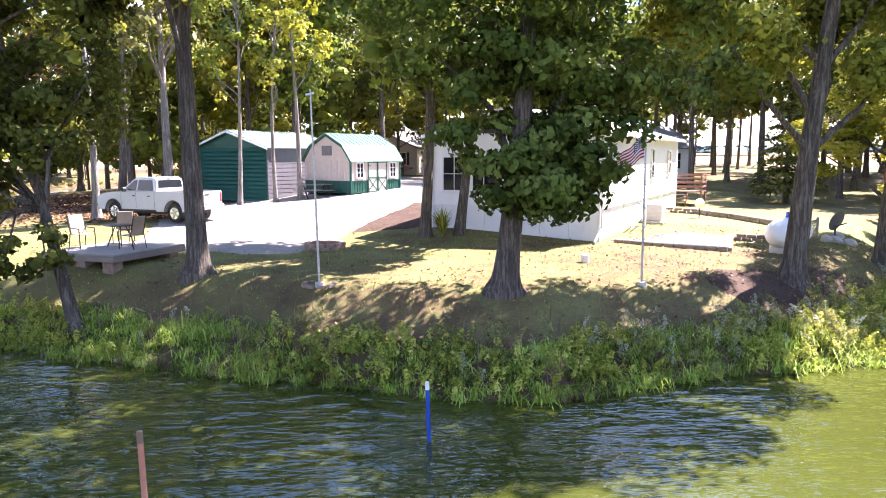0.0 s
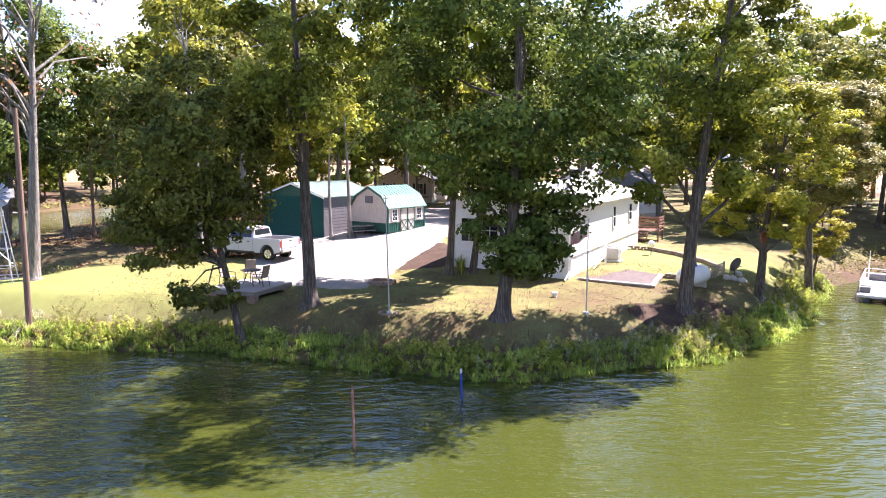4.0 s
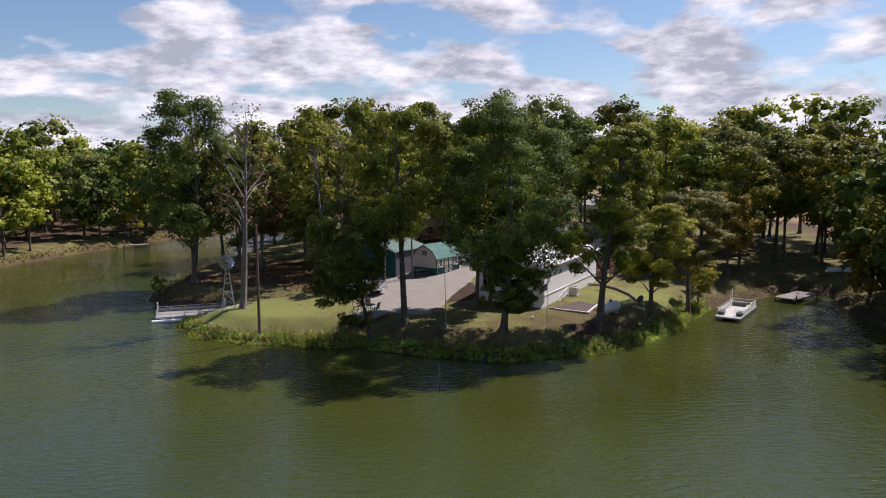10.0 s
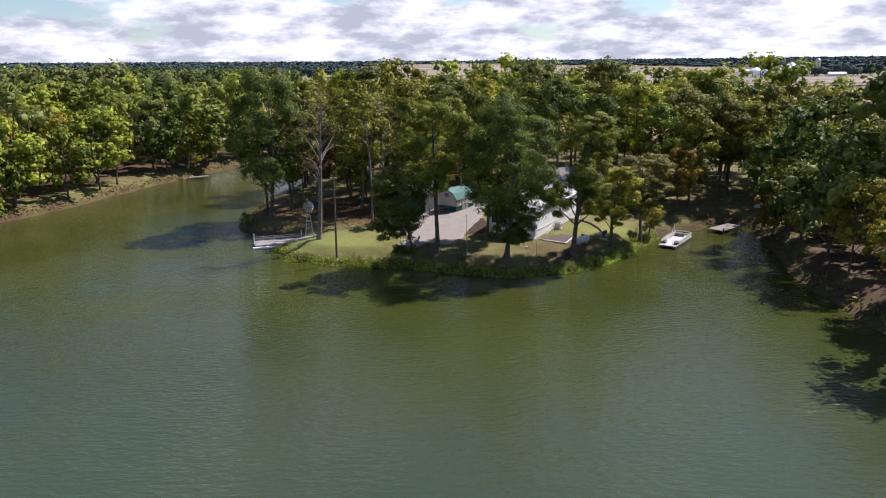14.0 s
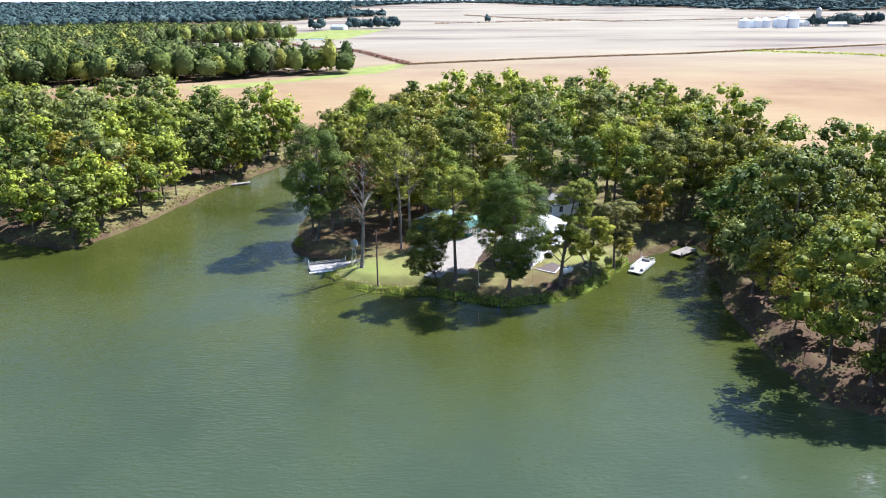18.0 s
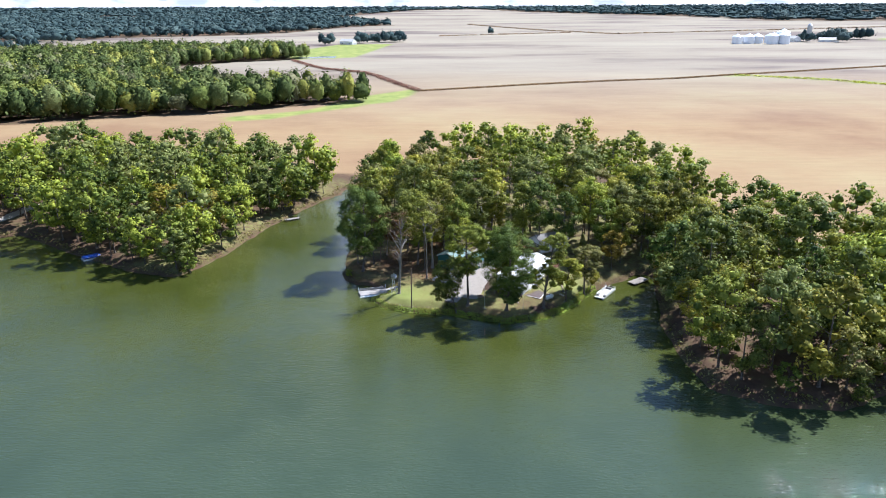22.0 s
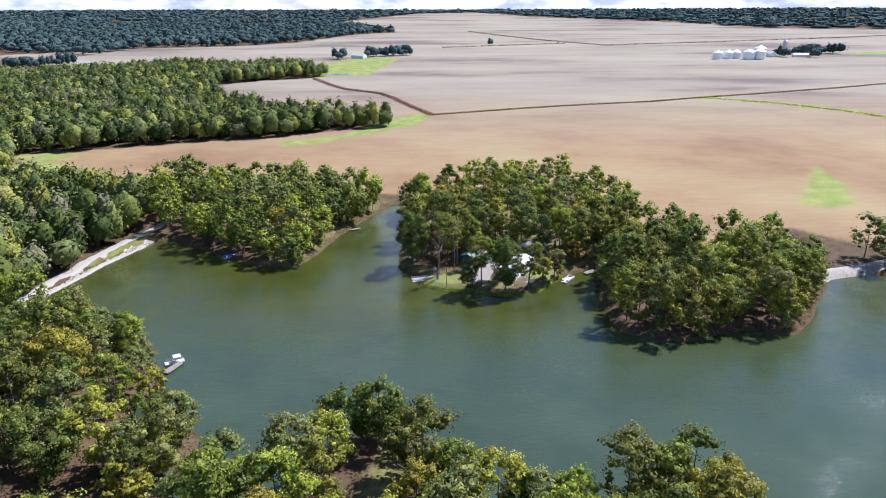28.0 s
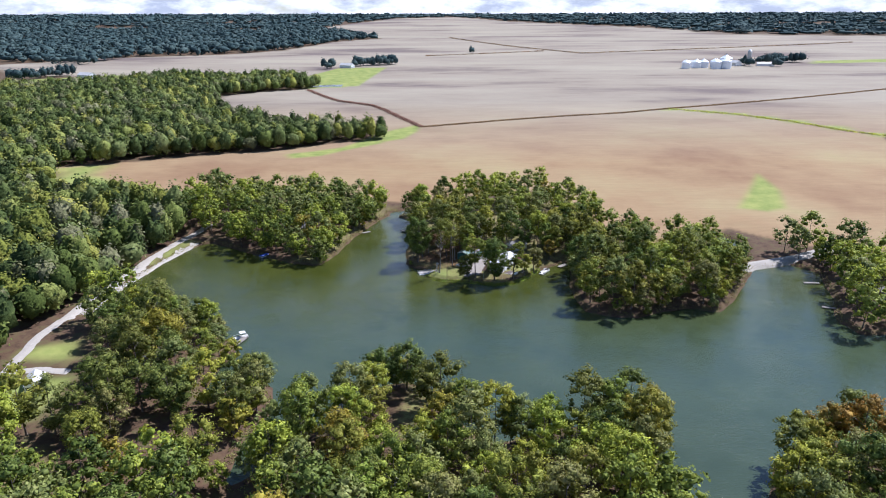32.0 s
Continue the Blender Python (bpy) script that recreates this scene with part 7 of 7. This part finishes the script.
# ---- the trees of the point ----
DROOP = ((-1.3, -0.7, 2.2, 0.75), (-2.2, -0.6, 2.3, 0.8), (-0.3, -0.8, 2.4, 0.6), (-1.0, -0.7, 4.6, 0.95), (-0.1, -0.6, 4.9, 0.8), (-2.3, -0.4, 4.4, 1.0), (-3.3, 0.2, 4.0, 1.2), (-1.7, -0.6, 6.2, 1.2), (-3.2, 0.0, 6.0, 1.3), (-0.4, -0.2, 6.6, 1.1), (-4.4, 0.4, 5.0, 1.2), (-2.0, 0.4, 8.0, 1.6), (0.2, 0.5, 8.4, 1.3))
SMALL = tree_meshes("leaning_oak", 31, 13.0, 3.7, 4.8, 0.17, 0.19, 30000, 30, -0.5, 18, sag=0.5, extra=DROOP)
THIN = tree_meshes("thin_hardwood", 35, 14, 2.1, 6.0, 0.14, 0.26, 1700, 18, 0.15, 12)
SNAG = tree_meshes("snag", 33, 19, 4.2, 8.0, 0.34, 0.24, 620, 30, 0.15, 26)
LOW = tree_meshes("shrub", 34, 4.2, 1.9, 0.5, 0.07, 0.3, 1500, 16, 0.1, 7)


def spruce(seed):
    rng = np.random.default_rng(seed)
    n = 3600
    u = rng.uniform(0, 1, n) ** 0.6
    z = 1.2 + (1 - u) * 8.5
    r = 2.5 * u * rng.uniform(0.35, 1.0, n)
    a = rng.uniform(0, 2 * np.pi, n)
    p = np.stack([r * np.cos(a), r * np.sin(a), z - 0.25 * r + 0.18 * np.sin(z * 9)], -1)
    v, f = leaves(p, np.stack([np.cos(a) * 0.5, np.sin(a) * 0.5, np.ones(n)], -1), 0.42, rng, 0.4, 0.4)
    tv, tf = tube([(0, 0, -0.3), (0, 0, 5), (0, 0, 9.4)], [0.2, 0.12, 0.02], 8)
    return mesh_of("spruce_trunk", tv, tf), leaf_mesh("spruce_crown", v, f, np.stack([np.cos(a), np.sin(a), np.full(n, 0.6)], -1), rng.uniform(0, 1, n))


for meshes, x, y, kind, turn, size, tall, bark, label in (
        (HERO[1], -7.2, 19.8, "green", 220, 1.03, 1.02, None, "tall green oak with a furrowed grey trunk on the lawn"),
        (HERO[3], 1.35, 16.9, "dark", 0, 1.04, 0.99, None, "big dark green oak with a flared trunk on the lawn"),
        (HERO[2], 10.0, 18.9, "green", 10, 0.98, 0.93, None, "tall oak with thick furrowed bark near the bank"),
        (HERO[2], 16.0, 23.8, "yellow", 300, 0.74, 0.76, None, "slender yellow-green maple near the bank"),
        (HERO[1], 21.3, 28.4, "olive", 250, 0.85, 0.80, None, "leaning olive-green oak on the bank"),
        (HERO[0], -33.6, 42.6, "dark", 75, 1.10, 1.08, None, "tall dark tree at the tip of the lawn"),
        (SEMI[1], -31.2, 47.5, "dark", 10, 0.9, 0.95, None, ""), (SEMI[0], -35.5, 48.5, "green", 60, 0.85, 1.0, None, ""),
        (SEMI[2], -28.2, 54.0, "rust", 60, 0.9, 0.95, BARK_PALE, ""), (SEMI[0], -22.5, 56, "olive", 200, 0.95, 1.0, None, ""),
        (SEMI[1], -0.45, 26.1, "green", 100, 0.82, 0.98, None, "slim green oak close to the white house"), (SEMI[2], 0.85, 26.2, "dark", 10, 0.95, 1.1, None, "slim leaning oak close to the white house"),
        (THIN, -17.0, 36.2, "green", 190, 1.3, 1.05, BARK_PALE, "tall thin hardwood with a pale trunk behind the pickup"), (THIN, -10.3, 38.6, "green", 290, 1.0, 1.0, BARK_PALE, "slim pale-barked tree with sparse yellow-green leaves"), (THIN, -8.4, 38.9, "yellow", 40, 0.9, 1.0, BARK_PALE, "slim pale-barked tree with sparse yellow-green leaves"),
        (THIN, -7.1, 39.2, "yellow", 150, 1.05, 1.05, BARK_PALE, "slim pale-barked tree with sparse yellow-green leaves"), (SEMI[1], -9.0, 49.5, "green", 80, 0.8, 1.0, None, ""), (THIN, -17.5, 42.5, "olive", 70, 1.3, 1.0, None, "tall thin hardwood with browning leaves"),
        (SEMI[1], -19.5, 46, "green", 160, 1.0, 1.0, None, ""), (SEMI[0], -12.5, 51.5, "green", 20, 1.0, 1.05, None, ""), (SEMI[1], -3.0, 56.5, "dark", 260, 0.95, 1.0, None, ""), (SEMI[0], 9.5, 57.5, "green", 170, 1.0, 1.0, None, ""),
        (SEMI[0], 19.8, 51.0, "dark", 30, 0.9, 1.05, None, ""), (SEMI[1], 27.5, 56.0, "yellow", 220, 1.02, 1.0, None, ""), (SEMI[0], 30.5, 50, "green", 140, 0.9, 1.0, None, ""), (SEMI[1], 36, 57, "olive", 60, 0.95, 1.0, None, ""),
        (SEMI[2], 26.5, 60, "green", 60, 1.1, 1.1, None, ""), (SEMI[0], 31, 42.5, "gold", 60, 0.62, 0.9, None, ""), (SEMI[2], 23.3, 31.6, "yellow", 10, 0.42, 0.8, None, "small yellow-green maple beside the moored boat"),
        (SEMI[0], 34.5, 47.5, "green", 15, 0.85, 1.0, None, ""), (SEMI[1], 41, 52, "dark", 75, 0.9, 1.0, None, ""), (SEMI[0], 47, 51, "green", 115, 0.9, 1.0, None, ""), (SEMI[1], 38, 65, "yellow", 215, 0.95, 1.0, None, ""), (SEMI[0], 50.5, 59, "dark", 255, 1.0, 1.0, None, ""), (SEMI[1], 45.5, 73, "green", 305, 1.0, 1.0, None, ""),
        (SEMI[1], 13.5, 55, "dark", 90, 0.95, 1.05, None, ""), (SEMI[0], 26, 70, "green", 0, 1.0, 1.0, None, ""), (SEMI[1], 42, 66, "dark", 50, 1.0, 1.0, None, "")):
    tree(meshes, x, y, kind, turn, size, bark, tall, label, "trees on the point")
for x, y, kind, size in ((-19.5, 54, "green", 0.62), (-14.5, 57.5, "yellow", 0.6), (-9.5, 56.5, "green", 0.66), (-6.5, 66, "dark", 0.8), (-2.0, 70, "green", 0.75), (2.5, 70.5, "yellow", 0.7), (8.5, 62, "dark", 0.62),
                         (-24, 64, "olive", 0.7), (-15.5, 68, "green", 0.85), (51, 49.5, "green", 0.7), (56, 57, "dark", 0.85), (48, 66, "olive", 0.8), (58, 68, "green", 0.9), (52, 77, "dark", 0.9)):
    tree(MID[int(abs(x * 3)) % 5], x, y, kind, x * 31 % 360, size, None, 1.0, "low-branched leafy tree in the shade of taller ones", "trees on the point")
tree(SMALL, -10.0, 18.1, "dark", 0, 1.0, None, 1.0, "small leaning oak with low dark leaves over the bank", "trees on the point")
tree(SNAG, -23.5, 27.0, "rust", 20, 1.0, BARK_PALE, 1.04, "nearly bare forked tree with pale grey bark", "trees on the point")
tree(SNAG, -15.5, 43.0, "olive", 130, 0.95, BARK_PALE, 1.04, "bare pale tree rising among green crowns", "trees on the point")
tree(spruce(9), 23.5, 44.5, "dark", 0, 1.0, None, 1.0, "dark green conical spruce on the lawn", "trees on the point")
for x, y, kind, size in ((-101, -56.5, "yellow", 2.2), (-31, -79, "yellow", 2.0), (36, -104.5, "gold", 1.6), (48, -19.5, "green", 1.2), (68, -15, "green", 1.3), (89, -17.5, "olive", 1.5), (40.5, 30, "gold", 1.7), (60, -22, "dark", 1.2),
                         (-67, 101, "yellow", 2.2), (-80, 46.5, "green", 1.3), (25, 35.5, "weed", 0.6), (-37.2, 41, "weed", 0.5), (-88, -104, "yellow", 2.6)):
    tree(LOW, x, y, "yellow" if kind == "weed" else kind, x * 37 % 360, size, None, 1.1, "low bushy shrub at the water's edge", "shrubs along the shore")

# ---- weeds, grass and fallen leaves ----


def spread(n, lo, hi, seed, low, high):
    """Random places whose distance from the shore lies between low and high."""
    rng = np.random.default_rng(seed)
    x, y = rng.uniform(lo[0], hi[0], n), rng.uniform(lo[1], hi[1], n)
    d = shore(x, y)
    k = (d > low) & (d < high)
    return x[k], y[k], height(x[k], y[k], d[k]), rng


def stuff(name, me, mat, label, category):
    if "tone" not in me.attributes:
        tones = np.repeat(np.random.default_rng(len(me.vertices)).uniform(0, 1, len(me.vertices) // 4), 4)
        me.attributes.new("tone", "FLOAT", "POINT").data.foreach_set("value", tones.astype(np.float32))
    me.materials.append(mat)
    return tagged(new(name, me), label, category, kind="stuff")


def tussocks(n, seed, lo, hi, low, high, count, long, wide, lean, patch):
    """Grass tussocks: arching blades from one root, each tussock with its own size and tone."""
    x, y, z, rng = spread(n * 40, lo, hi, seed, low, high)
    ok = np.flatnonzero(wobble(x + seed, y, 0.7) + 0.5 * wobble(x, y + seed, 1.9) > patch)
    ok = rng.permutation(ok)[:n]
    x, y, z = x[ok], y[ok], np.maximum(z[ok], 0.0)
    m = len(x)
    size = np.clip(0.62 + 0.3 * wobble(x, y, 0.6) + rng.uniform(-0.2, 0.4, m), 0.55, 1.25) * np.where(x < -21, 0.6, 1.0)
    root = np.stack([x, y, z - 0.04], -1)[:, None] + rng.normal(0, 1, (m, count, 3)) * (0.09 * size)[:, None, None] * np.array([1, 1, 0.1])
    me = blades(root.reshape(-1, 3), 1.0, wide, rng, lean, 0.75)
    co = np.zeros(len(me.vertices) * 3, np.float32)
    me.vertices.foreach_get("co", co)
    co = co.reshape(-1, 6, 3)
    r = root.reshape(-1, 1, 3)
    tall = np.repeat(size, count)[:, None, None] * long
    off = co - r
    wid = off - np.repeat((off[:, 0::2] + off[:, 1::2]) / 2, 2, 1)
    co = r + (off - wid) * tall + wid
    me.vertices.foreach_set("co", co.reshape(-1).astype(np.float32))
    tones = np.repeat(np.clip(rng.normal(0.5, 0.27, m), 0, 1), count * 6).astype(np.float32)
    me.attributes["tone"].data.foreach_set("value", tones)
    me.update()
    return me


stuff("bank_grass", tussocks(2600, 81, (-31, 12.2), (25, 34), -0.28, 1.5, 20, 0.46, 0.028, 1.3, -3.0), LEAF["weed"], "arching green grass tussocks along the bank", "grass")
stuff("bank_sedge", tussocks(620, 82, (-31, 12.2), (25, 34), -0.15, 1.8, 22, 0.42, 0.02, 0.8, -0.2), LEAF["olive"], "olive and browning grass tussocks on the bank", "grass")
stuff("dry_grass", tussocks(380, 91, (-31, 12.2), (25, 34), -0.25, 1.7, 20, 0.46, 0.016, 0.9, 0.1), LEAF["straw"], "dry straw-coloured grass among the bank weeds", "grass")


def stems(n, seed, low, high, tall, leaf, per, patch):
    """Upright weeds: narrow leaves all along leaning stems, with a plume on top."""
    x, y, z, rng = spread(n * 60, (-30, 12.2), (24, 34), seed, low, high)
    ok = np.flatnonzero(wobble(x + seed, y, 0.55) + 0.5 * wobble(x, y - seed, 1.7) > patch)
    ok = rng.permutation(ok)[:n]
    x, y, z = x[ok], y[ok], np.maximum(z[ok], 0.02)
    m = len(x)
    h = tall * rng.uniform(0.45, 1.15, m) * np.where(x < -21, 0.6, 1.0)
    u = rng.uniform(0.12, 1.0, (m, per)) ** 0.8
    a = rng.uniform(0, 2 * np.pi, (m, per))
    bend = rng.normal(0, 0.22, (m, 2))
    out = np.stack([np.cos(a), np.sin(a), np.full_like(a, 0.55)], -1)
    reach = (0.05 + 0.16 * np.sin(np.pi * np.clip(u, 0, 0.96)))[..., None] * h[:, None, None]
    at = np.stack([x[:, None] + bend[:, :1] * h[:, None] * u ** 2, y[:, None] + bend[:, 1:] * h[:, None] * u ** 2, z[:, None] + h[:, None] * u], -1) + out * reach * rng.uniform(0.4, 1.1, (m, per, 1))
    v, f = leaves(at.reshape(-1, 3), (out + (0, 0, 0.6)).reshape(-1, 3), leaf, rng, 0.4, 0.34)
    return leaf_mesh("stems", v, f, (out + (0, 0, 0.7)).reshape(-1, 3), np.repeat(np.clip(rng.normal(0.55, 0.25, m), 0, 1), per), 0.4)


stuff("bank_weeds", stems(1500, 83, -0.2, 1.6, 0.52, 0.085, 52, -0.35), LEAF["weed"], "leafy green weeds along the bank", "weeds")
stuff("tall_weeds", stems(300, 84, 0.1, 2.2, 0.85, 0.075, 84, 0.0), LEAF["olive"], "taller feathery olive weeds on top of the bank", "weeds")
stuff("pale_weeds", stems(110, 87, 0.1, 1.8, 0.66, 0.06, 80, 0.15), LEAF["pale"], "pale silvery flowering weeds on the bank", "weeds")
x, y, z, rng = spread(9000, (-16, 12.4), (20, 22), 83, 0.3, 2.4)
stuff("dry_stalks", blades(np.stack([x, y, z], -1)[:160], 0.7, 0.012, rng, 0.45), LEAF["straw"], "dry tan stalks among the bank weeds", "weeds")
x, y, z, rng = spread(90000, (-16, 13), (22, 31), 84, 1.6, 18)
keep = (signed(x, y, DRIVE) > 0.2) & (signed(x, y, HOUSE_AREA) > 0.2)
x, y, z = x[keep][:17000], y[keep][:17000], z[keep][:17000]
stuff("lawn_grass", blades(np.stack([x, y, z - 0.01], -1), 0.055, 0.014, rng, 0.9), LEAF["weed"], "short patchy lawn grass", "grass")
x, y, z, rng = spread(26000, (-20, 13), (24, 32), 85, 0.8, 16)
keep = (signed(x, y, DRIVE) > -0.6) & (signed(x, y, HOUSE_AREA) > 0.2) & (rng.uniform(0, 1, len(x)) < 0.25 + 0.6 * (wobble(x, y, 0.33) > 0))
x, y, z = x[keep], y[keep], z[keep]
v, f = leaves(np.stack([x, y, z + 0.03], -1), np.tile((0.0, 0.0, 1.0), (len(x), 1)), 0.075, rng, 0.35, 0.7)
stuff("fallen_leaves", mesh_of("fallen_leaves", v, f), LEAF["litter"], "brown fallen leaves scattered on the lawn", "leaves")
x, y, z, rng = spread(900000, (-180, -140), (160, 140), 86, 0.0, 2.2)
keep = ((x < -30) | (x > 25) | (y < 10) | (y > 33)) & (rng.uniform(0, 1, len(x)) < 0.8)
x, y, z = x[keep][:9000], y[keep][:9000], z[keep][:9000]
near = (x > -62) & (x < 62) & (y > 8) & (y < 90)
x, y, z = (np.concatenate([q[~near], np.repeat(q[near], 9) + (rng.normal(0, 0.45, near.sum() * 9) if i < 2 else 0)]) for i, q in enumerate((x, y, z)))
small = np.where((x > -62) & (x < 62) & (y > 8) & (y < 90), 0.2, 0.6)
v, f = leaves(np.stack([x, y, z + rng.uniform(0.05, 0.55, len(x))], -1), rng.normal(0, 0.5, (len(x), 3)) + (0, 0, 1), small, rng, 0.5, 0.5)
stuff("shore_growth", mesh_of("shore_growth", v, f), LEAF["olive"], "green growth along the lake shore", "weeds")
x, y, z, rng = spread(60000, (-38, 33), (-12, 62), 90, 1.2, 60)
keep = rng.uniform(0, 1, len(x)) < np.clip(0.35 + 0.5 * wobble(x, y, 0.3), 0.05, 0.8)
x, y, z = x[keep], y[keep], z[keep]
v, f = leaves(np.stack([x, y, z + 0.04], -1), np.tile((0.0, 0.0, 1.0), (len(x), 1)), 0.2, rng, 0.3, 0.7)
stuff("leaf_litter", mesh_of("leaf_litter", v, f), LEAF["litter"], "orange-brown leaf litter under the trees at the point", "leaves")
sheet("farm_pond", [(-640, 850), (-590, 868), (-520, 950), (-530, 968), (-600, 930), (-640, 880)], WATER, "small pale farm pond beside the far woods", "pond", 0.5, 12.0, 0.0)
sheet("field_pond", [(-185, 790), (-150, 800), (-140, 822), (-170, 818)], WATER, "small farm pond at the corner of the field", "pond", 0.5, 6.0, 0.0)
